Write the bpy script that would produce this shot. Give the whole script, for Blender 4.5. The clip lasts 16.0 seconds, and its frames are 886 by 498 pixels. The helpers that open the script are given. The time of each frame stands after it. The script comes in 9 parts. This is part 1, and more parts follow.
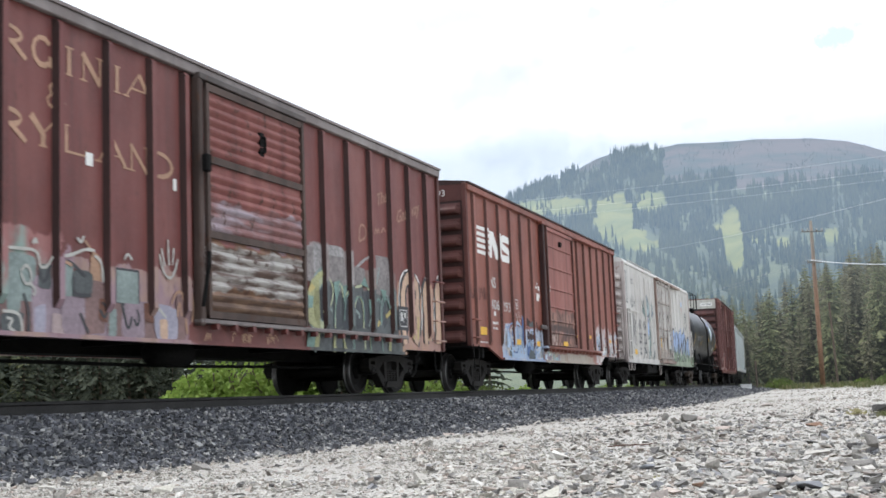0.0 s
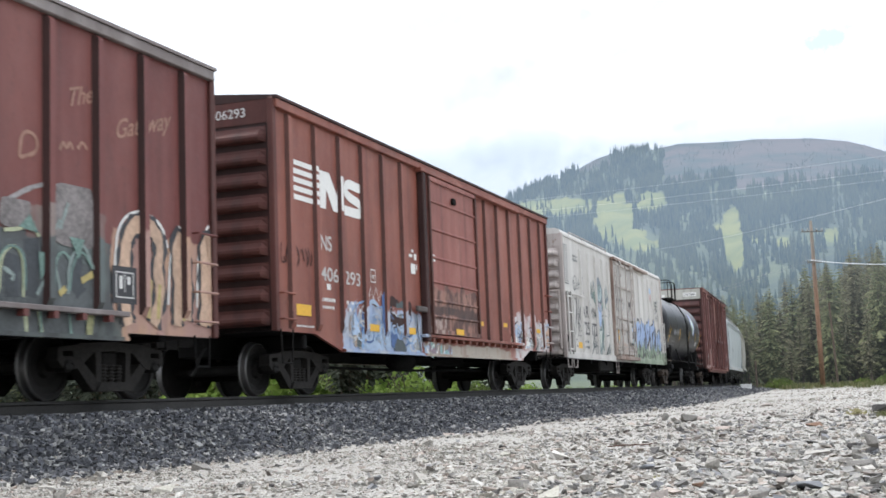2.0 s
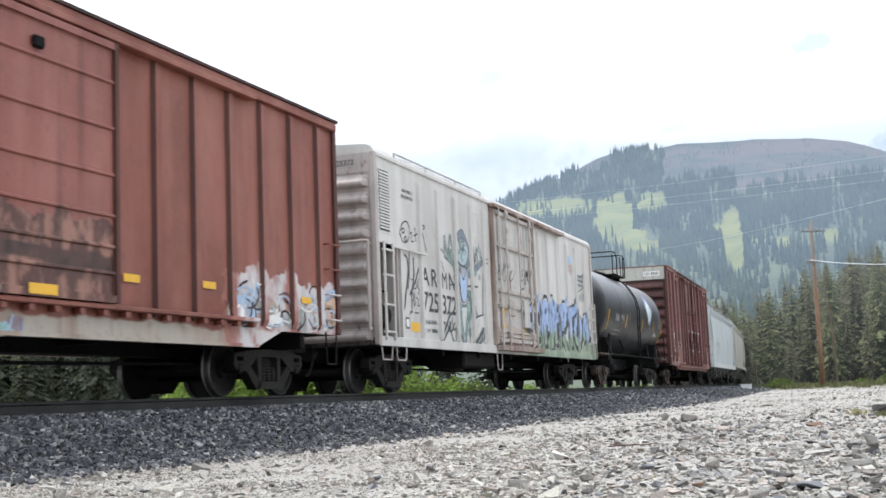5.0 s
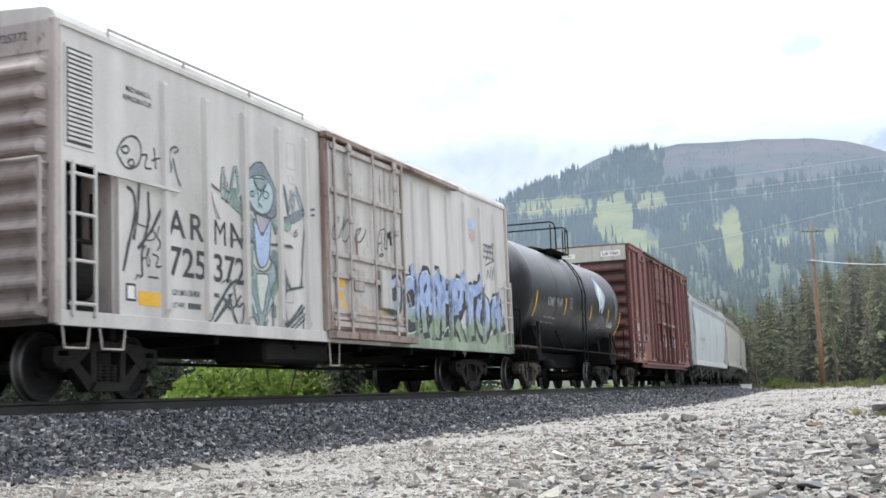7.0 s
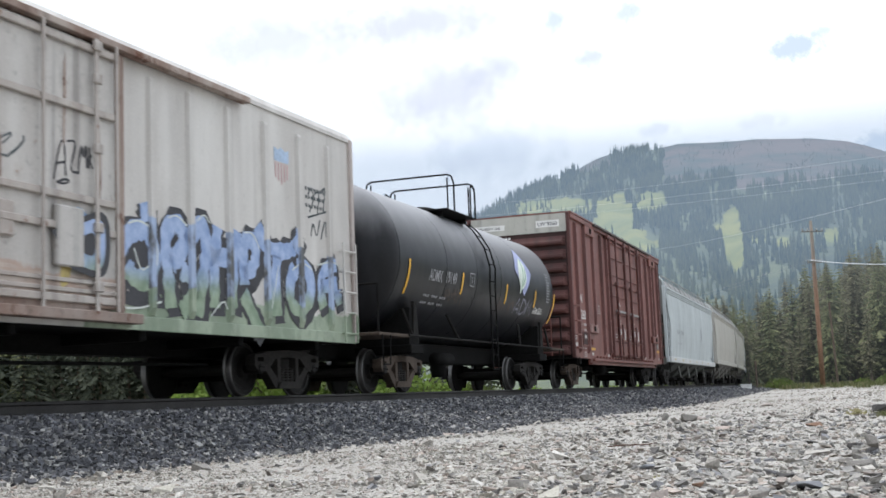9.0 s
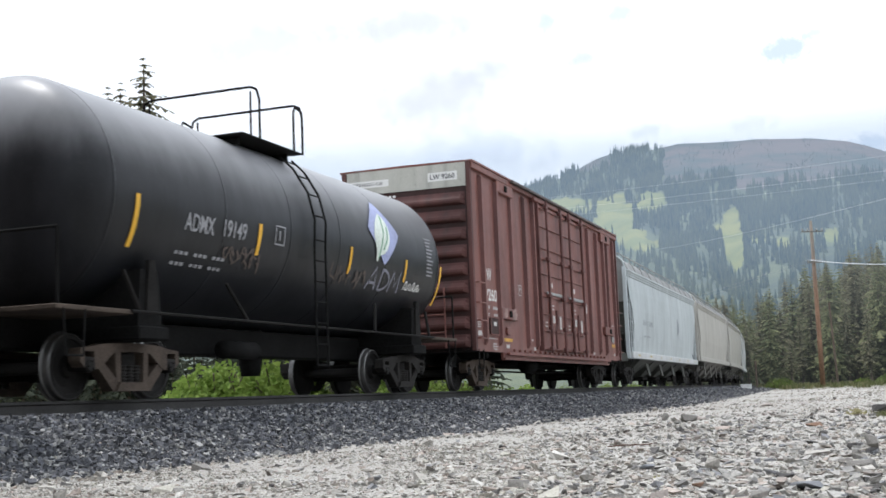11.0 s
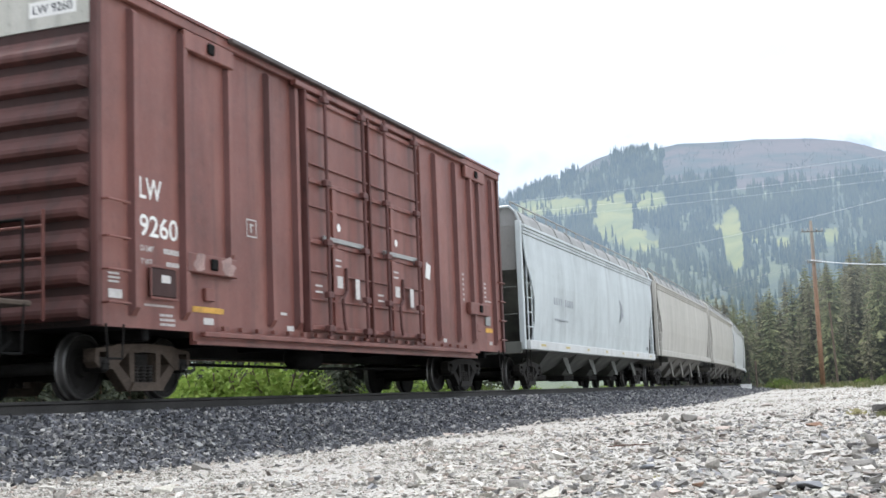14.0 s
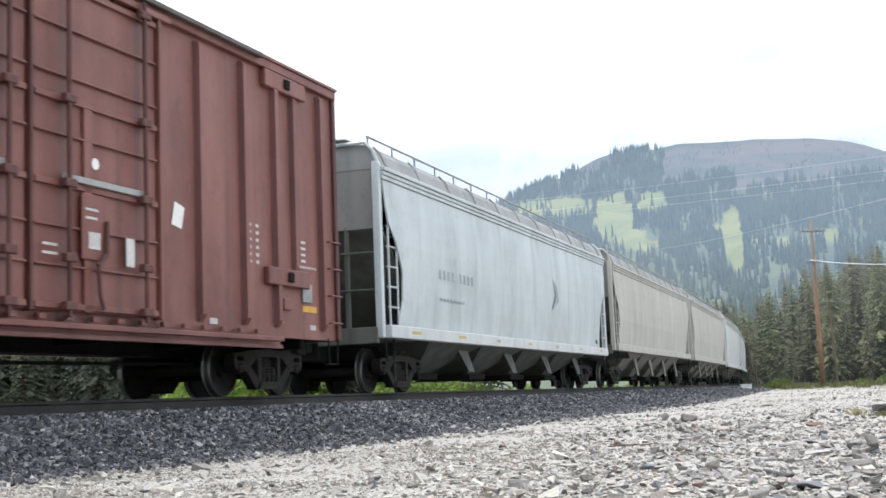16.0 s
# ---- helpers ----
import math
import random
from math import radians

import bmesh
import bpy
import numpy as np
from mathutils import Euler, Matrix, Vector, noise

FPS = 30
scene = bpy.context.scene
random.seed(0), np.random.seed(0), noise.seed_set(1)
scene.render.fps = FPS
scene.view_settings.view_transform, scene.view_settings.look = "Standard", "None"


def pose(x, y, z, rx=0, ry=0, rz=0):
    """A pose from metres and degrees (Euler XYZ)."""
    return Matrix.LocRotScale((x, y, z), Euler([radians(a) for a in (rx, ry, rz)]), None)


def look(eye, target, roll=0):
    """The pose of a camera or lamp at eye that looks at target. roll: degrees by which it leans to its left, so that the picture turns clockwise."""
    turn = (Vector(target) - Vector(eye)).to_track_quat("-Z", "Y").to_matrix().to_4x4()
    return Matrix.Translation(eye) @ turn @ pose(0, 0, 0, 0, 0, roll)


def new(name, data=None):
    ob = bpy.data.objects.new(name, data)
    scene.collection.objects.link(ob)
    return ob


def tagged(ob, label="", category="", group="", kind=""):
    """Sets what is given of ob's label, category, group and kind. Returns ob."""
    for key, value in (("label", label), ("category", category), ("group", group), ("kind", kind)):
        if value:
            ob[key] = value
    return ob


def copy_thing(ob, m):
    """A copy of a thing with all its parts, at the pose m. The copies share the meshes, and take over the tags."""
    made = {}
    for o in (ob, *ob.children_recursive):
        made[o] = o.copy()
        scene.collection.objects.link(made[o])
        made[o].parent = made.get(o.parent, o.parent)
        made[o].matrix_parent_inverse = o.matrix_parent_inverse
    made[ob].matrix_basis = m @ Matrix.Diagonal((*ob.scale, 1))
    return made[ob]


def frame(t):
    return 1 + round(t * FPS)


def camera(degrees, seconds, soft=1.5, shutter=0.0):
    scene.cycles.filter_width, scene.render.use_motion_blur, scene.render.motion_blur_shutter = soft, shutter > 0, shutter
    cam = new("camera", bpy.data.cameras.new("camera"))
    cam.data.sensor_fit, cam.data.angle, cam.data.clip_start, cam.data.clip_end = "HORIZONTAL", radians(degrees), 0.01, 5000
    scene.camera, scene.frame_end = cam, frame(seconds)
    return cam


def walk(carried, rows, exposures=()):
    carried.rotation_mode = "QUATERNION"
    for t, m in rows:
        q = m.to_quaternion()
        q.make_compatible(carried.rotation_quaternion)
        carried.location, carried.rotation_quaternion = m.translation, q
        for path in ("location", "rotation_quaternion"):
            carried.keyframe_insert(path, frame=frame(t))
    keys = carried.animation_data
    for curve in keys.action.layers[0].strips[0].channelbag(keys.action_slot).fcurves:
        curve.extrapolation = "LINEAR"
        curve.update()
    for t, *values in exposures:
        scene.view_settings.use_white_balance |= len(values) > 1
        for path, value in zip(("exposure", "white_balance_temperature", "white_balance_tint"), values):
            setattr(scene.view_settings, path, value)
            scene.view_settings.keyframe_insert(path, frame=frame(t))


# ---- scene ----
# ---- camera ----
EYE = Vector((0.0, 0.0, 0.56))
cam = camera(39.62, 16.0, soft=1.6, shutter=0.35)
AIM = EYE + Vector((0.0, math.cos(0.1204), math.sin(0.1204)))
walk(cam, [(0.0, look(EYE, AIM, -2.264)), (16.0, look(EYE, AIM, -2.264))],
     exposures=[(0.0, 0.42, 6250, 10), (3.5, 0.46, 6250, 10), (6.5, 0.50, 6250, 10), (7.0, 0.44, 6250, 10), (7.5, 0.27, 6250, 10), (8.5, 0.28, 6250, 10), (9.0, 0.20, 6250, 10), (11.5, 0.32, 6250, 10), (12.5, 0.36, 6250, 10), (13.5, 0.56, 6250, 10), (14.6, 0.70, 6250, 10), (16.0, 0.60, 6250, 10)])

# ---- world and sun ----
SUN_AZ, SUN_EL = radians(-58), radians(72)      # azimuth from +Y towards +X
world = bpy.data.worlds.new("world")
scene.world = world
world.use_nodes = True
wn, wl = world.node_tree.nodes, world.node_tree.links
bg = wn["Background"]
sky = wn.new("ShaderNodeTexSky")
sky.sky_type, sky.sun_disc = "NISHITA", False
sky.sun_elevation, sky.sun_rotation = SUN_EL, SUN_AZ
sky.air_density, sky.dust_density, sky.ozone_density = 1.0, 1.2, 1.0
tc = wn.new("ShaderNodeTexCoord")
mp = wn.new("ShaderNodeMapping")
mp.inputs["Scale"].default_value = (2.2, 2.2, 5.0)
cl = wn.new("ShaderNodeTexNoise")
cl.inputs["Scale"].default_value, cl.inputs["Detail"].default_value = 2.4, 6.0
cr = wn.new("ShaderNodeValToRGB")
cr.color_ramp.elements[0].position, cr.color_ramp.elements[1].position = 0.30, 0.46
mixs = wn.new("ShaderNodeMixRGB")
mixs.inputs[2].default_value = (10.6, 11.1, 11.8, 1)     # bright cloud deck
wl.new(tc.outputs["Generated"], mp.inputs["Vector"])
wl.new(mp.outputs["Vector"], cl.inputs["Vector"])
wl.new(cl.outputs["Fac"], cr.inputs["Fac"])
cr.color_ramp.elements[0].color = (0.80, 0.80, 0.80, 1)
wl.new(cr.outputs["Color"], mixs.inputs[0])
wl.new(sky.outputs["Color"], mixs.inputs[1])
wl.new(mixs.outputs["Color"], bg.inputs["Color"])
# an overcast sky is brighter overhead than at the horizon
sepw = wn.new("ShaderNodeSeparateXYZ")
wl.new(tc.outputs["Generated"], sepw.inputs[0])
lift = wn.new("ShaderNodeMapRange")
lift.inputs["From Min"].default_value, lift.inputs["From Max"].default_value = 0.0, 0.9
lift.inputs["To Min"].default_value, lift.inputs["To Max"].default_value = 0.078, 0.135
wl.new(sepw.outputs[2], lift.inputs["Value"])
wl.new(lift.outputs["Result"], bg.inputs["Strength"])

sun = new("sun", bpy.data.lights.new("sun", "SUN"))
sun.data.energy, sun.data.angle, sun.data.color = 2.1, radians(4), (1.0, 0.96, 0.91)
SUN_DIR = Vector((math.sin(SUN_AZ) * math.cos(SUN_EL), math.cos(SUN_AZ) * math.cos(SUN_EL), math.sin(SUN_EL)))
sun.matrix_world = look(SUN_DIR * 50, (0, 0, 0))


# ---- materials ----
def nodes_of(name):
    m = bpy.data.materials.new(name)
    m.use_nodes = True
    return m, m.node_tree.nodes, m.node_tree.links, m.node_tree.nodes["Principled BSDF"]


def noise_node(n, l, vec, scale, detail=4.0, rough=0.6):
    t = n.new("ShaderNodeTexNoise")
    t.inputs["Scale"].default_value, t.inputs["Detail"].default_value, t.inputs["Roughness"].default_value = scale, detail, rough
    if vec is not None:
        l.new(vec, t.inputs["Vector"])
    return t.outputs["Fac"]


def ramp(n, l, fac, a, b):
    r = n.new("ShaderNodeMapRange")
    r.interpolation_type = "SMOOTHSTEP"
    r.inputs["From Min"].default_value, r.inputs["From Max"].default_value = a, b
    l.new(fac, r.inputs["Value"])
    return r.outputs["Result"]


def calc(n, l, op, a, b=None, clamp=False):
    m = n.new("ShaderNodeMath")
    m.operation, m.use_clamp = op, clamp
    for i, v in ((0, a), (1, b)):
        if v is None:
            continue
        if isinstance(v, (int, float)):
            m.inputs[i].default_value = v
        else:
            l.new(v, m.inputs[i])
    return m.outputs[0]


def blend(n, l, fac, a, b, kind="MIX"):
    m = n.new("ShaderNodeMixRGB")
    m.blend_type = kind
    for i, v in ((0, fac), (1, a), (2, b)):
        if isinstance(v, tuple):
            m.inputs[i].default_value = (*v, 1) if len(v) == 3 else v
        elif isinstance(v, (int, float)):
            m.inputs[i].default_value = v
        else:
            l.new(v, m.inputs[i])
    return m.outputs[0]


def scaled(n, l, vec, s):
    m = n.new("ShaderNodeMapping")
    m.inputs["Scale"].default_value = s
    l.new(vec, m.inputs["Vector"])
    return m.outputs["Vector"]


def bump(n, l, bsdf, height, strength=0.3, distance=0.01):
    b = n.new("ShaderNodeBump")
    b.inputs["Strength"].default_value, b.inputs["Distance"].default_value = strength, distance
    l.new(height, b.inputs["Height"])
    l.new(b.outputs["Normal"], bsdf.inputs["Normal"])


def plain(name, col, rough=0.6, metal=0.0, vary=0.25, scale=6.0, rel=0.2, spec=0.5):
    """A worn surface: broad and fine change of tone, fine relief."""
    m, n, l, b = nodes_of(name)
    v = n.new("ShaderNodeTexCoord").outputs["Object"]
    big, fine = noise_node(n, l, v, scale * 0.2, 3), noise_node(n, l, v, scale * 4, 5)
    dark = tuple(c * (1 - vary) for c in col)
    lite = tuple(min(1, c * (1 + vary)) for c in col)
    c1 = blend(n, l, ramp(n, l, big, 0.3, 0.7), dark, lite)
    c2 = blend(n, l, 0.5, c1, blend(n, l, ramp(n, l, fine, 0.3, 0.7), dark, lite))
    l.new(c2, b.inputs["Base Color"])
    b.inputs["Roughness"].default_value, b.inputs["Metallic"].default_value = rough, metal
    b.inputs["Specular IOR Level"].default_value = spec
    bump(n, l, b, fine, rel, 0.01)
    return m


def car_paint(name, base, faded, rust=(0.09, 0.035, 0.02), rust_at=0.66, streak=0.55, rough=0.55, layers=(), grime=0.6):
    """Weathered car enamel: vertical streaks, chalky fading, rust spots; layers are patches of sprayed
    paint (x0, x1, z0, z1, ragged, colour, second colour, grain) with uneven edges."""
    m, n, l, b = nodes_of(name)
    v = n.new("ShaderNodeTexCoord").outputs["Object"]
    st = noise_node(n, l, scaled(n, l, v, (1.6, 1.6, 0.22)), 1.0, 2)
    broad = noise_node(n, l, v, 0.55, 3)
    fine = noise_node(n, l, v, 26, 5, 0.7)
    spots = noise_node(n, l, scaled(n, l, v, (1, 1, 0.6)), 5.0, 8, 0.72)
    c = blend(n, l, ramp(n, l, st, 0.3, 0.72), base, faded)
    c = blend(n, l, calc(n, l, "MULTIPLY", ramp(n, l, broad, 0.42, 0.7), streak), c, tuple(x * 0.62 for x in base))
    c = blend(n, l, calc(n, l, "MULTIPLY", ramp(n, l, fine, 0.45, 0.8), 0.25), c, tuple(min(1, x * 1.35) for x in faded))
    if layers:
        sep = n.new("ShaderNodeSeparateXYZ")
        l.new(v, sep.inputs[0])
        edge = calc(n, l, "SUBTRACT", noise_node(n, l, v, 1.7, 4, 0.6), 0.5)
        for x0, x1, z0, z1, ragged, ca, cb, grain in layers:
            w = calc(n, l, "MULTIPLY", edge, ragged)
            px, pz = calc(n, l, "ADD", sep.outputs[0], w), calc(n, l, "ADD", sep.outputs[2], w)
            k = calc(n, l, "MULTIPLY", ramp(n, l, px, x0, x0 + 0.05), ramp(n, l, px, x1, x1 - 0.05))
            k = calc(n, l, "MULTIPLY", k, calc(n, l, "MULTIPLY", ramp(n, l, pz, z0, z0 + 0.05), ramp(n, l, pz, z1, z1 - 0.05)))
            # a negative grain lies along the car, a positive one runs down it
            tone = ramp(n, l, noise_node(n, l, scaled(n, l, v, (1, 1, 0.5) if grain > 0 else (0.3, 1, 2.0)), abs(grain), 4), 0.42, 0.58)
            wear = calc(n, l, "SUBTRACT", 0.92, calc(n, l, "MULTIPLY", ramp(n, l, spots, 0.55, 0.75), 0.5))
            c = blend(n, l, calc(n, l, "MULTIPLY", k, wear), c, blend(n, l, tone, ca, cb))
    c = blend(n, l, ramp(n, l, spots, rust_at, rust_at + 0.1), c, rust)
    # soot that has run down in narrow trails, and blotches of it
    trail = noise_node(n, l, scaled(n, l, v, (4.0, 4.0, 0.13)), 1.0, 2, 0.5)
    soot = noise_node(n, l, scaled(n, l, v, (0.9, 0.9, 0.45)), 1.3, 6, 0.7)
    k = calc(n, l, "ADD", calc(n, l, "MULTIPLY", ramp(n, l, trail, 0.56, 0.74), 0.55), calc(n, l, "MULTIPLY", ramp(n, l, soot, 0.54, 0.72), 0.5), True)
    c = blend(n, l, calc(n, l, "MULTIPLY", k, grime), c, blend(n, l, 0.72, c, (0.018, 0.014, 0.012)))
    # fine splashes of road dirt and chips
    speck = noise_node(n, l, scaled(n, l, v, (1, 1, 0.55)), 11.0, 7, 0.75)
    c = blend(n, l, calc(n, l, "MULTIPLY", ramp(n, l, speck, 0.55, 0.70), 0.75 * grime), c, blend(n, l, 0.6, c, (0.02, 0.016, 0.014)))
    chip = noise_node(n, l, v, 17.0, 5, 0.7)
    c = blend(n, l, calc(n, l, "MULTIPLY", ramp(n, l, chip, 0.66, 0.74), 0.35), c, tuple(min(1, x * 1.5 + 0.03) for x in faded))
    l.new(c, b.inputs["Base Color"])
    r = n.new("ShaderNodeMapRange")
    r.inputs["To Min"].default_value, r.inputs["To Max"].default_value = rough - 0.1, rough + 0.25
    l.new(spots, r.inputs["Value"])
    l.new(r.outputs["Result"], b.inputs["Roughness"])
    bump(n, l, b, calc(n, l, "ADD", calc(n, l, "MULTIPLY", broad, 2.0), calc(n, l, "MULTIPLY", fine, 0.15)), 0.35, 0.02)
    return m


def patchy(name, a, b_, big, fine, rough=0.95):
    """Open ground far off: two tones in broad drifts with a finer mottle."""
    m, n, l, b = nodes_of(name)
    v = n.new("ShaderNodeTexCoord").outputs["Object"]
    f = calc(n, l, "ADD", calc(n, l, "MULTIPLY", noise_node(n, l, v, big, 4), 0.6), calc(n, l, "MULTIPLY", noise_node(n, l, v, fine, 4), 0.4))
    l.new(blend(n, l, ramp(n, l, f, 0.40, 0.60), a, b_), b.inputs["Base Color"])
    b.inputs["Roughness"].default_value = rough
    return m


def leaf_mat(name, a, b_):
    m, n, l, b = nodes_of(name)
    g = n.new("ShaderNodeNewGeometry")
    o = n.new("ShaderNodeObjectInfo")
    f = calc(n, l, "FRACT", calc(n, l, "ADD", g.outputs["Random Per Island"], o.outputs["Random"]))
    l.new(blend(n, l, f, a, b_), b.inputs["Base Color"])
    b.inputs["Roughness"].default_value = 0.8
    b.inputs["Specular IOR Level"].default_value = 0.15
    # thin leaves let some light through
    tr, mx = n.new("ShaderNodeBsdfTranslucent"), n.new("ShaderNodeMixShader")
    l.new(blend(n, l, f, a, b_), tr.inputs["Color"])
    mx.inputs[0].default_value = 0.35
    l.new(b.outputs[0], mx.inputs[1])
    l.new(tr.outputs[0], mx.inputs[2])
    l.new(mx.outputs[0], n["Material Output"].inputs["Surface"])
    return m


def stone_mat(name, cols, rough=0.85):
    m, n, l, b = nodes_of(name)
    g = n.new("ShaderNodeNewGeometry")
    cr_ = n.new("ShaderNodeValToRGB")
    cr_.color_ramp.interpolation = "CONSTANT"
    el = cr_.color_ramp.elements
    while len(el) < len(cols):
        el.new(0.5)
    for i, c in enumerate(cols):
        el[i].position, el[i].color = i / len(cols), (*c, 1)
    l.new(g.outputs["Random Per Island"], cr_.inputs["Fac"])
    v = n.new("ShaderNodeTexCoord").outputs["Object"]
    f = noise_node(n, l, v, 60, 4)
    l.new(blend(n, l, ramp(n, l, f, 0.25, 0.75), blend(n, l, 0.45, cr_.outputs["Color"], (0.02, 0.02, 0.02)), cr_.outputs["Color"]), b.inputs["Base Color"])
    b.inputs["Roughness"].default_value = rough
    bump(n, l, b, f, 0.4, 0.004)
    return m


M_BLACK = plain("black_grime", (0.009, 0.0088, 0.0085), 0.9, 0.0, 0.5, 5, 0.2, 0.12)
M_STEEL = plain("grimy_cast_steel", (0.014, 0.013, 0.012), 0.9, 0.0, 0.5, 7, 0.3, 0.15)
M_RUSTY = plain("rusty_cast_steel", (0.075, 0.058, 0.046), 0.85, 0.0, 0.5, 9, 0.3, 0.2)
M_FRAME = plain("dusty_cast_steel", (0.025, 0.023, 0.021), 0.88, 0.0, 0.5, 7, 0.3, 0.2)
M_WHEEL = plain("grimy_wheel_steel", (0.013, 0.012, 0.011), 0.85, 0.0, 0.5, 7, 0.3, 0.3)
M_TREAD = plain("polished_wheel_steel", (0.15, 0.147, 0.143), 0.42, 0.7, 0.3, 9)
M_RAIL = plain("rusted_rail_side", (0.034, 0.032, 0.030), 0.75, 0.2, 0.4, 9)
M_RAILTOP = plain("worn_rail_head", (0.30, 0.29, 0.28), 0.35, 0.85, 0.2, 9)
M_TIE = plain("creosoted_timber", (0.045, 0.036, 0.030), 0.85, 0.0, 0.4, 9)
M_WHITE = plain("white_stencil_paint", (0.72, 0.71, 0.68), 0.6, 0.0, 0.12, 7)
M_DULLWHITE = plain("dull_white_stencil_paint", (0.50, 0.48, 0.46), 0.65, 0.0, 0.25, 7)
M_CREAM = plain("faded_cream_lettering", (0.38, 0.23, 0.15), 0.7, 0.0, 0.25, 7)
M_INK = plain("black_spray_paint", (0.035, 0.035, 0.04), 0.6, 0.0, 0.3, 7)
M_YELLOW = plain("yellow_reflector", (0.72, 0.40, 0.02), 0.45, 0.0, 0.15, 7)
M_BLUE = plain("blue_spray_paint", (0.20, 0.33, 0.54), 0.6, 0.0, 0.3, 4)
M_PALEBLUE = plain("pale_blue_spray_paint", (0.36, 0.46, 0.60), 0.6, 0.0, 0.25, 4)
M_TEAL = plain("teal_spray_paint", (0.26, 0.42, 0.40), 0.6, 0.0, 0.3, 4)
M_PEACH = plain("peach_spray_paint", (0.50, 0.34, 0.24), 0.6, 0.0, 0.3, 4)
M_LILAC = plain("lilac_spray_paint", (0.257, 0.195, 0.226), 0.6, 0.0, 0.3, 4)
M_OCHRE = plain("ochre_spray_paint", (0.42, 0.34, 0.13), 0.6, 0.0, 0.3, 4)
M_GREY = plain("galvanised_grey", (0.30, 0.30, 0.29), 0.5, 0.3, 0.25, 5)
M_DGREY = plain("slate_spray_paint", (0.06, 0.075, 0.08), 0.6, 0.0, 0.4, 4)


# ---- mesh helpers ----
def part(name, bm, material, parent, label="", smooth=False):
    me = bpy.data.meshes.new(name)
    bm.to_mesh(me)
    bm.free()
    if smooth:
        me.shade_smooth()
    for m in (material if isinstance(material, (list, tuple)) else [material]):
        me.materials.append(m)
    ob = new(name, me)
    if parent is not None:
        ob.parent = parent
    if label:
        ob["label"] = label
    return ob


def like(ob, x=0, y=0, z=0, rz=0, parent=None):
    """Another piece on the same mesh."""
    o = new(ob.name.split(".")[0], ob.data)
    o.parent = parent or ob.parent
    o.matrix_basis = pose(x, y, z, 0, 0, rz)
    if "label" in ob:
        o["label"] = ob["label"]
    return o


def thing(name, label, category, group="", kind="", at=None):
    e = new(name)
    e.empty_display_size = 0.3
    if at is not None:
        e.matrix_basis = at
    return tagged(e, label, category, group, kind)


def box(bm, x0, x1, y0, y1, z0, z1, mi=0):
    v = [bm.verts.new((x, y, z)) for z in (z0, z1) for y in (y0, y1) for x in (x0, x1)]
    for f in ((0, 2, 3, 1), (4, 5, 7, 6), (0, 1, 5, 4), (2, 6, 7, 3), (0, 4, 6, 2), (1, 3, 7, 5)):
        bm.faces.new([v[i] for i in f]).material_index = mi
    return v


def one_box(x0, x1, y0, y1, z0, z1, bev=0.0):
    bm = bmesh.new()
    box(bm, x0, x1, y0, y1, z0, z1)
    if bev:
        bmesh.ops.bevel(bm, geom=bm.edges[:], offset=bev, segments=1, affect="EDGES")
    return bm


def loft(bm, rings, close=True, caps=True, mi=0):
    """Skin a list of equal rings of points."""
    vs = [[bm.verts.new(p) for p in r] for r in rings]
    k = len(vs[0])
    for a, b in zip(vs, vs[1:]):
        for i in range(k if close else k - 1):
            j = (i + 1) % k
            bm.faces.new((a[i], a[j], b[j], b[i])).material_index = mi
    if caps:
        bm.faces.new(vs[0][::-1]).material_index = mi
        bm.faces.new(vs[-1]).material_index = mi


def slab(bm, pts, y0, y1, mi=0):
    """A plate with an outline in x, z and thickness from y0 to y1."""
    loft(bm, [[(x, y0, z) for x, z in pts], [(x, y1, z) for x, z in pts]], mi=mi)


def rod(bm, a, b, r, k=6, mi=0):
    a, b = Vector(a), Vector(b)
    d = (b - a).normalized()
    u = d.orthogonal().normalized()
    w = d.cross(u)
    ring = lambda c: [c + r * (math.cos(i * math.tau / k) * u + math.sin(i * math.tau / k) * w) for i in range(k)]
    loft(bm, [ring(a), ring(b)], mi=mi)


def pipe(bm, pts, r, k=6):
    for a, b in zip(pts, pts[1:]):
        rod(bm, a, b, r, k)


def lathe(bm, prof, axis="x", k=32, c=(0, 0, 0), caps=False):
    """Turn a profile of (along, radius) round an axis through c."""
    rings = []
    for t, r in prof:
        ring = []
        for i in range(k):
            a = i * math.tau / k
            p = (t, r * math.cos(a), r * math.sin(a)) if axis == "x" else (r * math.cos(a), t, -r * math.sin(a)) if axis == "y" else (r * math.cos(a), r * math.sin(a), t)
            ring.append((p[0] + c[0], p[1] + c[1], p[2] + c[2]))
        rings.append(ring)
    loft(bm, rings, caps=caps)


def lettering(body, size, x, z, y, material, parent, wide=1.0, name="lettering", bold=0.018):
    """Stencilled writing on a side that faces -y, its left lower corner at x, z."""
    cu = bpy.data.curves.new("font_tmp", "FONT")
    cu.body, cu.size, cu.extrude, cu.offset = body, size * 1.38, 0.0, size * bold
    ob = bpy.data.objects.new("font_tmp", cu)
    scene.collection.objects.link(ob)
    me = bpy.data.meshes.new_from_object(ob.evaluated_get(bpy.context.evaluated_depsgraph_get()))
    bpy.data.objects.remove(ob)
    bpy.data.curves.remove(cu)
    me.name = name
    me.transform(Matrix(((wide, 0, 0, x), (0, 0, -1, y), (0, 1, 0, z), (0, 0, 0, 1))))
    me.materials.append(material)
    o = new(name, me)
    o.parent = parent
    return o


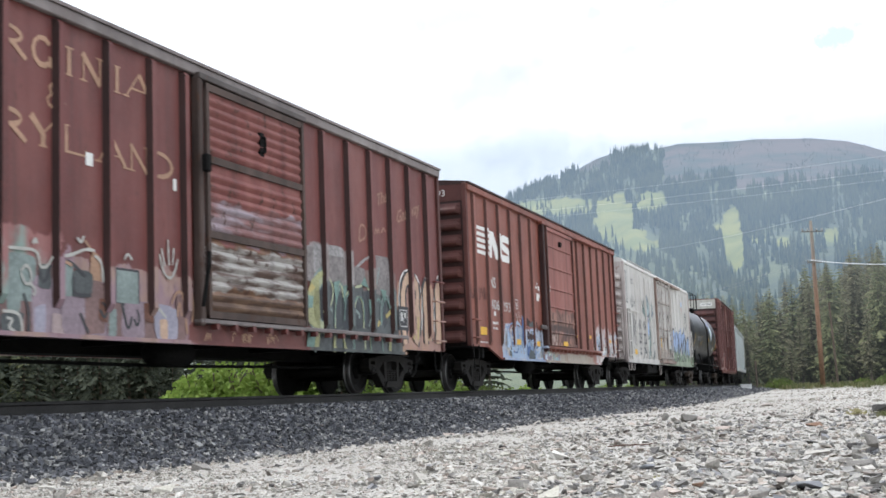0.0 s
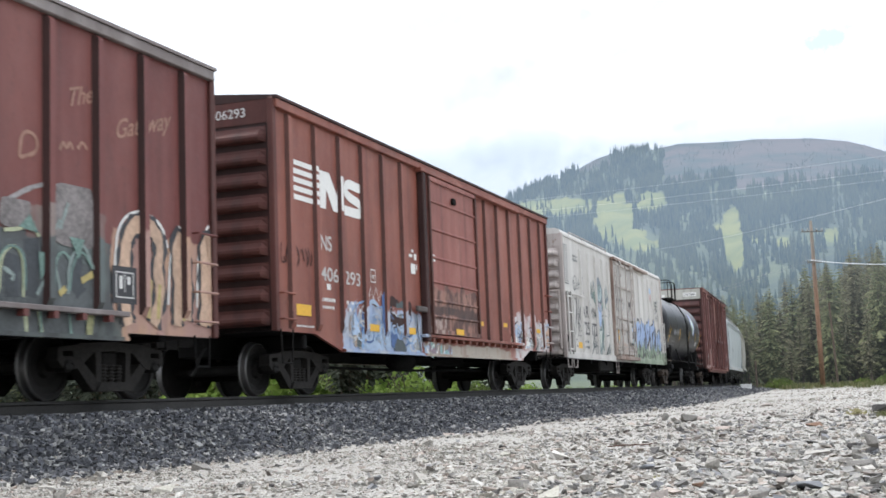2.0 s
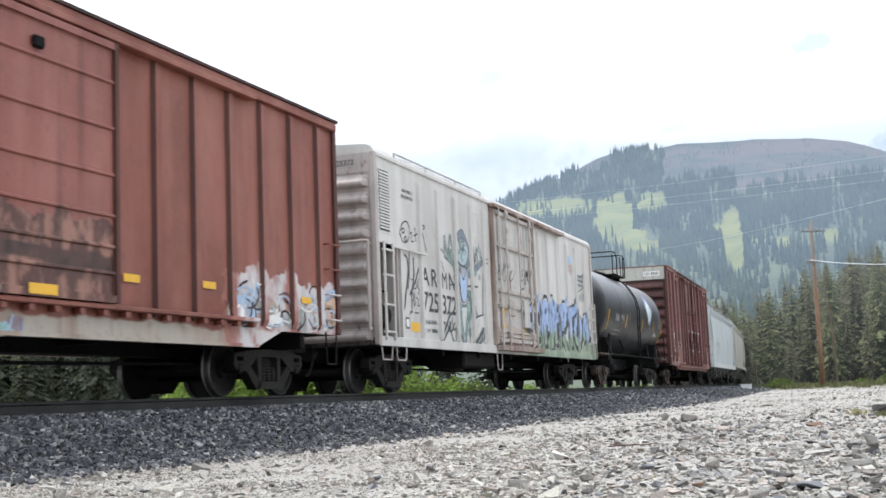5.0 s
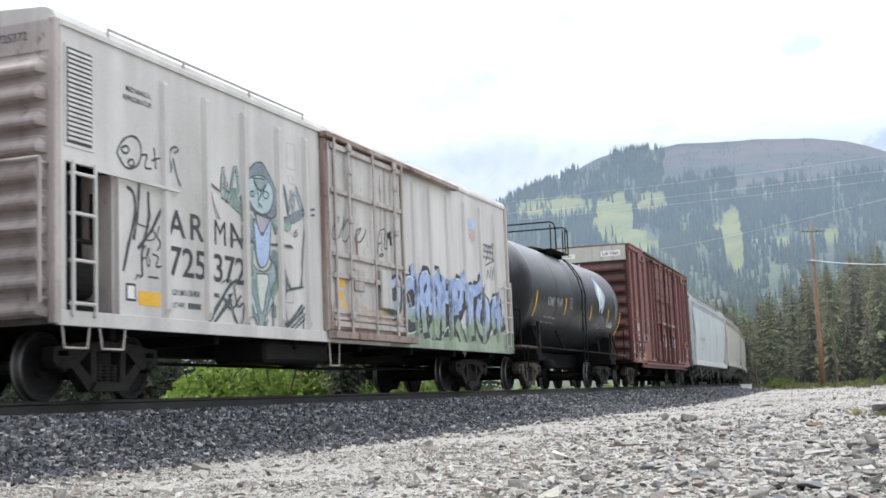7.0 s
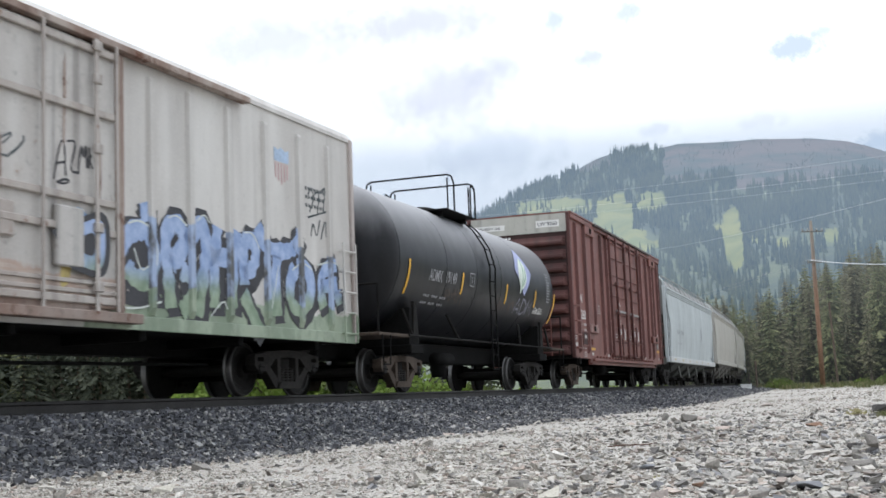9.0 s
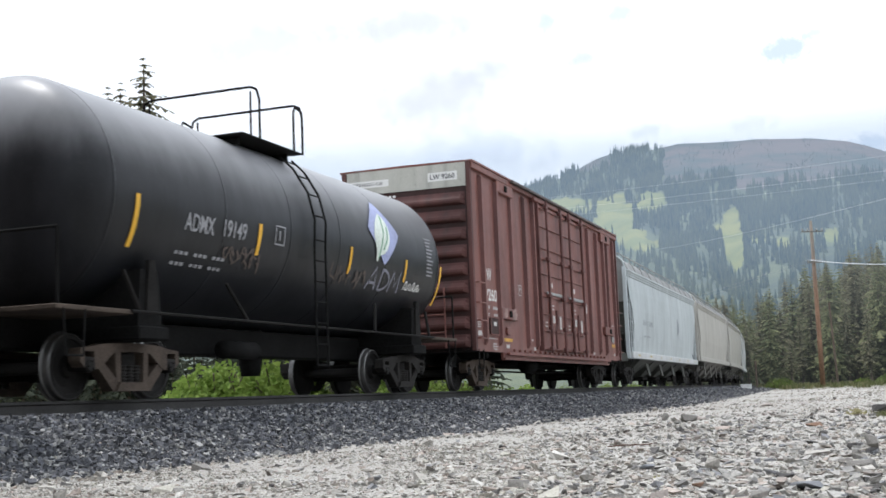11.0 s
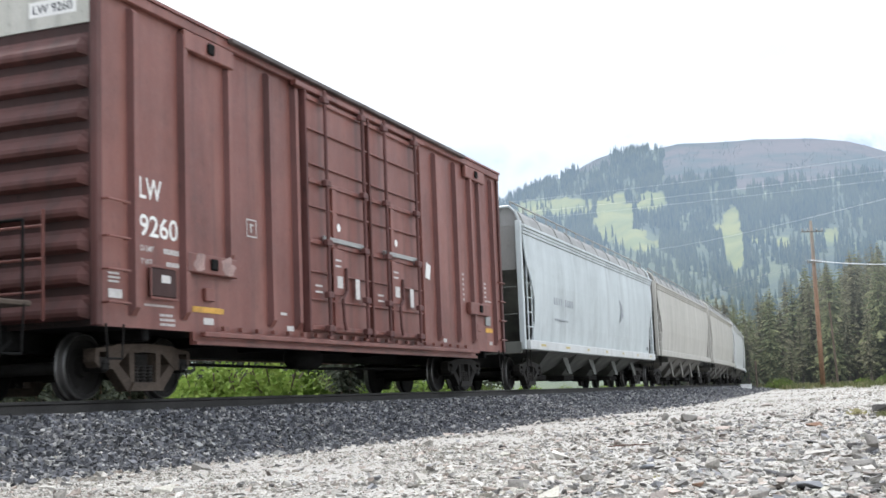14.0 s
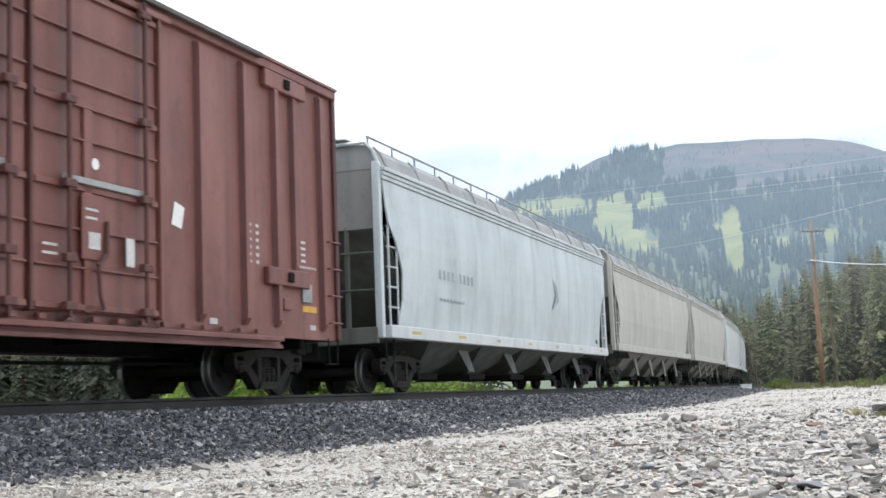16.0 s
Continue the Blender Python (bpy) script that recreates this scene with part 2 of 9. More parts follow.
def patches(quads, y, material, parent, name="stencil_marking", label=""):
    """Small flat marks (x0, x1, z0, z1) painted on a side that faces -y."""
    if name != "stencil_marking" and len(quads) > 1:
        for q in quads[:-1]:
            patches([q], y, material, parent, name, label)
        quads = quads[-1:]
    bm = bmesh.new()
    for x0, x1, z0, z1 in quads:
        bm.faces.new([bm.verts.new(p) for p in ((x0, y, z0), (x1, y, z0), (x1, y, z1), (x0, y, z1))])
    ob = part(name, bm, material, parent, label)
    if len(quads) > 5:
        ob["kind"] = "stuff"
    return ob


def frames_of(x, z, w, h, k=0.05):
    """An upright hollow block, the stand-in for one letter."""
    return [(x, x + k, z, z + h), (x + w - k, x + w, z, z + h), (x + k, x + w - k, z, z + k * 0.7), (x + k, x + w - k, z + h - k * 0.7, z + h)]


random.seed(4)


def ribbon(bm, pts, w, y, even=False):
    """A painted line of width w through x, z points, on a side that faces -y."""
    n = len(pts)
    left, right = [], []
    for i, (x, z) in enumerate(pts):
        ax, az = pts[max(0, i - 1)]
        bx, bz = pts[min(n - 1, i + 1)]
        d = math.hypot(bx - ax, bz - az) or 1
        nx, nz = -(bz - az) / d, (bx - ax) / d
        k = w * 0.5 * (1.0 if even else 0.75 + 0.5 * random.random())
        left.append(bm.verts.new((x + nx * k, y, z + nz * k)))
        right.append(bm.verts.new((x - nx * k, y, z - nz * k)))
    for i in range(n - 1):
        bm.faces.new((right[i], right[i + 1], left[i + 1], left[i]))


def blob(cx, cz, w, h, seed, k=22, rough=0.16, square=0.7):
    rnd = random.Random(seed)
    ph = [rnd.uniform(0, 6.28) for _ in range(4)]
    out = []
    for i in range(k):
        a = i * math.tau / k
        r = 1 + rough * (math.sin(2 * a + ph[0]) + 0.7 * math.sin(3 * a + ph[1]) + 0.5 * math.sin(5 * a + ph[2]))
        s, c = math.sin(a), math.cos(a)
        out.append((cx + w / 2 * r * math.copysign(abs(c) ** square, c), cz + h / 2 * r * math.copysign(abs(s) ** square, s)))
    return out


def fill(bm, pts, y):
    f = bm.faces.new([bm.verts.new((x, y, z)) for x, z in pts])
    if f.calc_area() and len(pts) > 4:
        bmesh.ops.triangulate(bm, faces=[f])


def curved(pts):
    """Round off a line of points."""
    for _ in range(2):
        out = [pts[0]]
        for a, b in zip(pts, pts[1:]):
            out += [(a[0] * 0.75 + b[0] * 0.25, a[1] * 0.75 + b[1] * 0.25), (a[0] * 0.25 + b[0] * 0.75, a[1] * 0.25 + b[1] * 0.75)]
        pts = out + [pts[-1]]
    return pts


def piece(parent, lines, y, fill_mat, outline, thick, edge, lift=0.0):
    """Sprayed strokes along given lines of x, z, each with its outline."""
    for i, line in enumerate(lines):
        a, b = bmesh.new(), bmesh.new()
        pts = curved(line)
        ribbon(a, pts, thick, y - 0.0035 - lift)
        ribbon(b, pts, thick + 2 * edge, y - 0.0004 * (i % 4) - lift)
        f = part("graffiti_letter", a, fill_mat[i % len(fill_mat)], parent)
        part("outline", b, outline, f)


def ink(parent, lines, y, material, w, name="graffiti_stroke"):
    """Thin sprayed or painted lines of x, z."""
    for i, line in enumerate(lines):
        bm = bmesh.new()
        ribbon(bm, curved(line), w, y - 0.0003 * (i % 5))
        part(name, bm, material, parent)


def blocky(kind, x, z, w, h):
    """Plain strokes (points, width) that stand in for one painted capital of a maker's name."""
    t = 0.075
    bar = lambda u: ([(x + u * w, z), (x + u * w, z + h)], t)
    foot = lambda u, v: ([(x + u * w - 0.07, z + v * h), (x + u * w + 0.07, z + v * h)], 0.022)
    arc = lambda cx, cz, rx, rz, a0, a1: [(x + (cx + rx * math.cos(a0 + (a1 - a0) * i / 8)) * w, z + (cz + rz * math.sin(a0 + (a1 - a0) * i / 8)) * h) for i in range(9)]
    if kind == "bar":
        return [bar(0.5), foot(0.5, 0), foot(0.5, 1)]
    if kind == "ring":
        return [(arc(0.5, 0.5, 0.45, 0.5, 0.7, 5.6), t * 0.8), ([(x + 0.88 * w, z), (x + 0.88 * w, z + 0.4 * h)], t * 0.7)]
    if kind == "gate":
        return [([(x + 0.1 * w, z), (x + 0.1 * w, z + h)], 0.03), ([(x + 0.05 * w, z + h), (x + 0.9 * w, z)], t), ([(x + 0.9 * w, z), (x + 0.9 * w, z + h)], 0.03), foot(0.1, 0), foot(0.9, 1)]
    if kind == "peak":
        return [([(x + 0.05 * w, z), (x + 0.5 * w, z + h)], 0.03), ([(x + 0.5 * w, z + h), (x + 0.95 * w, z)], t), ([(x + 0.25 * w, z + 0.36 * h), (x + 0.75 * w, z + 0.36 * h)], 0.025), foot(0.05, 0), foot(0.95, 0)]
    if kind == "corner":
        return [bar(0.15), ([(x, z + 0.015), (x + 0.95 * w, z + 0.015), (x + 0.97 * w, z + 0.25 * h)], 0.03), foot(0.15, 1)]
    if kind == "fork":
        return [([(x + 0.05 * w, z + h), (x + 0.5 * w, z + 0.45 * h)], t), ([(x + 0.95 * w, z + h), (x + 0.5 * w, z + 0.45 * h)], 0.03), ([(x + 0.5 * w, z), (x + 0.5 * w, z + 0.45 * h)], t), foot(0.5, 0)]
    if kind == "bowl":
        return [bar(0.12), (arc(0.3, 0.5, 0.65, 0.48, -1.57, 1.57), t * 0.8), ([(x, z + h), (x + 0.35 * w, z + h)], 0.025), ([(x, z), (x + 0.35 * w, z)], 0.025)]
    return [bar(0.12), (arc(0.3, 0.73, 0.5, 0.26, -1.57, 1.57), t * 0.7), ([(x + 0.45 * w, z + 0.48 * h), (x + 0.98 * w, z)], t), ([(x, z + h), (x + 0.35 * w, z + h)], 0.025), foot(0.12, 0)]


def splash(parent, spots, y, name="graffiti_patch", rough=0.20, square=0.7):
    """Uneven patches of paint (x0, x1, z0, z1, material) on a side that faces -y."""
    for i, (x0, x1, z0, z1, m) in enumerate(spots):
        bm = bmesh.new()
        fill(bm, blob((x0 + x1) / 2, (z0 + z1) / 2, x1 - x0, z1 - z0, i + int(x0 * 37), 34, rough, square), y - 0.0006 * (i % 8))
        part(name, bm, m, parent)


def tangle(parent, x0, x1, z0, top, n, mats, lines, y, seed, big=0.5):
    """A worn, overlaid stretch of spray paint: many small patches under thin broken outlines."""
    rnd = random.Random(seed)
    rows = []
    for i in range(n):
        x = rnd.uniform(x0, x1)
        hi = z0 + (top - z0) * (0.72 + 0.28 * math.sin(x * 2.3 + seed))
        w, h = rnd.uniform(0.25, 1.0) * big, rnd.uniform(0.25, 0.9) * big
        z = rnd.uniform(z0, max(z0 + 0.02, hi - h))
        x = max(x0, min(x, x1 - w))
        rows.append((x, x + w, z, z + h, rnd.choice(mats)))
    splash(parent, rows, y)
    for i in range(n):
        x = rnd.uniform(x0, x1 - 0.3)
        z = rnd.uniform(z0 + 0.1, z0 + (top - z0) * 0.8)
        a, r = rnd.uniform(0, 6.28), rnd.uniform(0.08, 0.26)
        turn = rnd.uniform(0.5, 1.1) * rnd.choice((-1, 1))
        pts = [(min(x1, max(x0, x + 0.15 + r * math.cos(a + k * turn) * (1 + 0.2 * k))), max(z0, z + r * math.sin(a + k * turn))) for k in range(rnd.randint(3, 5))]
        bm = bmesh.new()
        ribbon(bm, curved(pts), rnd.uniform(0.018, 0.04), y - 0.006 - 0.0004 * (i % 8))
        part("graffiti_outline", bm, rnd.choice(lines), parent)


# ---- the line of the track ----
RAIL = 0.705                      # height of the rail head
STEP = 0.25
_s = np.arange(-80, 420, STEP)
_th = 0.35204 - 0.00101456 * _s - 0.5 * 2.5517e-06 * _s ** 2
_x = np.concatenate([[0], np.cumsum((np.sin(_th[1:]) + np.sin(_th[:-1])) / 2 * STEP)])
_y = np.concatenate([[0], np.cumsum((np.cos(_th[1:]) + np.cos(_th[:-1])) / 2 * STEP)])
_i0 = int(np.argmin(abs(_s)))
_x, _y = _x - _x[_i0], _y - _y[_i0] + 25.465
FACE = 1.6                        # the cars' near side lies this far from the centre line


def on_track(s, side=0.0, z=0.0):
    """A point s metres along, side metres towards the open ground, z above the rail head."""
    th = float(np.interp(s, _s, _th))
    k = side - FACE
    return Vector((float(np.interp(s, _s, _x)) + k * math.cos(th), float(np.interp(s, _s, _y)) - k * math.sin(th), RAIL + z))


def rolled(t):
    return 4.46 * t + 0.003889 * t * t


def car_pose(mid, half, t):
    a, b = on_track(mid - half - rolled(t)), on_track(mid + half - rolled(t))
    c = (a + b) / 2
    return pose(c.x, c.y, c.z, 0, 0, math.degrees(math.atan2(b.y - a.y, b.x - a.x)))


# ---- running gear ----
MESH = {}            # meshes that several things share
WHEELS = []


def shared(key, make, material, name, parent, label="", smooth=False):
    if key not in MESH:
        ob = part(name, make(), material, parent, label, smooth)
        MESH[key] = ob.data
        return ob
    ob = new(name, MESH[key])
    ob.parent = parent
    if label:
        ob["label"] = label
    return ob


def side_frame_mesh():
    bm = bmesh.new()
    for sx in (-1, 1):
        slab(bm, [(0, 0.60), (sx * 0.62, 0.58), (sx * 0.80, 0.55), (sx * 1.06, 0.53), (sx * 1.08, 0.40), (sx * 1.0, 0.34), (sx * 0.99, 0.50), (sx * 0.80, 0.50),
                  (sx * 0.78, 0.32), (sx * 0.66, 0.34), (sx * 0.40, 0.49), (0, 0.51)], -0.09, 0.09)
        slab(bm, [(sx * 0.70, 0.46), (sx * 0.80, 0.40), (sx * 0.40, 0.10), (sx * 0.26, 0.10), (sx * 0.26, 0.18)], -0.08, 0.08)
        slab(bm, [(sx * 0.24, 0.14), (sx * 0.34, 0.14), (sx * 0.36, 0.52), (sx * 0.25, 0.52)], -0.085, 0.085)
    slab(bm, [(-0.38, 0.10), (0.38, 0.10), (0.30, 0.19), (-0.30, 0.19)], -0.12, 0.12)
    for v in bm.verts:
        v.co.z = 0.10 + (v.co.z - 0.10) * 1.24 if v.co.z > 0.10 else v.co.z
    bmesh.ops.recalc_face_normals(bm, faces=bm.faces[:])
    return bm


def spring_mesh():
    bm = bmesh.new()
    prof = [(0.19, 0.0)]
    for i in range(6):
        prof += [(0.19 + i * 0.042, 0.045), (0.20 + i * 0.042, 0.062), (0.215 + i * 0.042, 0.062), (0.225 + i * 0.042, 0.045)]
    lathe(bm, prof + [(0.44, 0.0)], "z", 10)
    return bm


def wheel_mesh(sy):
    bm = bmesh.new()
    y = lambda v: sy * v
    prof = [(0.66, 0.10), (0.66, 0.36), (0.655, 0.395), (0.675, 0.443), (0.70, 0.443), (0.715, 0.420), (0.80, 0.416), (0.815, 0.40), (0.815, 0.345),
            (0.79, 0.335), (0.745, 0.25), (0.76, 0.15), (0.83, 0.13), (0.83, 0.02)]
    lathe(bm, [(y(a), r) for a, r in prof], "y", 40)
    bmesh.ops.recalc_face_normals(bm, faces=bm.faces[:])
    for f in bm.faces:
        c = f.calc_center_median()
        r = math.hypot(c.x, c.z)
        f.material_index = 1 if r > 0.405 and abs(c.y) > 0.7 else 0
    return bm


def axle_mesh():
    bm = bmesh.new()
    lathe(bm, [(-1.13, 0.0), (-1.13, 0.07), (-1.10, 0.085), (-0.95, 0.085), (-0.93, 0.07), (-0.6, 0.08), (0.6, 0.08), (0.93, 0.07), (0.95, 0.085), (1.10, 0.085), (1.13, 0.07), (1.13, 0.0)], "y", 20)
    for sy in (-1, 1):
        for i in range(3):
            a = i * math.tau / 3
            rod(bm, (0.05 * math.cos(a), sy * 1.12, 0.05 * math.sin(a)), (0.05 * math.cos(a), sy * 1.15, 0.05 * math.sin(a)), 0.014)
    return bm


def truck(car, x, rusty=False, turn=True):
    steel = M_RUSTY if rusty else M_FRAME
    bol = shared("bolster", lambda: one_box(-0.16, 0.16, -1.05, 1.05, 0.36, 0.60, 0.03), M_STEEL, "truck", car)
    bol.matrix_basis = pose(x, 0, 0)
    for sy in (-1, 1):
        f = shared("side_frame%d" % rusty, side_frame_mesh, steel, "side_frame", bol)
        f.matrix_basis = pose(0, sy * 1.02, 0)
        for k in (-0.15, 0.0, 0.15):
            shared("spring", spring_mesh, steel, "spring", bol, smooth=True).matrix_basis = pose(k, sy * 1.05, 0)
        for k in (-0.89, 0.89):
            shared("adapter", lambda: one_box(-0.12, 0.12, -0.09, 0.09, -0.04, 0.10, 0.02), steel, "bearing_adapter", bol).matrix_basis = pose(k, sy * 1.02, 0.43)
    beam = shared("brake_beam", lambda: one_box(-0.05, 0.05, -0.8, 0.8, -0.05, 0.05, 0.01), M_STEEL, "brake_beam", bol)
    beam.matrix_basis = pose(0.36, 0, 0.33)
    shared("brake_beam", None, M_STEEL, "brake_beam", bol).matrix_basis = pose(-0.36, 0, 0.33)
    for k in (-0.89, 0.89):
        ax = shared("axle", axle_mesh, M_STEEL, "wheelset", bol, smooth=True)
        ax.matrix_basis = pose(k, 0, 0.42)
        if turn:
            WHEELS.append((ax, k))
    return bol


def wheelset_mesh():
    bm = axle_mesh()
    for sy in (-1, 1):
        w = wheel_mesh(sy)
        me = bpy.data.meshes.new("tmp")
        w.to_mesh(me)
        w.free()
        bm.from_mesh(me)
        bpy.data.meshes.remove(me)
    return bm


_ax = part("wheelset", wheelset_mesh(), [M_WHEEL, M_TREAD], None, smooth=False)
MESH["axle"] = _ax.data
bpy.data.objects.remove(_ax)


def coupler_mesh():
    bm = bmesh.new()
    box(bm, -0.55, 0.0, -0.07, 0.07, -0.09, 0.07)
    slab(bm, [(0.0, -0.14), (0.30, -0.14), (0.34, 0.0), (0.30, 0.14), (0.0, 0.14)], -0.13, 0.05)
    box(bm, 0.12, 0.32, -0.22, -0.10, -0.13, 0.13)
    return bm


def frame_under(car, L, z=0.95):
    """Centre sill, cross bearers, brake gear and couplers."""
    part("centre_sill", one_box(-L / 2, L / 2, -0.22, 0.22, 0.62, z + 0.05, 0.02), M_BLACK, car)
    for i in range(7):
        x = -L / 2 + L * (i + 0.5) / 7
        shared("bearer", lambda: one_box(-0.07, 0.07, -1.45, 1.45, 0.72, 0.95, 0.02), M_BLACK, "cross_bearer", car).matrix_basis = pose(x, 0, 0)
    bm = bmesh.new()
    lathe(bm, [(-0.5, 0.0), (-0.48, 0.12), (-0.42, 0.17), (0.42, 0.17), (0.48, 0.12), (0.5, 0.0)], "x", 16)
    part("air_reservoir", bm, M_BLACK, car, smooth=True).matrix_basis = pose(-1.1, -0.8, 0.62)
    bm = bmesh.new()
    pipe(bm, [(-L * 0.32, -0.5, 0.5), (-0.4, -0.6, 0.46), (L * 0.32, -0.5, 0.5)], 0.025)
    part("brake_rod", bm, M_BLACK, car)
    for sx in (-1, 1):
        c = shared("coupler", coupler_mesh, M_STEEL, "coupler", car)
        c.matrix_basis = pose(sx * (L / 2 + 0.42), 0, 0.88, 0, 0, 0 if sx > 0 else 180)
        bm = bmesh.new()
        pipe(bm, [(0, 0.35, 0.75), (0.18, 0.35, 0.62), (0.26, 0.33, 0.42), (0.36, 0.3, 0.32)], 0.025)
        part("air_hose", bm, M_BLACK, car).matrix_basis = pose(sx * (L / 2 + 0.1), 0, 0, 0, 0, 0 if sx > 0 else 180)


def ladder(car, x0, x1, y, zs, material, name="ladder", rails=True, r=0.016, stand=0.09):
    """Rungs between x0 and x1 stood off a side at y (its sign says which side)."""
    o = y + math.copysign(stand, y)
    top = None
    if rails:
        for x in (x0, x1):
            bm = bmesh.new()
            rod(bm, (x, o, zs[0] - 0.15), (x, o, zs[-1] + 0.15), r * 1.2)
            if top is None:
                top = part(name, bm, material, car)
            else:
                part("ladder_rail", bm, material, top)
    for z in zs:
        bm = bmesh.new()
        pipe(bm, [(x0, y, z), (x0, o, z), (x1, o, z), (x1, y, z)], r)
        part("rung" if rails else "grab_iron", bm, material, top or car)
    return top


def step(car, x, y, z, material, w=0.38, drop=0.42):
    bm = bmesh.new()
    pipe(bm, [(x - w / 2, y, z), (x - w * 0.4, y, z - drop), (x + w * 0.4, y, z - drop), (x + w / 2, y, z)], 0.014)
    return part("sill_step", bm, material, car)


def post_mesh(w, d, z0, z1):
    bm = bmesh.new()
    # hat section that tapers off at head and foot
    prof = lambda z, k: [(-w * 0.68, 0, z), (-w * 0.40, -d * k, z), (w * 0.40, -d * k, z), (w * 0.68, 0, z)]
    loft(bm, [prof(z0, 0.25), prof(z0 + 0.10, 1), prof(z1 - 0.05, 1), prof(z1, 0.6)])
    return bm


def end_wall(car, x, z0, z1, half, material, n, band=None, band_mat=None, panel=None):
    """Pressed end with horizontal corrugations; x is its plane, sign gives the way it faces."""
    sg = math.copysign(1, x)
    # panel, where given, is a darker paint: shade drawn between the corrugations
    part("end_panel", one_box(min(x, x - sg * 0.06), max(x, x - sg * 0.06), -half, half, z0, z1), panel or material, car)
    top = band or z1 - 0.32
    h = (top - z0 - 0.1) / n
    for i in range(n):
        zz = z0 + 0.08 + i * h
        rings = [(zz + k * h, f * 0.105) for k, f in ((0.0, 0.0), (0.10, 0.85), (0.22, 1.0), (0.34, 0.95), (0.60, 0.22), (0.74, 0.0))]
        bm = bmesh.new()
        pts = lambda y, q: [(x + sg * d * q, y, z) for z, d in rings] + [(x - sg * 0.01, y, rings[-1][0]), (x - sg * 0.01, y, rings[0][0])]
        loft(bm, [pts(-half + 0.10, 0.05), pts(-half + 0.2, 1), pts(half - 0.2, 1), pts(half - 0.10, 0.05)])
        bmesh.ops.recalc_face_normals(bm, faces=bm.faces[:])
        part("end_corrugation", bm, material, car)
    if band is None:
        part("end_header", one_box(min(x, x + sg * 0.012), max(x, x + sg * 0.012), -half + 0.06, half - 0.06, top - 0.02 - 0.12 * h, z1 - 0.01), material, car)
    else:
        part("end_band", one_box(min(x, x + sg * 0.02), max(x, x + sg * 0.02), -half + 0.01, half - 0.01, band, z1 - 0.01), band_mat, car, "grey painted band across the top of the end")
    for sy in (-1, 1):
        part("corner_post", one_box(x - 0.06, x + 0.06, sy * half - 0.05, sy * half + 0.05, z0, z1, 0.012), material, car)


def box_shell(car, s0, s1, z0, zs, z1, ramp0, ramp1, wall, roof, half=1.52, crown=0.24, rooflines=16, chord=None):
    """Side walls with a deeper sill in the middle, floor, roof. All lengths from the car's middle."""
    L = s1 - s0
    x0, x1 = -L / 2, L / 2
    out = [(x0, z0), (ramp0[0], z0), (ramp0[1], zs), (ramp1[0], zs), (ramp1[1], z0), (x1, z0), (x1, z1), (x0, z1)]
    for sy in (-1, 1):
        bm = bmesh.new()
        slab(bm, out, sy * half, sy * (half - 0.06))
        bmesh.ops.recalc_face_normals(bm, faces=bm.faces[:])
        part("side_wall", bm, wall, car)
        part("top_chord", one_box(x0, x1, sy * (half + 0.09) if sy < 0 else half + 0.002, -(half + 0.002) if sy < 0 else half + 0.09, z1 - 0.13, z1 + 0.01, 0.012), chord or wall, car)
        part("side_sill", one_box(ramp0[1], ramp1[0], -half - 0.05 if sy < 0 else half + 0.002, -half - 0.002 if sy < 0 else half + 0.05, zs, zs + 0.05), wall, car)
    part("floor", one_box(x0, x1, -half + 0.062, half - 0.062, z0, z0 + 0.12), M_BLACK, car)
    bm = bmesh.new()
    y = half + 0.10
    prof = [(-y - 0.015, z1 + 0.012), (-y - 0.015, z1 + 0.055), (0, z1 + crown), (y + 0.015, z1 + 0.055), (y + 0.015, z1 + 0.012)]
    loft(bm, [[(x0 - 0.02, a, b) for a, b in prof], [(x1 + 0.02, a, b) for a, b in prof]])
    bmesh.ops.recalc_face_normals(bm, faces=bm.faces[:])
    part("roof", bm, roof, car)
    prof2 = [(-y + 0.02, z1 + 0.03), (-y + 0.02, z1 + 0.07), (0, z1 + crown + 0.03), (y - 0.02, z1 + 0.07), (y - 0.02, z1 + 0.03)]
    bm = bmesh.new()
    loft(bm, [[(-0.05, a, b) for a, b in prof2], [(0.05, a, b) for a, b in prof2]])
    rr = part("roof_rib", bm, roof, car)
    for i in range(rooflines):
        xx = x0 + L * (i + 0.5) / rooflines
        if i == 0:
            rr.matrix_basis = pose(xx, 0, 0)
        else:
            like(rr, xx, 0, 0)


def posts(car, xs, z0, z1, material, half=1.52, w=0.12, d=0.085, name="side_post", flank=None):
    for x in xs:
        for sy in (-1, 1):
            bm = post_mesh(w, d, z0, z1)
            for v in bm.verts:
                v.co.x, v.co.y = x + v.co.x, sy * (half - v.co.y)
            bmesh.ops.recalc_face_normals(bm, faces=bm.faces[:])
            # flanks take a darker paint, a painted-in shade beside each post face
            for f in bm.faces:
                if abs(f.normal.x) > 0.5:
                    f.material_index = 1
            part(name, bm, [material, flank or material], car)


CARS = []


def start_car(name, label, s0, s1, category="railcar", ahead=0.0):
    car = thing(name, label, category, group="cars of the train")
    CARS.append((car, (s0 + s1) / 2 + ahead))
    return car, (s0 + s1) / 2


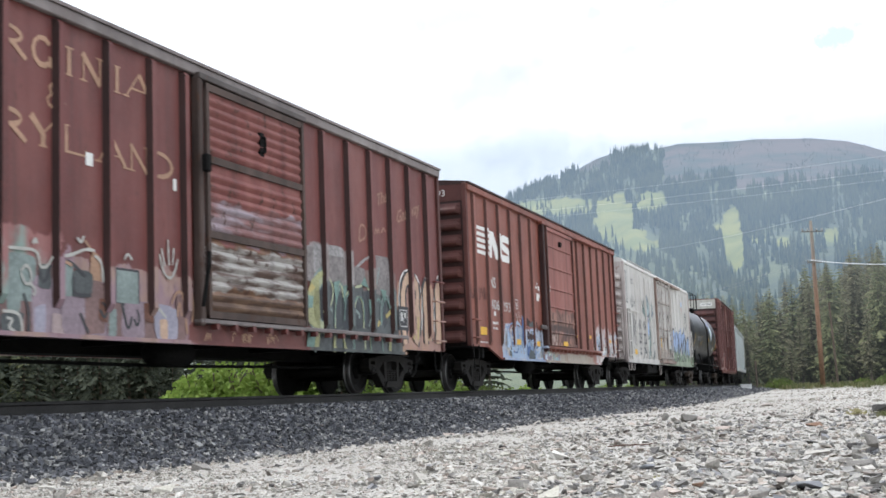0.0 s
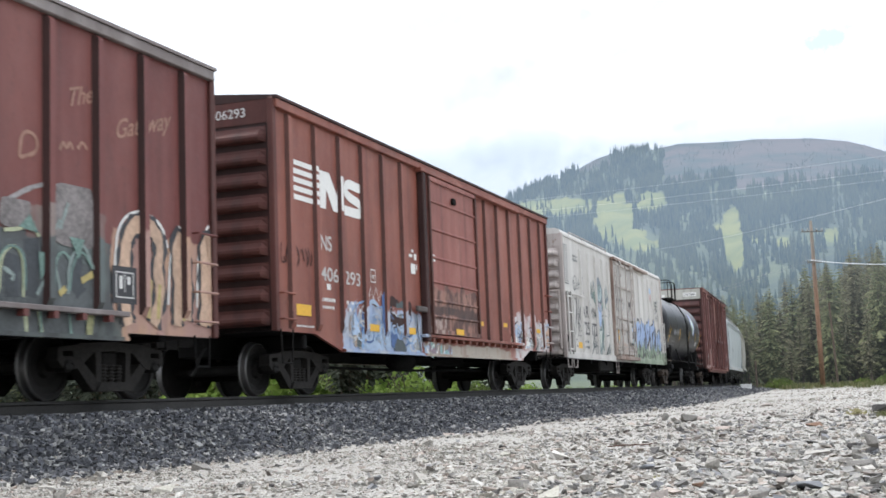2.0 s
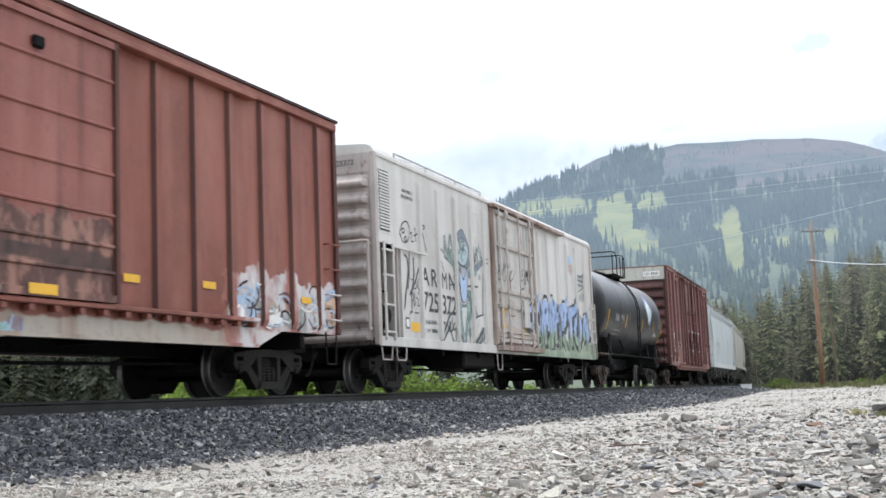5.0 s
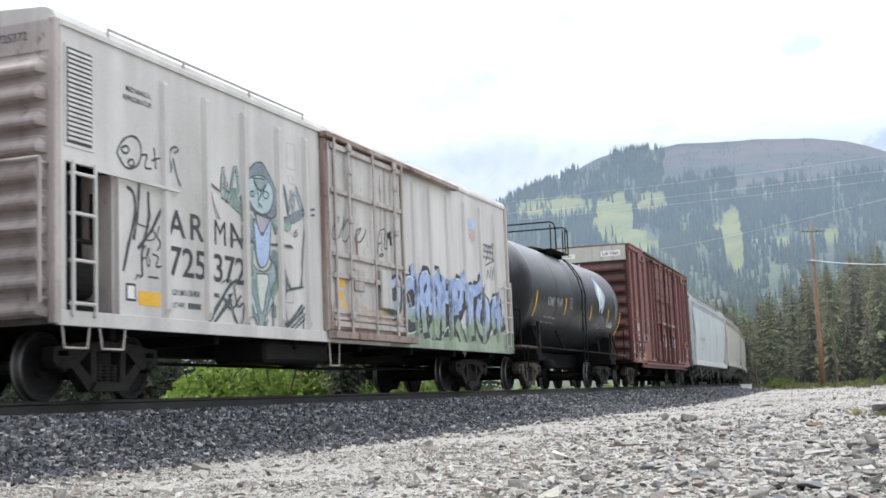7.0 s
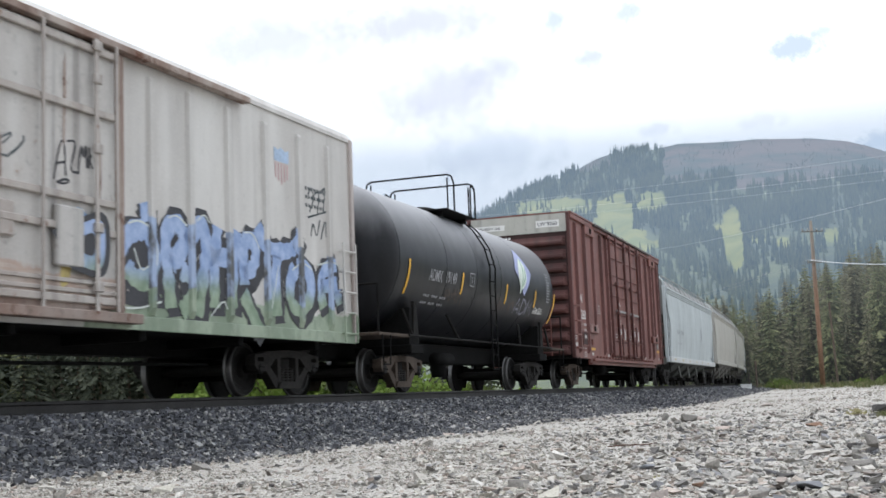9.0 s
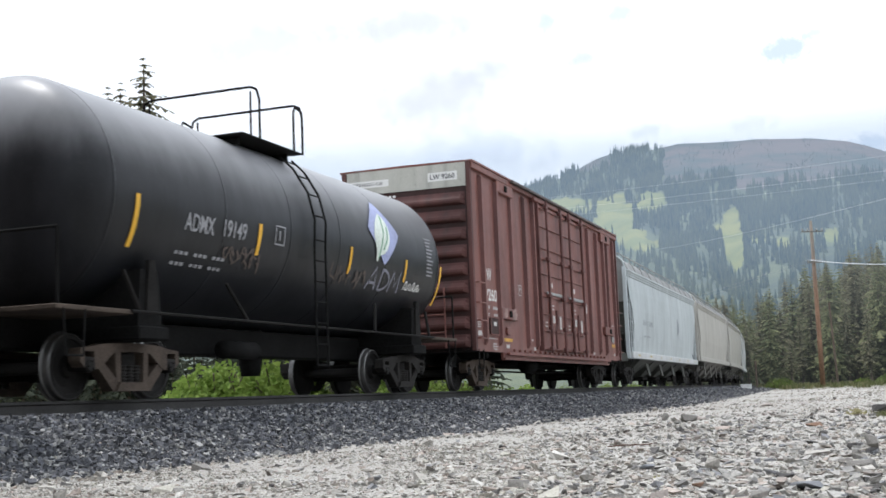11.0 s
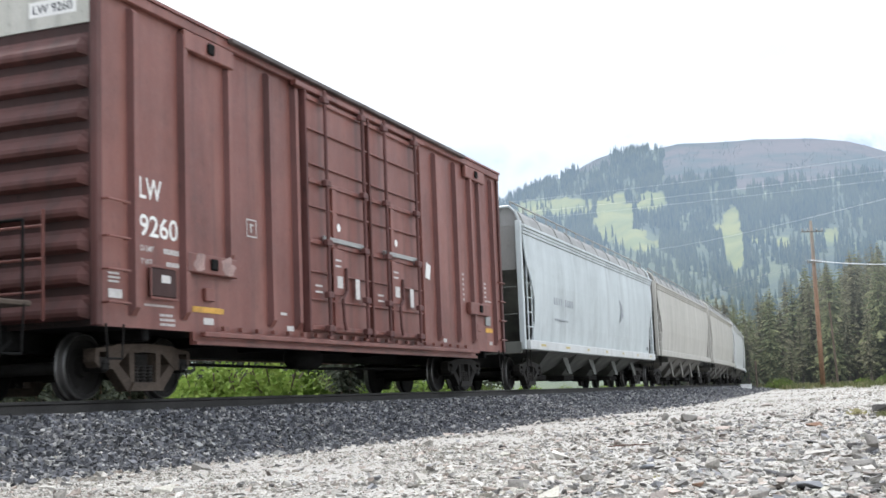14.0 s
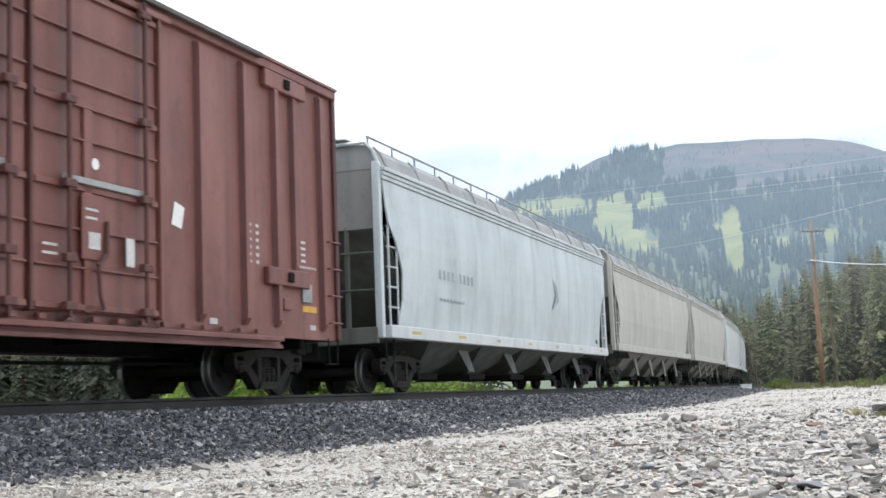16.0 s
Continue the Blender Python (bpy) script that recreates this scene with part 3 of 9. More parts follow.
# ---- box car with faded cream lettering ----
P_OXIDE = car_paint("worn_dark_oxide_paint", (0.125, 0.028, 0.024), (0.185, 0.060, 0.050), rust=(0.040, 0.022, 0.018), rust_at=0.64, rough=0.5, layers=[
    (-8.0, -1.6, 0.2, 1.62, 1.1, (0.29, 0.19, 0.22), (0.36, 0.24, 0.20), 1.6),
    (-8.0, -4.5, 0.9, 1.9, 0.7, (0.24, 0.34, 0.30), (0.30, 0.13, 0.12), 1.7),
    (1.9, 3.5, 1.1, 2.50, 0.3, (0.33, 0.31, 0.30), (0.20, 0.16, 0.15), 1.2),
    (4.0, 5.4, 1.1, 2.20, 0.5, (0.25, 0.20, 0.18), (0.17, 0.10, 0.09), 1.2),
    (2.0, 5.8, 0.2, 1.9, 0.7, (0.060, 0.072, 0.074), (0.10, 0.13, 0.125), 1.3),
    (5.5, 8.0, 0.2, 2.1, 0.6, (0.46, 0.28, 0.18), (0.40, 0.24, 0.20), 1.1),
    (1.7, 5.7, 0.2, 1.02, 0.2, (0.045, 0.050, 0.050), (0.085, 0.10, 0.096), 2.6)])
P_DOORFRAME = car_paint("rust_black_door_frame_paint", (0.042, 0.027, 0.022), (0.105, 0.070, 0.057), rust=(0.07, 0.032, 0.018), rust_at=0.56, rough=0.75)
P_OXDOOR = car_paint("rust_eaten_red_door_paint", (0.17, 0.042, 0.036), (0.27, 0.10, 0.085), rust=(0.06, 0.027, 0.018), rust_at=0.56, rough=0.6, layers=[
    (-1.6, 1.6, 1.0, 2.2, 0.9, (0.10, 0.048, 0.026), (0.20, 0.11, 0.06), 3.0),
    (-1.6, 1.6, 2.15, 2.75, 0.5, (0.33, 0.28, 0.31), (0.20, 0.09, 0.085), -1.8),
    (-1.6, 1.6, 1.45, 2.12, 0.5, (0.40, 0.38, 0.355), (0.085, 0.052, 0.040), -3.4), (-1.6, 1.6, 1.0, 1.45, 0.4, (0.075, 0.040, 0.025), (0.17, 0.10, 0.06), -4.0)])
P_DARKROOF = car_paint("sooty_roof_paint", (0.050, 0.038, 0.034), (0.105, 0.085, 0.078), rust_at=0.6)
P_DUSTROOF = car_paint("dusty_brown_roof_paint", (0.165, 0.135, 0.128), (0.255, 0.225, 0.215), rust_at=0.62)
# very dark reds: soot, and shade painted on post flanks and end recesses
P_SHADESOOTRED = car_paint("soot_black_on_red_paint", (0.030, 0.012, 0.010), (0.055, 0.022, 0.019), rust=(0.02, 0.012, 0.01), rust_at=0.6, rough=0.75)
P_SHADEDIRTRED = car_paint("dirt_darkened_red_paint", (0.060, 0.022, 0.016), (0.105, 0.040, 0.030), rust=(0.03, 0.015, 0.012), rust_at=0.6, rough=0.7)
# end walls painted darker than the sides to stand for their shade
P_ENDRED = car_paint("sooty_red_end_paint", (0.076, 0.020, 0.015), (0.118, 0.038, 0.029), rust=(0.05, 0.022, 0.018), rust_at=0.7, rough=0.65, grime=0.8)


def cream_boxcar():
    s0, s1 = -15.8, -0.2
    car, mid = start_car("boxcar", "weathered dark red box car with faded cream lettering and graffiti", s0, s1, ahead=0.10)
    X = lambda s: s - mid
    L = s1 - s0
    box_shell(car, s0, s1, 0.80, 0.70, 4.56, (-7.0, -6.6), (X(-2.2), X(-2.15)), P_OXIDE, P_DUSTROOF, chord=P_DUSTROOF)
    posts(car, [X(s) for s in (-15.2, -14.3, -13.4, -12.45, -11.5, -10.58, -9.80, -5.6, -4.62, -3.68, -2.78, -1.85, -0.92)], 1.04, 4.41, P_OXIDE, flank=P_SHADESOOTRED)
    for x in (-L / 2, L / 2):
        end_wall(car, x, 0.80, 4.58, 1.52, P_ENDRED, 9, panel=P_SHADESOOTRED)
    for sy in (-1, 1):
        d = part("door", one_box(-1.46, 1.46, -0.03, 0.03, 1.06, 4.34), P_OXDOOR, car, "rust-streaked corrugated sliding door")
        d.matrix_basis = pose(X(-7.98), sy * 1.60, 0)
        zs = [1.16 + 0.142 * i for i in range(7)] + [2.26 + 0.142 * i for i in range(6)] + [3.34 + 0.142 * i for i in range(6)]
        for z in zs:
            rib = bmesh.new()
            pts = [(0.0, 0.0), (0.035, 0.05), (0.04, 0.075), (0.0, 0.135)]
            loft(rib, [[(x, sy * (0.031 + a), z + h) for a, h in pts] for x in (-1.36, 1.36)])
            bmesh.ops.recalc_face_normals(rib, faces=rib.faces[:])
            part("door_rib", rib, P_OXDOOR, d)
        for z in (1.06, 2.17, 3.22, 4.24):
            part("door_rail", one_box(-1.46, 1.46, sy * 0.031 if sy > 0 else -0.075, 0.075 if sy > 0 else -0.031, z, z + 0.10), P_DOORFRAME, d)
        for x in (-1.46, 1.40):
            part("door_stile", one_box(x, x + 0.07, sy * 0.031 if sy > 0 else -0.085, 0.085 if sy > 0 else -0.031, 1.06, 4.34), P_DOORFRAME, d)
        bm = bmesh.new()
        pipe(bm, [(0.12, sy * 0.03, 3.86), (0.12, sy * 0.12, 3.84), (0.12, sy * 0.12, 3.62), (0.12, sy * 0.03, 3.60)], 0.022)
        box(bm, 0.06, 0.18, min(sy * .03, sy * .07), max(sy * .03, sy * .07), 3.55, 3.92)
        part("door_handle", bm, M_BLACK, d)
        part("door_post", one_box(X(-9.60), X(-9.48), min(sy * 1.522, sy * 1.66), max(sy * 1.522, sy * 1.66), 0.95, 4.40, 0.02), P_DOORFRAME, car)
        part("door_track", one_box(X(-9.6), X(-2.3), min(sy * 1.53, sy * 1.66), max(sy * 1.53, sy * 1.66), 0.985, 1.05, 0.01), P_DUSTROOF, car)
        part("door_track", one_box(X(-9.6), X(-6.4), min(sy * 1.53, sy * 1.68), max(sy * 1.53, sy * 1.68), 4.37, 4.46, 0.01), P_DARKROOF, car)
        if sy < 0:
            for i in range(14):
                x = X(-9.2) + i * 0.5
                shared("track_bracket", lambda: one_box(-0.04, 0.04, -0.10, 0.0, -0.05, 0.03), P_OXIDE, "track_bracket", car).matrix_basis = pose(x, -1.575, 0.96)
            part("door_lock", one_box(X(-9.62), X(-9.50), -1.80, -1.70, 3.05, 3.30, 0.02), M_BLACK, car)
            bm = bmesh.new()
            pipe(bm, [(X(-9.66), -1.72, 1.2), (X(-9.60), -1.78, 1.75), (X(-9.52), -1.74, 1.95)], 0.03)
            part("door_lever", bm, M_BLACK, car)
    yy = -1.526
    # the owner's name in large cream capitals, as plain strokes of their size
    for row, z in (((("hook", -13.43, 0.46), ("ring", -12.88, 0.36), ("bar", -12.32, 0.20), ("gate", -11.99, 0.40), ("bar", -11.38, 0.20), ("peak", -11.12, 0.62)), 3.81),
                   ((("hook", -13.43, 0.46), ("fork", -12.92, 0.46), ("corner", -12.36, 0.46), ("peak", -11.70, 0.62), ("gate", -11.03, 0.42), ("bowl", -10.57, 0.52)), 2.87)):
        for kind, s, w in row:
            bm = bmesh.new()
            for j, (pts, t) in enumerate(blocky(kind, X(s), z, w, 0.33)):
                ribbon(bm, pts, t, yy - 0.0005 * j)
            part("faded_letter_block", bm, M_CREAM, car)
    for dz in (0.0, 0.14):
        bm = bmesh.new()
        ribbon(bm, [(X(-12.46) + (0.16 - 0.3 * dz) * math.cos(i * 0.75), 3.43 + dz + (0.085 - 0.1 * dz) * math.sin(i * 0.75)) for i in range(9)], 0.04, yy)
        part("faded_letter_block", bm, M_CREAM, car)
    # slogan in slanting script; the middle word has worn away
    M_SCRIPT = plain("pale_cream_script_paint", (0.31, 0.175, 0.13), 0.7, 0.0, 0.25, 7)
    for body, size, sx, z, wide in (("The", 0.25, -3.34, 3.42, 0.9), ("Gateway", 0.27, -2.42, 3.20, 0.90)):
        o = lettering(body, size, 0, 0, yy, M_SCRIPT, car, wide)
        for v in o.data.vertices:
            v.co.x, v.co.z = X(sx) + v.co.x + 0.25 * v.co.z, z + v.co.z + 0.30 * v.co.x
    for line in ([(-4.15, 2.68), (-4.10, 3.0), (-3.86, 2.98), (-3.84, 2.78), (-4.14, 2.68)], [(-3.74, 2.84), (-3.66, 2.94), (-3.60, 2.84)], [(-3.46, 2.88), (-3.40, 3.0), (-3.34, 2.9), (-3.28, 3.02), (-3.22, 2.92)], [(-3.14, 2.95), (-3.04, 3.06), (-2.96, 2.97)]):
        bm = bmesh.new()
        ribbon(bm, curved([(X(a), b) for a, b in line]), 0.04, yy)
        part("faded_script_stroke", bm, M_SCRIPT, car)
    patches([(X(-11.92), X(-11.78), 2.78, 2.94), (X(-10.06), X(-9.98), 2.74, 2.90)], yy - 0.003, M_WHITE, car, "paper_label")
    XL = lambda lines: [[(X(a), b) for a, b in ln] for ln in lines]
    M_SAGEY = plain("dull_sage_spray_paint", (0.22, 0.27, 0.255), 0.65, 0.0, 0.35, 5)
    M_DUSTPINK = plain("dusty_pink_spray_paint", (0.199, 0.121, 0.113), 0.65, 0.0, 0.3, 5)
    M_PALELILAC = plain("pale_lilac_spray_paint", (0.312, 0.296, 0.359), 0.65, 0.0, 0.25, 5)
    M_PALEPINK = plain("pale_pink_spray_paint", (0.343, 0.265, 0.257), 0.65, 0.0, 0.25, 5)
    M_DULLGREY = plain("worn_dove_grey_spray_paint", (0.185, 0.165, 0.16), 0.65, 0.0, 0.6, 5)
    M_PALEGREY = plain("chalky_grey_spray_paint", (0.29, 0.275, 0.27), 0.65, 0.0, 0.6, 5)
    M_DEEPSLATE = plain("deep_slate_spray_paint", (0.040, 0.046, 0.052), 0.6, 0.0, 0.4, 5)
    M_PALEPAINT = plain("chalky_white_spray_paint", (0.42, 0.41, 0.375), 0.65, 0.0, 0.2, 6)
    M_SLATE = plain("worn_slate_spray_paint", (0.078, 0.086, 0.088), 0.65, 0.0, 0.4, 5)
    M_RUSTPAINT = plain("rust_brown_spray_paint", (0.13, 0.055, 0.035), 0.7, 0.0, 0.4, 6)
    M_PALEEDGE = plain("pale_yellow_green_spray_paint", (0.42, 0.45, 0.29), 0.65, 0.0, 0.3, 5)
    tangle(car, X(-15.7), X(-13.4), 0.74, 1.75, 24, [M_SAGEY, M_DUSTPINK, M_LILAC, M_SLATE, P_OXIDE], [M_INK, M_DULLWHITE, M_CREAM], yy - 0.003, 5, 0.38)
    splash(car, [(X(-13.4), X(-11.6), 0.72, 1.52, M_DUSTPINK), (X(-12.6), X(-10.4), 0.72, 1.22, M_LILAC), (X(-11.3), X(-9.8), 0.72, 1.10, M_DUSTPINK)], yy - 0.001, rough=0.05, square=0.35)
    splash(car, [(X(-13.32), X(-12.79), 1.10, 1.59, M_SAGEY), (X(-13.30), X(-13.07), 0.96, 1.16, M_SAGEY), (X(-12.89), X(-12.54), 0.74, 1.39, M_LILAC), (X(-12.84), X(-12.65), 0.74, 1.06, M_PALELILAC), (X(-12.54), X(-12.34), 0.74, 0.97, M_PALEPINK), (X(-12.42), X(-12.17), 1.20, 1.59, M_SAGEY), (X(-12.19), X(-11.82), 1.19, 1.51, M_SLATE), (X(-12.38), X(-11.95), 0.74, 1.16, M_LILAC), (X(-12.07), X(-11.86), 0.74, 1.07, M_PALELILAC), (X(-11.95), X(-11.56), 0.74, 1.35, M_DUSTPINK), (X(-11.84), X(-11.64), 1.39, 1.73, M_CREAM)], yy - 0.005, rough=0.07, square=0.4)
    splash(car, [(X(-11.69), X(-11.49), 0.92, 1.19, M_RUSTPAINT), (X(-11.53), X(-11.22), 0.74, 1.15, M_DUSTPINK), (X(-11.49), X(-11.34), 0.74, 1.08, M_SAGEY), (X(-11.24), X(-10.74), 0.74, 1.16, M_LILAC), (X(-10.76), X(-10.54), 0.95, 1.21, M_RUSTPAINT), (X(-10.54), X(-10.02), 0.74, 1.20, M_PALELILAC), (X(-10.42), X(-10.24), 0.74, 1.01, M_PEACH), (X(-10.04), X(-9.77), 0.99, 1.33, M_DUSTPINK), (X(-13.37), X(-13.03), 0.74, 0.96, M_SLATE), (X(-12.79), X(-12.56), 1.25, 1.51, M_SLATE)], yy - 0.0105, rough=0.07, square=0.4)
    # a square tag panel, framed in black
    patches([(X(-11.37), X(-10.86), 1.13, 1.60)], yy - 0.011, M_INK, car, "graffiti_patch")
    patches([(X(-11.34), X(-10.89), 1.17, 1.57)], yy - 0.0125, M_SAGEY, car, "graffiti_patch")
    ink(car, XL([[(-13.37, 1.65), (-13.12, 1.66), (-12.82, 1.67), (-12.77, 1.56), (-12.77, 1.49), (-12.65, 1.48), (-12.54, 1.62)], [(-12.46, 1.62), (-12.20, 1.67), (-11.94, 1.77), (-11.77, 1.76)], [(-11.78, 1.70), (-11.64, 1.65), (-11.61, 1.39)], [(-13.08, 1.41), (-12.98, 1.51), (-12.88, 1.36), (-12.98, 1.24), (-13.08, 1.39)], [(-12.94, 1.30), (-12.82, 1.21), (-12.88, 1.16)], [(-13.37, 0.96), (-13.12, 0.96), (-13.06, 0.86), (-13.05, 0.72)], [(-13.30, 0.89), (-13.19, 0.88), (-13.28, 0.79), (-13.16, 0.74)], [(-10.42, 1.85), (-10.32, 1.58), (-10.12, 1.54), (-9.99, 1.82)], [(-10.22, 2.06), (-10.20, 1.72)], [(-10.37, 1.93), (-10.30, 1.70)], [(-10.08, 1.96), (-10.12, 1.73)]]), yy - 0.017, M_PALEPAINT, 0.036)
    ink(car, XL([[(-12.10, 1.89), (-12.03, 1.82), (-11.98, 1.92)], [(-12.88, 1.73), (-12.84, 1.81), (-12.81, 1.74)], [(-10.51, 1.18), (-10.28, 1.03)], [(-11.18, 1.71), (-11.11, 1.80), (-11.02, 1.72)]]), yy - 0.017, M_PALEPAINT, 0.036)
    ink(car, XL([[(-10.14, 1.22), (-10.04, 1.38), (-9.88, 1.40), (-9.82, 1.07), (-9.78, 0.83)], [(-10.02, 1.06), (-9.97, 1.29), (-9.91, 1.07)], [(-9.66, 1.39), (-9.61, 1.20), (-9.67, 1.00)], [(-11.96, 1.87), (-11.86, 1.78), (-11.78, 1.72)], [(-12.41, 1.48), (-12.34, 1.59), (-12.20, 1.55)]]), yy - 0.016, M_CREAM, 0.035)
    ink(car, XL([[(-12.77, 1.44), (-12.69, 1.28), (-12.57, 1.52)], [(-12.46, 1.53), (-12.28, 1.62), (-11.94, 1.44)], [(-13.03, 1.17), (-12.94, 0.99), (-12.95, 0.71)], [(-11.23, 1.14), (-11.11, 0.80), (-11.03, 1.01)], [(-10.93, 1.10), (-10.86, 0.99), (-10.93, 0.88), (-10.98, 0.98)], [(-12.05, 1.00), (-11.89, 0.77)], [(-11.64, 1.15), (-11.51, 1.09), (-11.58, 0.95), (-11.67, 1.06)], [(-12.17, 1.42), (-12.17, 1.20), (-11.84, 1.22)]]), yy - 0.015, M_INK, 0.040)
    splash(car, [(X(-6.13), X(-5.14), 0.74, 1.93, M_SLATE), (X(-5.35), X(-3.75), 0.74, 1.77, M_SLATE), (X(-4.53), X(-2.79), 0.74, 1.63, M_SLATE)], yy - 0.001, rough=0.035, square=0.3)
    splash(car, [(X(-6.25), X(-5.96), 1.81, 2.39, M_DULLGREY), (X(-5.98), X(-5.51), 1.97, 2.46, M_PALEGREY), (X(-5.47), X(-4.80), 2.19, 2.48, M_PALEGREY), (X(-5.43), X(-4.78), 1.72, 2.33, M_DULLGREY), (X(-3.54), X(-2.86), 1.75, 2.51, M_DULLGREY), (X(-4.46), X(-3.95), 1.88, 2.20, M_DULLGREY)], yy - 0.0044, rough=0.035, square=0.3)
    ink(car, XL([[(-6.23, 2.36), (-6.02, 2.40), (-6.00, 1.95)], [(-5.96, 2.41), (-5.53, 2.44), (-5.53, 2.04)], [(-5.46, 2.40), (-5.13, 2.49), (-4.82, 2.43), (-4.83, 1.81)], [(-4.40, 2.14), (-3.95, 2.38), (-3.59, 2.46)], [(-3.53, 2.45), (-3.06, 2.41), (-2.86, 2.28), (-2.80, 1.78)], [(-5.45, 2.02), (-5.34, 1.86)]]), yy - 0.0032, M_PALEGREY, 0.05)
    ink(car, XL([[(-5.57, 1.93), (-5.80, 1.72), (-5.83, 1.33), (-5.63, 1.11)], [(-5.34, 1.83), (-5.24, 1.67), (-5.35, 1.46)], [(-5.07, 1.72), (-5.14, 1.38), (-5.05, 1.11)], [(-4.81, 1.61), (-4.85, 1.33), (-4.81, 1.09)], [(-4.25, 1.59), (-4.28, 1.36), (-4.26, 1.12)], [(-3.96, 1.79), (-3.92, 1.47), (-3.97, 1.14)], [(-3.61, 1.49), (-3.65, 1.16)], [(-3.15, 1.68), (-3.22, 1.41), (-3.09, 1.22)]]), yy - 0.006, M_DEEPSLATE, 0.22, "graffiti_letter")
    # dark letters with pale yellow-green rims
    piece(car, XL([[(-5.53, 2.01), (-5.93, 1.81), (-6.19, 1.44), (-6.12, 1.13), (-5.63, 1.08)]]), yy - 0.0075, [M_PALEEDGE], M_SAGEY, 0.20, 0.03)
    ink(car, XL([[(-5.55, 1.99), (-5.24, 1.79), (-5.39, 1.43), (-5.69, 1.34)], [(-5.07, 1.86), (-5.24, 1.47), (-5.24, 1.09)], [(-5.07, 1.86), (-4.92, 1.81), (-4.92, 1.60), (-4.66, 1.76)], [(-4.66, 1.76), (-4.63, 1.14)], [(-4.48, 1.15), (-4.44, 1.58), (-4.25, 1.71), (-4.09, 1.58), (-4.09, 1.13)], [(-4.40, 1.84), (-4.11, 1.88), (-4.00, 2.04), (-3.83, 1.82)]]), yy - 0.012, M_PALEEDGE, 0.042)
    ink(car, XL([[(-3.87, 1.17), (-3.56, 1.58), (-3.46, 1.20)], [(-3.33, 1.21), (-3.32, 1.59), (-3.07, 1.87), (-2.86, 1.54)], [(-3.55, 1.58), (-3.67, 1.78), (-3.47, 2.06)], [(-4.41, 1.43), (-4.23, 1.36), (-4.28, 1.30)], [(-3.33, 2.27), (-3.47, 1.95)], [(-5.65, 1.34), (-5.47, 1.49), (-5.35, 1.36)]]), yy - 0.012, M_SAGEY, 0.046)
    # sea-green and lime wedges between the dark letters, with thin pale edges
    M_LIMEGREY = plain("worn_lime_spray_paint", (0.33, 0.33, 0.17), 0.65, 0.0, 0.5, 7)
    M_SEAGREEN = plain("worn_sea_green_spray_paint", (0.17, 0.27, 0.235), 0.65, 0.0, 0.5, 7)
    for pts, m, lift in (([(-5.55, 2.02), (-5.82, 1.99), (-6.10, 1.83), (-6.26, 1.60), (-6.29, 1.29), (-6.19, 1.12), (-5.82, 1.04), (-6.01, 1.19), (-6.06, 1.40), (-6.01, 1.66), (-5.82, 1.86)], M_LIMEGREY, 0.000),
                         ([(-6.26, 1.59), (-6.28, 1.37), (-6.08, 1.39), (-6.04, 1.58)], M_SEAGREEN, 0.002),
                         ([(-6.22, 1.68), (-6.10, 1.80), (-5.97, 1.72), (-6.15, 1.63)], M_OCHRE, 0.002),
                         ([(-5.27, 1.86), (-5.01, 1.92), (-5.21, 1.50)], M_SEAGREEN, 0.000),
                         ([(-4.91, 1.83), (-4.74, 1.85), (-4.88, 1.50)], M_SEAGREEN, 0.000),
                         ([(-4.17, 1.90), (-3.99, 2.06), (-3.84, 1.86)], M_SEAGREEN, 0.000),
                         ([(-3.85, 1.65), (-3.58, 1.67), (-3.81, 1.33)], M_SEAGREEN, 0.000),
                         ([(-3.31, 1.88), (-3.04, 1.87), (-3.15, 1.63)], M_SEAGREEN, 0.000),
                         ([(-5.70, 1.32), (-5.58, 1.47), (-5.53, 1.34)], M_LIMEGREY, 0.002),
                         ([(-4.66, 1.78), (-4.54, 1.83), (-4.55, 1.39), (-4.65, 1.14)], M_LIMEGREY, 0.000),
                         ([(-6.28, 0.97), (-5.99, 1.00), (-6.08, 0.70), (-6.32, 0.71)], M_SEAGREEN, 0.000),
                         ([(-5.98, 1.00), (-5.82, 1.01), (-5.91, 0.70), (-6.06, 0.70)], M_LIMEGREY, 0.000),
                         ([(-5.33, 0.99), (-5.22, 0.70), (-5.35, 0.70)], M_LIMEGREY, 0.000),
                         ([(-4.97, 0.99), (-4.78, 0.70), (-4.92, 0.70)], M_LIMEGREY, 0.000),
                         ([(-3.00, 0.99), (-2.86, 0.99), (-2.90, 0.72), (-3.01, 0.71)], M_LIMEGREY, 0.000)):
        bm = bmesh.new()
        fill(bm, [(X(a), b) for a, b in pts], yy - 0.018 - lift)
        part("graffiti_patch", bm, m, car)
    ink(car, XL([[(-4.52, 1.18), (-4.52, 1.52), (-4.30, 1.71), (-4.07, 1.61), (-4.07, 1.21)], [(-5.28, 1.14), (-5.27, 1.37), (-5.12, 1.69), (-4.95, 1.88)], [(-3.32, 1.25), (-3.26, 1.59), (-3.07, 1.76), (-2.90, 1.54)], [(-3.58, 1.17), (-3.56, 1.60), (-3.43, 1.71), (-3.31, 1.62)], [(-4.90, 1.23), (-4.84, 1.57), (-4.68, 1.72)], [(-4.53, 1.03), (-4.51, 0.71)], [(-3.83, 1.01), (-3.80, 0.70)], [(-3.33, 1.00), (-3.28, 0.70)]]), yy - 0.022, M_SEAGREEN, 0.030)
    ink(car, XL([[(-4.53, 1.76), (-4.57, 1.38)], [(-3.09, 1.38), (-2.88, 1.48)], [(-3.49, 1.20), (-3.38, 1.28)]]), yy - 0.0135, M_OCHRE, 0.070)
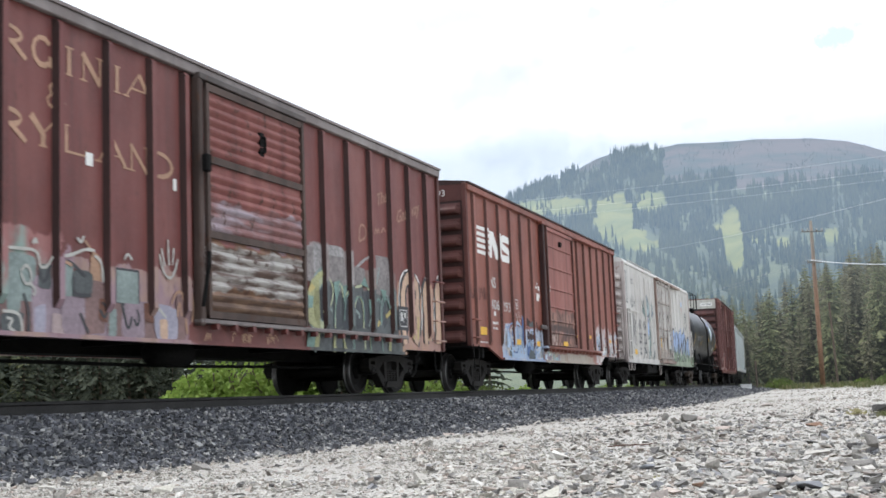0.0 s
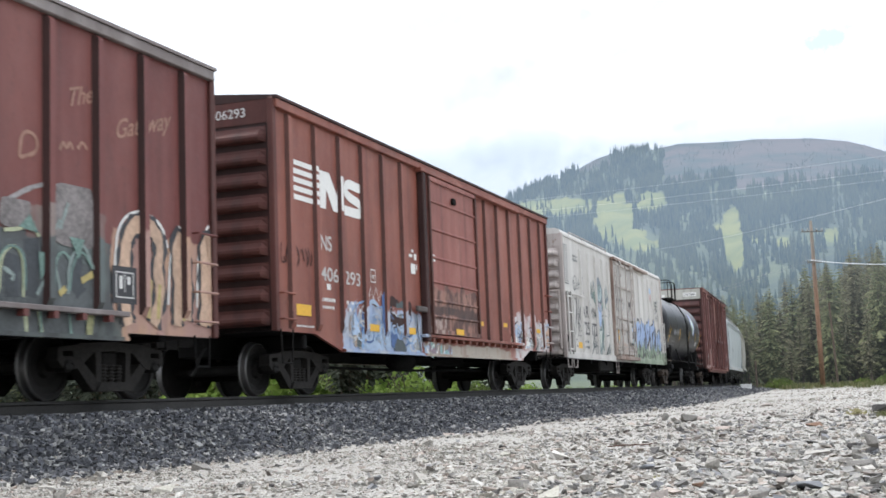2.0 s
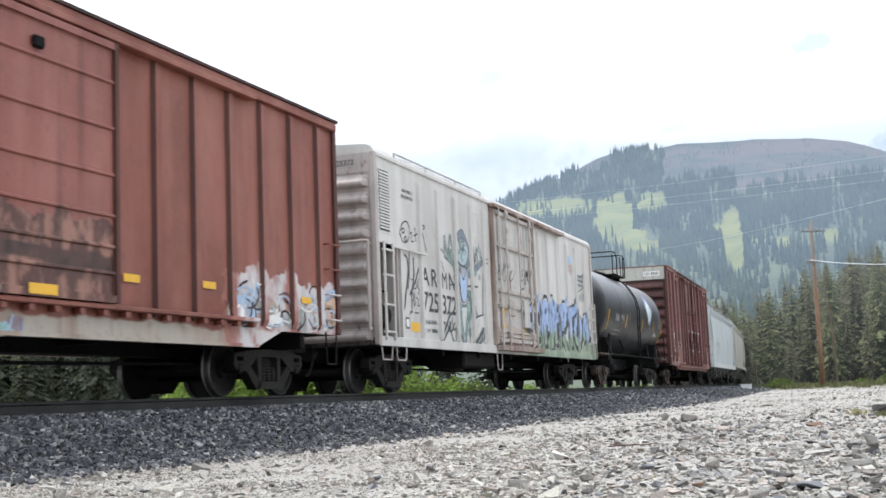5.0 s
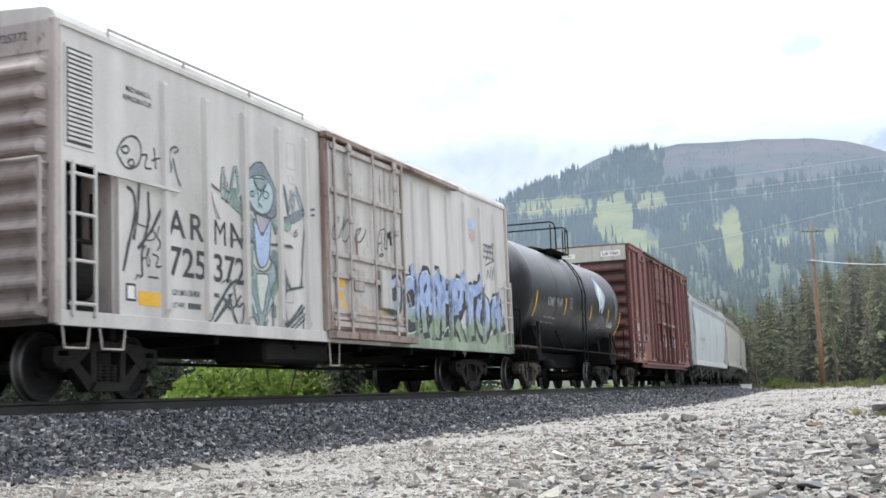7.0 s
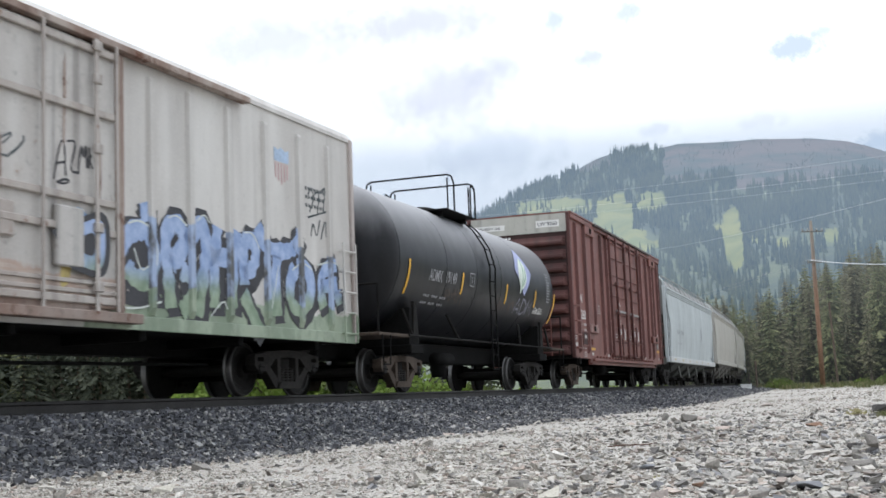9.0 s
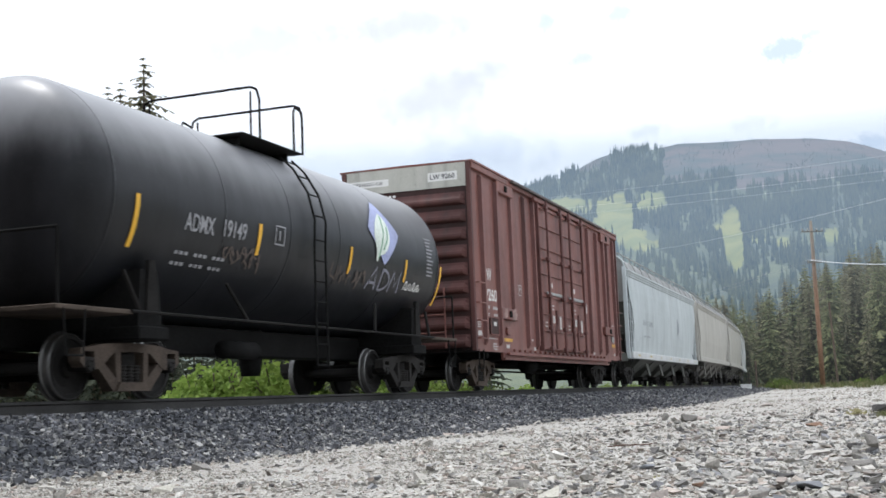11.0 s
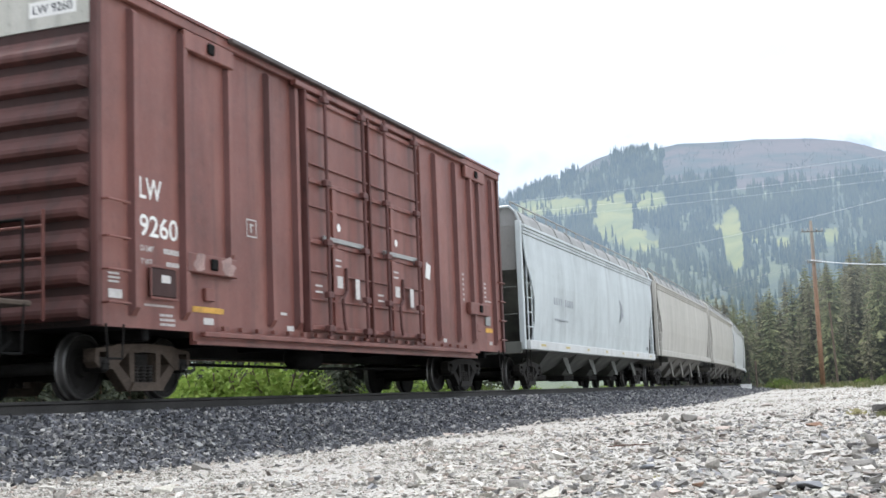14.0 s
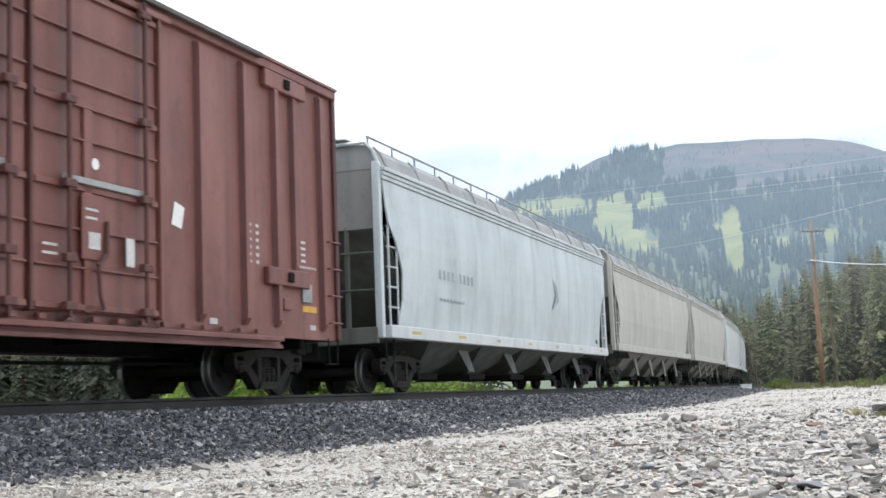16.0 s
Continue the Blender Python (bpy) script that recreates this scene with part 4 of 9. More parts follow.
    # the same letters run down over the sill
    piece(car, XL([[(-5.98, 0.92), (-6.00, 0.67)], [(-5.24, 0.96), (-5.29, 0.68)], [(-4.92, 0.96), (-4.88, 0.68)], [(-4.55, 0.96), (-4.54, 0.69)], [(-4.05, 0.97), (-4.03, 0.70)], [(-3.83, 0.98), (-3.78, 0.70)], [(-2.99, 0.96), (-2.94, 0.70)]]), yy - 0.005, [M_SAGEY, M_PALEEDGE, M_PALEEDGE], M_SLATE, 0.06, 0.012)
    rg = random.Random(19)
    for i in range(16):
        u = rg.choice((-9.3, -8.55, -8.35, -8.15, -7.55, -7.4)) + rg.uniform(-0.05, 0.1)
        bm = bmesh.new()
        ribbon(bm, curved([(X(u), 0.74 + rg.uniform(0, 0.05)), (X(u + rg.uniform(-0.05, 0.1)), 0.90 + rg.uniform(-0.03, 0.04)), (X(u + rg.uniform(0.0, 0.16)), 0.76 + rg.uniform(0, 0.1))]), 0.022, yy - 0.003)
        part("graffiti_stroke", bm, M_CREAM, car)
    # peach arch and spikes at the end
    piece(car, XL([[(-2.17, 0.90), (-2.25, 1.22), (-2.25, 1.65), (-2.20, 2.02), (-1.95, 2.22), (-1.60, 2.16), (-1.46, 1.92), (-1.56, 1.64), (-1.46, 1.35), (-1.64, 0.92)], [(-1.10, 0.93), (-1.06, 1.44), (-1.13, 1.90), (-1.0, 2.17), (-0.90, 1.85), (-0.84, 1.39), (-0.9, 1.02)], [(-0.47, 0.95), (-0.41, 1.41), (-0.45, 2.0), (-0.30, 2.2), (-0.26, 1.8), (-0.26, 0.96)]]), yy - 0.006, [M_PEACH], M_INK, 0.20, 0.055)
    piece(car, XL([[(-2.42, 1.2), (-2.44, 1.7), (-2.36, 2.15), (-1.98, 2.38), (-1.45, 2.28), (-1.3, 1.95)], [(-1.3, 1.2), (-1.24, 1.95), (-1.0, 2.36), (-0.76, 1.8)], [(-0.62, 1.2), (-0.58, 2.0), (-0.3, 2.36)]]), yy - 0.001, [M_WHITE], M_WHITE, 0.035, 0.004)
    piece(car, XL([[(-1.75, 1.0), (-1.7, 1.5)], [(-1.55, 1.0), (-1.5, 1.45)], [(-0.95, 1.0), (-0.95, 1.5)]]), yy - 0.011, [M_OCHRE], M_PEACH, 0.06, 0.01)
    patches([(X(-2.5), X(-2.0), 1.16, 1.62)], yy - 0.010, M_INK, car, "number_plate_panel", "black stencil panel with a white frame")
    patches([(X(-2.43), X(-2.07), 1.23, 1.243), (X(-2.43), X(-2.07), 1.54, 1.553), (X(-2.43), X(-2.415), 1.243, 1.54), (X(-2.085), X(-2.07), 1.243, 1.54), (X(-2.26), X(-2.245), 1.30, 1.54), (X(-2.36), X(-2.30), 1.34, 1.50), (X(-2.20), X(-2.14), 1.40, 1.50)], yy - 0.013, M_WHITE, car)
    ladder(car, X(-0.75), X(-0.28), -1.56, [1.0, 1.4, 1.8, 2.2], P_OXIDE, rails=False)
    step(car, X(-0.55), -1.56, 0.82, M_BLACK)
    step(car, X(-15.4), -1.56, 0.82, M_BLACK)
    frame_under(car, L)
    truck(car, -6.1)
    truck(car, 6.1)
    return car


# ---- box car with the white bars emblem ----
P_RED = car_paint("faded_mineral_red_paint", (0.190, 0.049, 0.030), (0.275, 0.096, 0.066), rust=(0.06, 0.025, 0.018), rust_at=0.72, rough=0.5, layers=[
    (-5.4, -1.6, 0.2, 1.50, 1.0, (0.30, 0.40, 0.58), (0.44, 0.48, 0.55), 2.0),
    (-1.6, 5.4, 0.2, 0.98, 0.3, (0.36, 0.28, 0.22), (0.42, 0.38, 0.32), 1.0),
    (4.2, 8.0, 0.2, 1.85, 1.0, (0.58, 0.56, 0.56), (0.34, 0.13, 0.10), 1.5),
    (5.0, 8.0, 0.2, 0.95, 0.3, (0.62, 0.60, 0.58), (0.55, 0.50, 0.48), 1.0)])
P_REDDOOR = car_paint("faded_red_door_paint", (0.22, 0.065, 0.050), (0.32, 0.125, 0.10), rust=(0.05, 0.022, 0.018), rust_at=0.68, rough=0.55, layers=[
    (-1.7, 1.7, 1.1, 2.15, 0.9, (0.30, 0.155, 0.115), (0.075, 0.034, 0.026), 3.4), (-1.7, 1.7, 1.52, 1.74, 0.25, (0.028, 0.015, 0.013), (0.07, 0.032, 0.025), 3.0), (-1.7, -0.6, 1.1, 1.5, 0.6, (0.40, 0.31, 0.27), (0.14, 0.06, 0.045), 4.5)])


def emblem_boxcar():
    s0, s1 = 1.62, 17.22
    car, mid = start_car("boxcar", "mineral red box car with white striped emblem and blue graffiti", s0, s1, ahead=0.08)
    X = lambda s: s - mid
    L = s1 - s0
    box_shell(car, s0, s1, 0.97, 0.70, 4.58, (X(2.95), X(4.0)), (X(14.5), X(15.3)), P_RED, P_SHADESOOTRED)
    posts(car, [X(s) for s in (2.14, 3.08, 4.03, 4.98, 5.92, 6.84, 11.96, 12.88, 13.81, 14.74, 15.67, 16.60)], 1.02, 4.43, P_RED, w=0.15, d=0.06, flank=P_SHADEDIRTRED)
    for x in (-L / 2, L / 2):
        end_wall(car, x, 0.97, 4.60, 1.52, P_ENDRED, 9, panel=P_SHADESOOTRED)
    for sy in (-1, 1):
        o = lambda a, b: (min(sy * a, sy * b), max(sy * a, sy * b))
        d = part("door", one_box(-1.48, 1.48, -0.03, 0.03, 1.14, 4.36), P_REDDOOR, car, "flat red sliding door with horizontal seams and scraped paint")
        d.matrix_basis = pose(X(9.49), sy * 1.60, 0)
        seams = (1.50, 1.82, 2.20, 2.70, 3.28, 3.86)
        for z in seams:
            bm = bmesh.new()
            pts = [(0.031, z - 0.03), (0.06, z - 0.012), (0.06, z + 0.012), (0.031, z + 0.03)]
            loft(bm, [[(x, sy * a, b) for a, b in pts] for x in (-1.44, 1.44)])
            bmesh.ops.recalc_face_normals(bm, faces=bm.faces[:])
            part("door_seam", bm, P_REDDOOR, d)
        for x in (-1.48, 1.41):
            part("door_stile", one_box(x, x + 0.07, *o(0.031, 0.08), 1.14, 4.36), P_SHADEDIRTRED, d)
        for z in (1.14, 4.27):
            part("door_rail", one_box(-1.41, 1.41, *o(0.031, 0.075), z, z + 0.09), P_REDDOOR, d)
        part("door_post", one_box(X(7.72), X(7.90), *o(1.522, 1.66), 0.98, 4.40, 0.02), P_SHADESOOTRED, car)
        part("door_track", one_box(X(7.6), X(14.4), *o(1.53, 1.66), 1.06, 1.12, 0.01), P_RED, car)
        part("door_track", one_box(X(7.6), X(14.4), *o(1.53, 1.68), 4.39, 4.47, 0.01), P_RED, car)
        part("door_crank", one_box(-0.09, 0.09, *o(0.031, 0.10), 3.94, 4.08, 0.02), M_BLACK, d)
        for i in range(15):
            x = X(8.1) + i * 0.44
            shared("track_tooth", lambda: one_box(-0.045, 0.045, -0.05, 0.05, -0.07, 0.0), P_RED, "track_bracket", car).matrix_basis = pose(x, sy * 1.59, 1.055)
    yy = -1.526
    part("door_lever", one_box(X(7.2), X(7.75), -1.66, -1.60, 1.55, 1.66, 0.02), P_DARKROOF, car)
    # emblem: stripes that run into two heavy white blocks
    bars = [(X(2.24 + 0.02 * i), X(3.22), 3.10 + 0.140 * i, 3.185 + 0.140 * i) for i in range(5)]
    patches(bars, yy, M_WHITE, car, "emblem_stripe", "white stripes of the emblem")
    bm = bmesh.new()
    fill(bm, [(X(a), b) for a, b in ((3.20, 3.72), (3.63, 3.72), (3.92, 3.36), (3.96, 3.72), (4.22, 3.72), (4.14, 3.08), (3.76, 3.08), (3.50, 3.42), (3.46, 3.08), (3.20, 3.08))], yy - 0.003)
    ribbon(bm, curved([(X(a), b) for a, b in ((5.10, 3.63), (4.72, 3.63), (4.34, 3.66), (4.22, 3.48), (4.50, 3.40), (4.86, 3.36), (4.90, 3.16), (4.55, 3.16), (4.12, 3.16))]), 0.17, yy - 0.004, even=True)
    part("emblem_block", bm, M_WHITE, car, "heavy white blocks of the emblem")
    patches([(X(3.08) - 0.045, X(3.08) + 0.045, b[2], b[3]) for b in bars], -1.584, M_WHITE, car, "emblem_stripe")
    patches([(X(4.03) - 0.045, X(4.03) + 0.045, 3.12, 3.72)], -1.584, M_WHITE, car, "emblem_block")
    lettering("NS", 0.26, X(3.21), 2.38, yy - 0.003, M_DULLWHITE, car, 1.0)
    lettering("406", 0.235, X(3.21), 1.87, yy - 0.003, M_DULLWHITE, car, 1.42)
    lettering("293", 0.235, X(4.13), 1.87, yy - 0.003, M_DULLWHITE, car, 1.42)
    patches([(X(2.25), X(2.78), 1.24, 1.42), (X(5.12), X(5.55), 1.09, 1.22), (X(6.90), X(7.33), 1.10, 1.23)], yy - 0.020, M_YELLOW, car, "reflector", "yellow reflector strip")
    patches([(9.32 - mid, 9.80 - mid, 1.16, 1.28)], -1.682, M_YELLOW, car, "reflector", "yellow reflector strip")
    for u, z in ((11.22, 1.44), (13.02, 1.48), (15.92, 1.44)):
        patches([(X(u), X(u) + 0.34, z, z + 0.10)], yy - 0.020, M_YELLOW, car, "reflector", "yellow reflector strip")
    marks = [(X(3.22 + 0.09 * i), X(3.28 + 0.09 * i), 1.52, 1.58) for i in range(6)] + [(X(3.22 + 0.1 * i), X(3.28 + 0.1 * i), 1.40, 1.45) for i in range(5)]
    marks += [(X(4.2 + 0.1 * i), X(4.27 + 0.1 * i), 1.52 - 0.12 * (i % 2), 1.58 - 0.12 * (i % 2)) for i in range(6)] + [(X(2.3 + 0.07 * i), X(2.34 + 0.07 * i), 1.06, 1.09) for i in range(9)]
    marks += [(X(5.25), X(5.27), 1.98, 2.22), (X(5.45), X(5.47), 1.98, 2.22), (X(5.25), X(5.47), 1.98, 2.0), (X(5.25), X(5.47), 2.2, 2.22), (X(5.34), X(5.39), 2.05, 2.12)]
    patches(marks, yy - 0.003, M_WHITE, car)
    patches([(X(3.42), X(3.56), 1.72, 1.82), (X(7.22), X(7.46), 2.30, 2.50), (X(7.14), X(7.32), 2.62, 2.68), (X(7.40), X(7.54), 2.58, 2.70), (X(7.28), X(7.38), 2.72, 2.78), (X(7.5), X(7.56), 2.38, 2.5)], yy - 0.006, M_WHITE, car, "paper_label")
    patches([(X(8.05), X(8.32), 2.62, 2.76)], -1.634, M_WHITE, car, "paper_label")
    DEEP = plain("deep_blue_spray_paint", (0.06, 0.12, 0.28), 0.6, 0.0, 0.35, 4)
    TAN = plain("peeled_tan_primer", (0.36, 0.28, 0.22), 0.7, 0.0, 0.3, 6)
    sp = lambda rows: [(X(a), X(b), c, d, m) for a, b, c, d, m in rows]
    tangle(car, X(4.2), X(7.62), 0.72, 1.66, 60, [M_PALEBLUE, M_BLUE, M_PALEBLUE, M_PALEBLUE, M_BLUE, TAN, M_PALEBLUE, M_GREY], [M_DULLWHITE, M_PALEBLUE, M_PALEBLUE, DEEP, M_BLUE], yy - 0.003, 21, 0.42)
    tangle(car, X(7.7), X(9.4), 0.71, 0.98, 12, [M_PALEBLUE, M_TEAL, M_LILAC], [M_WHITE, M_PALEBLUE], yy - 0.003, 24, 0.3)
    splash(car, sp([(6.04, 6.5, 1.36, 1.76, P_SHADESOOTRED), (6.45, 6.84, 1.42, 1.74, M_DGREY), (6.2, 6.7, 1.44, 1.6, P_RED), (6.12, 6.78, 1.22, 1.40, P_SHADESOOTRED), (6.9, 7.16, 1.44, 1.72, P_SHADESOOTRED), (6.1, 6.4, 0.80, 1.12, DEEP), (6.3, 6.75, 0.72, 1.0, M_DGREY), (5.72, 5.88, 1.12, 1.80, DEEP), (4.76, 4.92, 1.08, 1.40, DEEP), (4.55, 4.75, 0.8, 1.0, M_DGREY), (4.9, 5.05, 1.4, 1.65, M_OCHRE)]), yy - 0.009)
    piece(car, [[(X(5.92), 1.22), (X(5.93), 1.55), (X(5.91), 1.84)], [(X(6.82), 1.12), (X(6.83), 1.5), (X(6.82), 1.86)], [(X(5.02), 1.05), (X(5.05), 1.55), (X(5.3), 1.66), (X(5.55), 1.55)], [(X(7.42), 1.5), (X(7.44), 1.2), (X(7.52), 0.95), (X(7.6), 0.75)]], yy - 0.015, [M_WHITE, M_PALEBLUE, M_PALEBLUE, M_INK], M_PALEBLUE, 0.05, 0.012)
    tangle(car, X(13.6), X(17.15), 1.0, 1.75, 46, [M_WHITE, M_GREY, TAN, M_WHITE, M_PEACH, M_PALEBLUE, P_RED, P_RED], [M_INK, M_WHITE, P_SHADESOOTRED, M_PALEBLUE], yy - 0.003, 22, 0.42)
    bm = bmesh.new()
    ribbon(bm, [(X(5.12), 1.62), (X(5.22), 1.88), (X(5.34), 1.66), (X(5.46), 1.90), (X(5.58), 1.66), (X(5.70), 1.84), (X(5.80), 1.62)], 0.03, yy - 0.006)
    part("graffiti_outline", bm, M_WHITE, car)
    rs = random.Random(8)
    for i in range(7):
        bm = bmesh.new()
        a = 1.85 + i * 0.17
        ribbon(bm, curved([(X(a) + rs.uniform(-0.05, 0.12), 1.95 + rs.uniform(0, 0.42)) for _ in range(5)]), 0.022, yy - 0.003)
        part("graffiti_stroke", bm, P_SHADESOOTRED, car)
    o = lettering("NS 406293", 0.15, 0, 0, 0, M_DULLWHITE, car, 1.05)
    o.matrix_basis = pose(-L / 2 - 0.017, -0.10, 4.34, 0, 0, -90)
    ladder(car, X(16.72), X(17.15), -1.56, [1.2, 1.62, 2.04, 2.46], P_RED, rails=False)
    ladder(car, X(1.66), X(2.05), -1.56, [1.15, 1.55], P_RED, rails=False, name="grab_iron")
    step(car, X(1.9), -1.56, 1.0, M_STEEL, 0.4, 0.52)
    step(car, X(16.9), -1.56, 1.0, M_STEEL, 0.4, 0.52)
    frame_under(car, L)
    truck(car, -6.2)
    truck(car, 6.2)
    return car


# ---- white mechanical refrigerator car ----
P_CREAMW = car_paint("stained_white_car_paint", (0.46, 0.435, 0.405), (0.60, 0.58, 0.545), rust=(0.28, 0.18, 0.13), rust_at=0.70, streak=0.22, rough=0.42, grime=0.32, layers=[
    (1.0, 8.7, 0.2, 1.36, 0.5, (0.17, 0.23, 0.15), (0.28, 0.34, 0.24), 2.2)])
P_TAGPOST = car_paint("sprayed_white_post_paint", (0.46, 0.435, 0.405), (0.60, 0.58, 0.545), rust=(0.28, 0.18, 0.13), rust_at=0.70, streak=0.22, rough=0.42, grime=0.32, layers=[
    (1.4, 8.3, 1.2, 2.34, 0.5, (0.30, 0.39, 0.57), (0.05, 0.055, 0.06), 2.6),
    (1.0, 8.7, 0.2, 1.42, 0.5, (0.17, 0.23, 0.15), (0.28, 0.34, 0.24), 2.2)])
P_CREAMDOOR = car_paint("rust_stained_white_door_paint", (0.42, 0.39, 0.36), (0.55, 0.53, 0.50), rust=(0.26, 0.14, 0.085), rust_at=0.62, streak=0.35, rough=0.5, grime=0.9, layers=[
    (-1.7, 1.7, 0.6, 1.50, 0.5, (0.40, 0.29, 0.23), (0.50, 0.43, 0.38), -2.2)])
P_DOORBAR = car_paint("rusted_white_bar_paint", (0.37, 0.32, 0.285), (0.50, 0.465, 0.43), rust=(0.17, 0.080, 0.045), rust_at=0.60, streak=0.4, rough=0.65, grime=0.7)
P_RUSTBAR = car_paint("rust_brown_bar_paint", (0.20, 0.125, 0.095), (0.38, 0.32, 0.28), rust=(0.11, 0.045, 0.025), rust_at=0.54, streak=0.5, rough=0.75, grime=0.8)
P_CREAMEND = car_paint("grimy_white_end_paint", (0.40, 0.34, 0.31), (0.52, 0.465, 0.435), rust=(0.22, 0.13, 0.10), rust_at=0.60, streak=0.4, rough=0.6)


def reefer():
    s0, s1 = 18.9, 35.9
    car, mid = start_car("refrigerator_car", "stained white refrigerator car with grey and blue graffiti", s0, s1, ahead=0.08)
    X = lambda s: s - mid
    L = s1 - s0
    x0, x1 = -L / 2, L / 2
    half = 1.54
    out = [(X(20.12), 0.86), (x1, 0.86), (x1, 4.40), (x0, 4.40), (x0, 2.76), (X(20.12), 2.76)]
    for sy in (-1, 1):
        bm = bmesh.new()
        slab(bm, out, sy * half, sy * (half - 0.06))
        bmesh.ops.recalc_face_normals(bm, faces=bm.faces[:])
        part("side_wall", bm, P_CREAMW, car)
        o = lambda a, b: (min(sy * a, sy * b), max(sy * a, sy * b))
        part("side_sill", one_box(x0, x1, *o(half + 0.002, half + 0.045), 0.84, 1.02, 0.008), P_CREAMW, car)
        part("corner_post", one_box(x0, x0 + 0.20, *o(half - 0.06, half), 1.022, 2.758), P_CREAMW, car)
    part("floor", one_box(x0, x1, -half + 0.065, half - 0.065, 0.86, 1.0), M_BLACK, car)
    # roof with rounded eaves
    prof = [(-half - 0.03, 4.36), (-half - 0.03, 4.42), (-half + 0.03, 4.52), (-half + 0.14, 4.57), (0, 4.66), (half - 0.14, 4.57), (half - 0.03, 4.52), (half + 0.03, 4.42), (half + 0.03, 4.36)]
    bm = bmesh.new()
    loft(bm, [[(x0 - 0.01, a, b) for a, b in prof], [(x1 + 0.01, a, b) for a, b in prof]])
    bmesh.ops.recalc_face_normals(bm, faces=bm.faces[:])
    part("roof", bm, P_CREAMW, car)
    posts(car, [X(s) for s in (21.12, 22.16, 23.22, 24.28, 25.2)], 1.04, 4.16, P_CREAMW, half=half, w=0.13, d=0.06)
    posts(car, [X(s) for s in (29.88, 30.80, 31.80, 32.88, 33.97, 35.02)], 1.04, 4.16, P_TAGPOST, half=half, w=0.13, d=0.05)
    for x in (x0, x1):
        end_wall(car, x, 0.86, 4.42, half, P_CREAMEND, 10)
    # louvred grille of the cooling plant and the open machine bay below it
    part("grille_frame", one_box(X(19.06), X(19.62), -half - 0.012, -half - 0.002, 2.94, 4.16), P_CREAMW, car)
    bm = bmesh.new()
    loft(bm, [[(x, -half - 0.013, 0), (x, -half - 0.032, -0.040), (x, -half - 0.030, -0.046), (x, -half - 0.013, -0.044)] for x in (X(19.12), X(19.56))])
    bmesh.ops.recalc_face_normals(bm, faces=bm.faces[:])
    lo = part("louvre", bm, P_CREAMW, car)
    lo.matrix_basis = pose(0, 0, 3.06)
    for i in range(1, 19):
        like(lo, 0, 0, 3.06 + i * 0.058)
    part("grille_backing", one_box(X(19.10), X(19.58), -half - 0.014, -half - 0.0125, 2.98, 4.13), M_DGREY, car)
    part("machine_bay", one_box(X(19.12), X(20.10), -half + 0.5, half - 0.5, 1.002, 2.74), M_BLACK, car)
    bm = bmesh.new()
    lathe(bm, [(-0.3, 0.0), (-0.28, 0.26), (0.28, 0.26), (0.3, 0.0)], "x", 20, (X(19.6), -1.15, 1.45))
    box(bm, X(19.3), X(19.9), -1.35, -1.05, 1.02, 1.18)
    pipe(bm, [(X(19.3), -1.3, 1.9), (X(19.9), -1.3, 1.9), (X(19.9), -1.3, 2.5)], 0.03)
    part("cooling_machine", bm, M_STEEL, car)
    part("bay_partition", one_box(X(20.06), X(20.12), -half + 0.062, half - 0.062, 1.002, 2.755), P_CREAMEND, car)
    ladder(car, X(19.14), X(19.56), -half - 0.02, [1.10, 1.60, 2.15, 2.62], P_CREAMW, r=0.022, stand=0.05)
    part("hand_rail", one_box(X(19.56), X(21.4), -half - 0.08, -half - 0.04, 2.70, 2.74), P_CREAMW, car)
    part("roof_ladder_rail", one_box(X(19.9), X(25.2), -half - 0.02, -half + 0.005, 4.535, 4.56), P_DOORBAR, car)
    for x in (X(19.9), X(21.6), X(23.4), X(25.15)):
        part("rail_stanchion", one_box(x, x + 0.03, -half - 0.018, -half + 0.003, 4.44, 4.535), P_DOORBAR, car)
    step(car, X(19.25), -half - 0.02, 0.86, P_CREAMEND, 0.52, 0.27)
    step(car, X(19.95), -half - 0.02, 0.86, P_CREAMEND, 0.52, 0.27)
    step(car, X(26.1), -half - 0.02, 0.86, P_CREAMEND, 0.4, 0.4)
    ladder(car, X(35.35), X(35.82), -half - 0.02, [1.0, 1.35, 1.7, 2.05, 2.4], P_CREAMW, r=0.018)
    # end platform grab rail
    bm = bmesh.new()
    pipe(bm, [(x0 - 0.16, -1.45, 1.1), (x0 - 0.16, -1.45, 2.75), (x0 - 0.16, 0.9, 2.75)], 0.028)
    pipe(bm, [(x0 - 0.16, -1.45, 1.95), (x0 - 0.16, 0.9, 1.95)], 0.02)
    pipe(bm, [(x0 - 0.16, -0.3, 1.1), (x0 - 0.16, -0.3, 2.75)], 0.02)
    for z in (1.15, 2.7):
        rod(bm, (x0 - 0.16, -1.45, z), (x0, -1.45, z), 0.02)
    part("end_grab_rail", bm, P_CREAMEND, car)
    # plug door with locking bars
    d = part("door", one_box(-1.55, 1.55, -0.05, 0.05, 1.06, 4.26, 0.015), P_CREAMDOOR, car, "white plug door with rusty locking bars")
    d.matrix_basis = pose(X(27.45), -half - 0.05, 0)
    for z in (1.22, 1.33):
        part("door_bar", one_box(-1.53, 1.53, -0.085, -0.052, z, z + 0.05, 0.008), P_DOORBAR, d)
    for z in (1.10, 1.92, 2.28, 3.36, 4.12):
        part("door_bar", one_box(-1.53, 1.53, -0.11, -0.052, z, z + 0.09, 0.012), P_DOORBAR, d)
    for x in (-1.5, -0.95, 0.1, 1.05, 1.46):
        w = 0.07 if x in (-0.95, 1.05) else 0.05
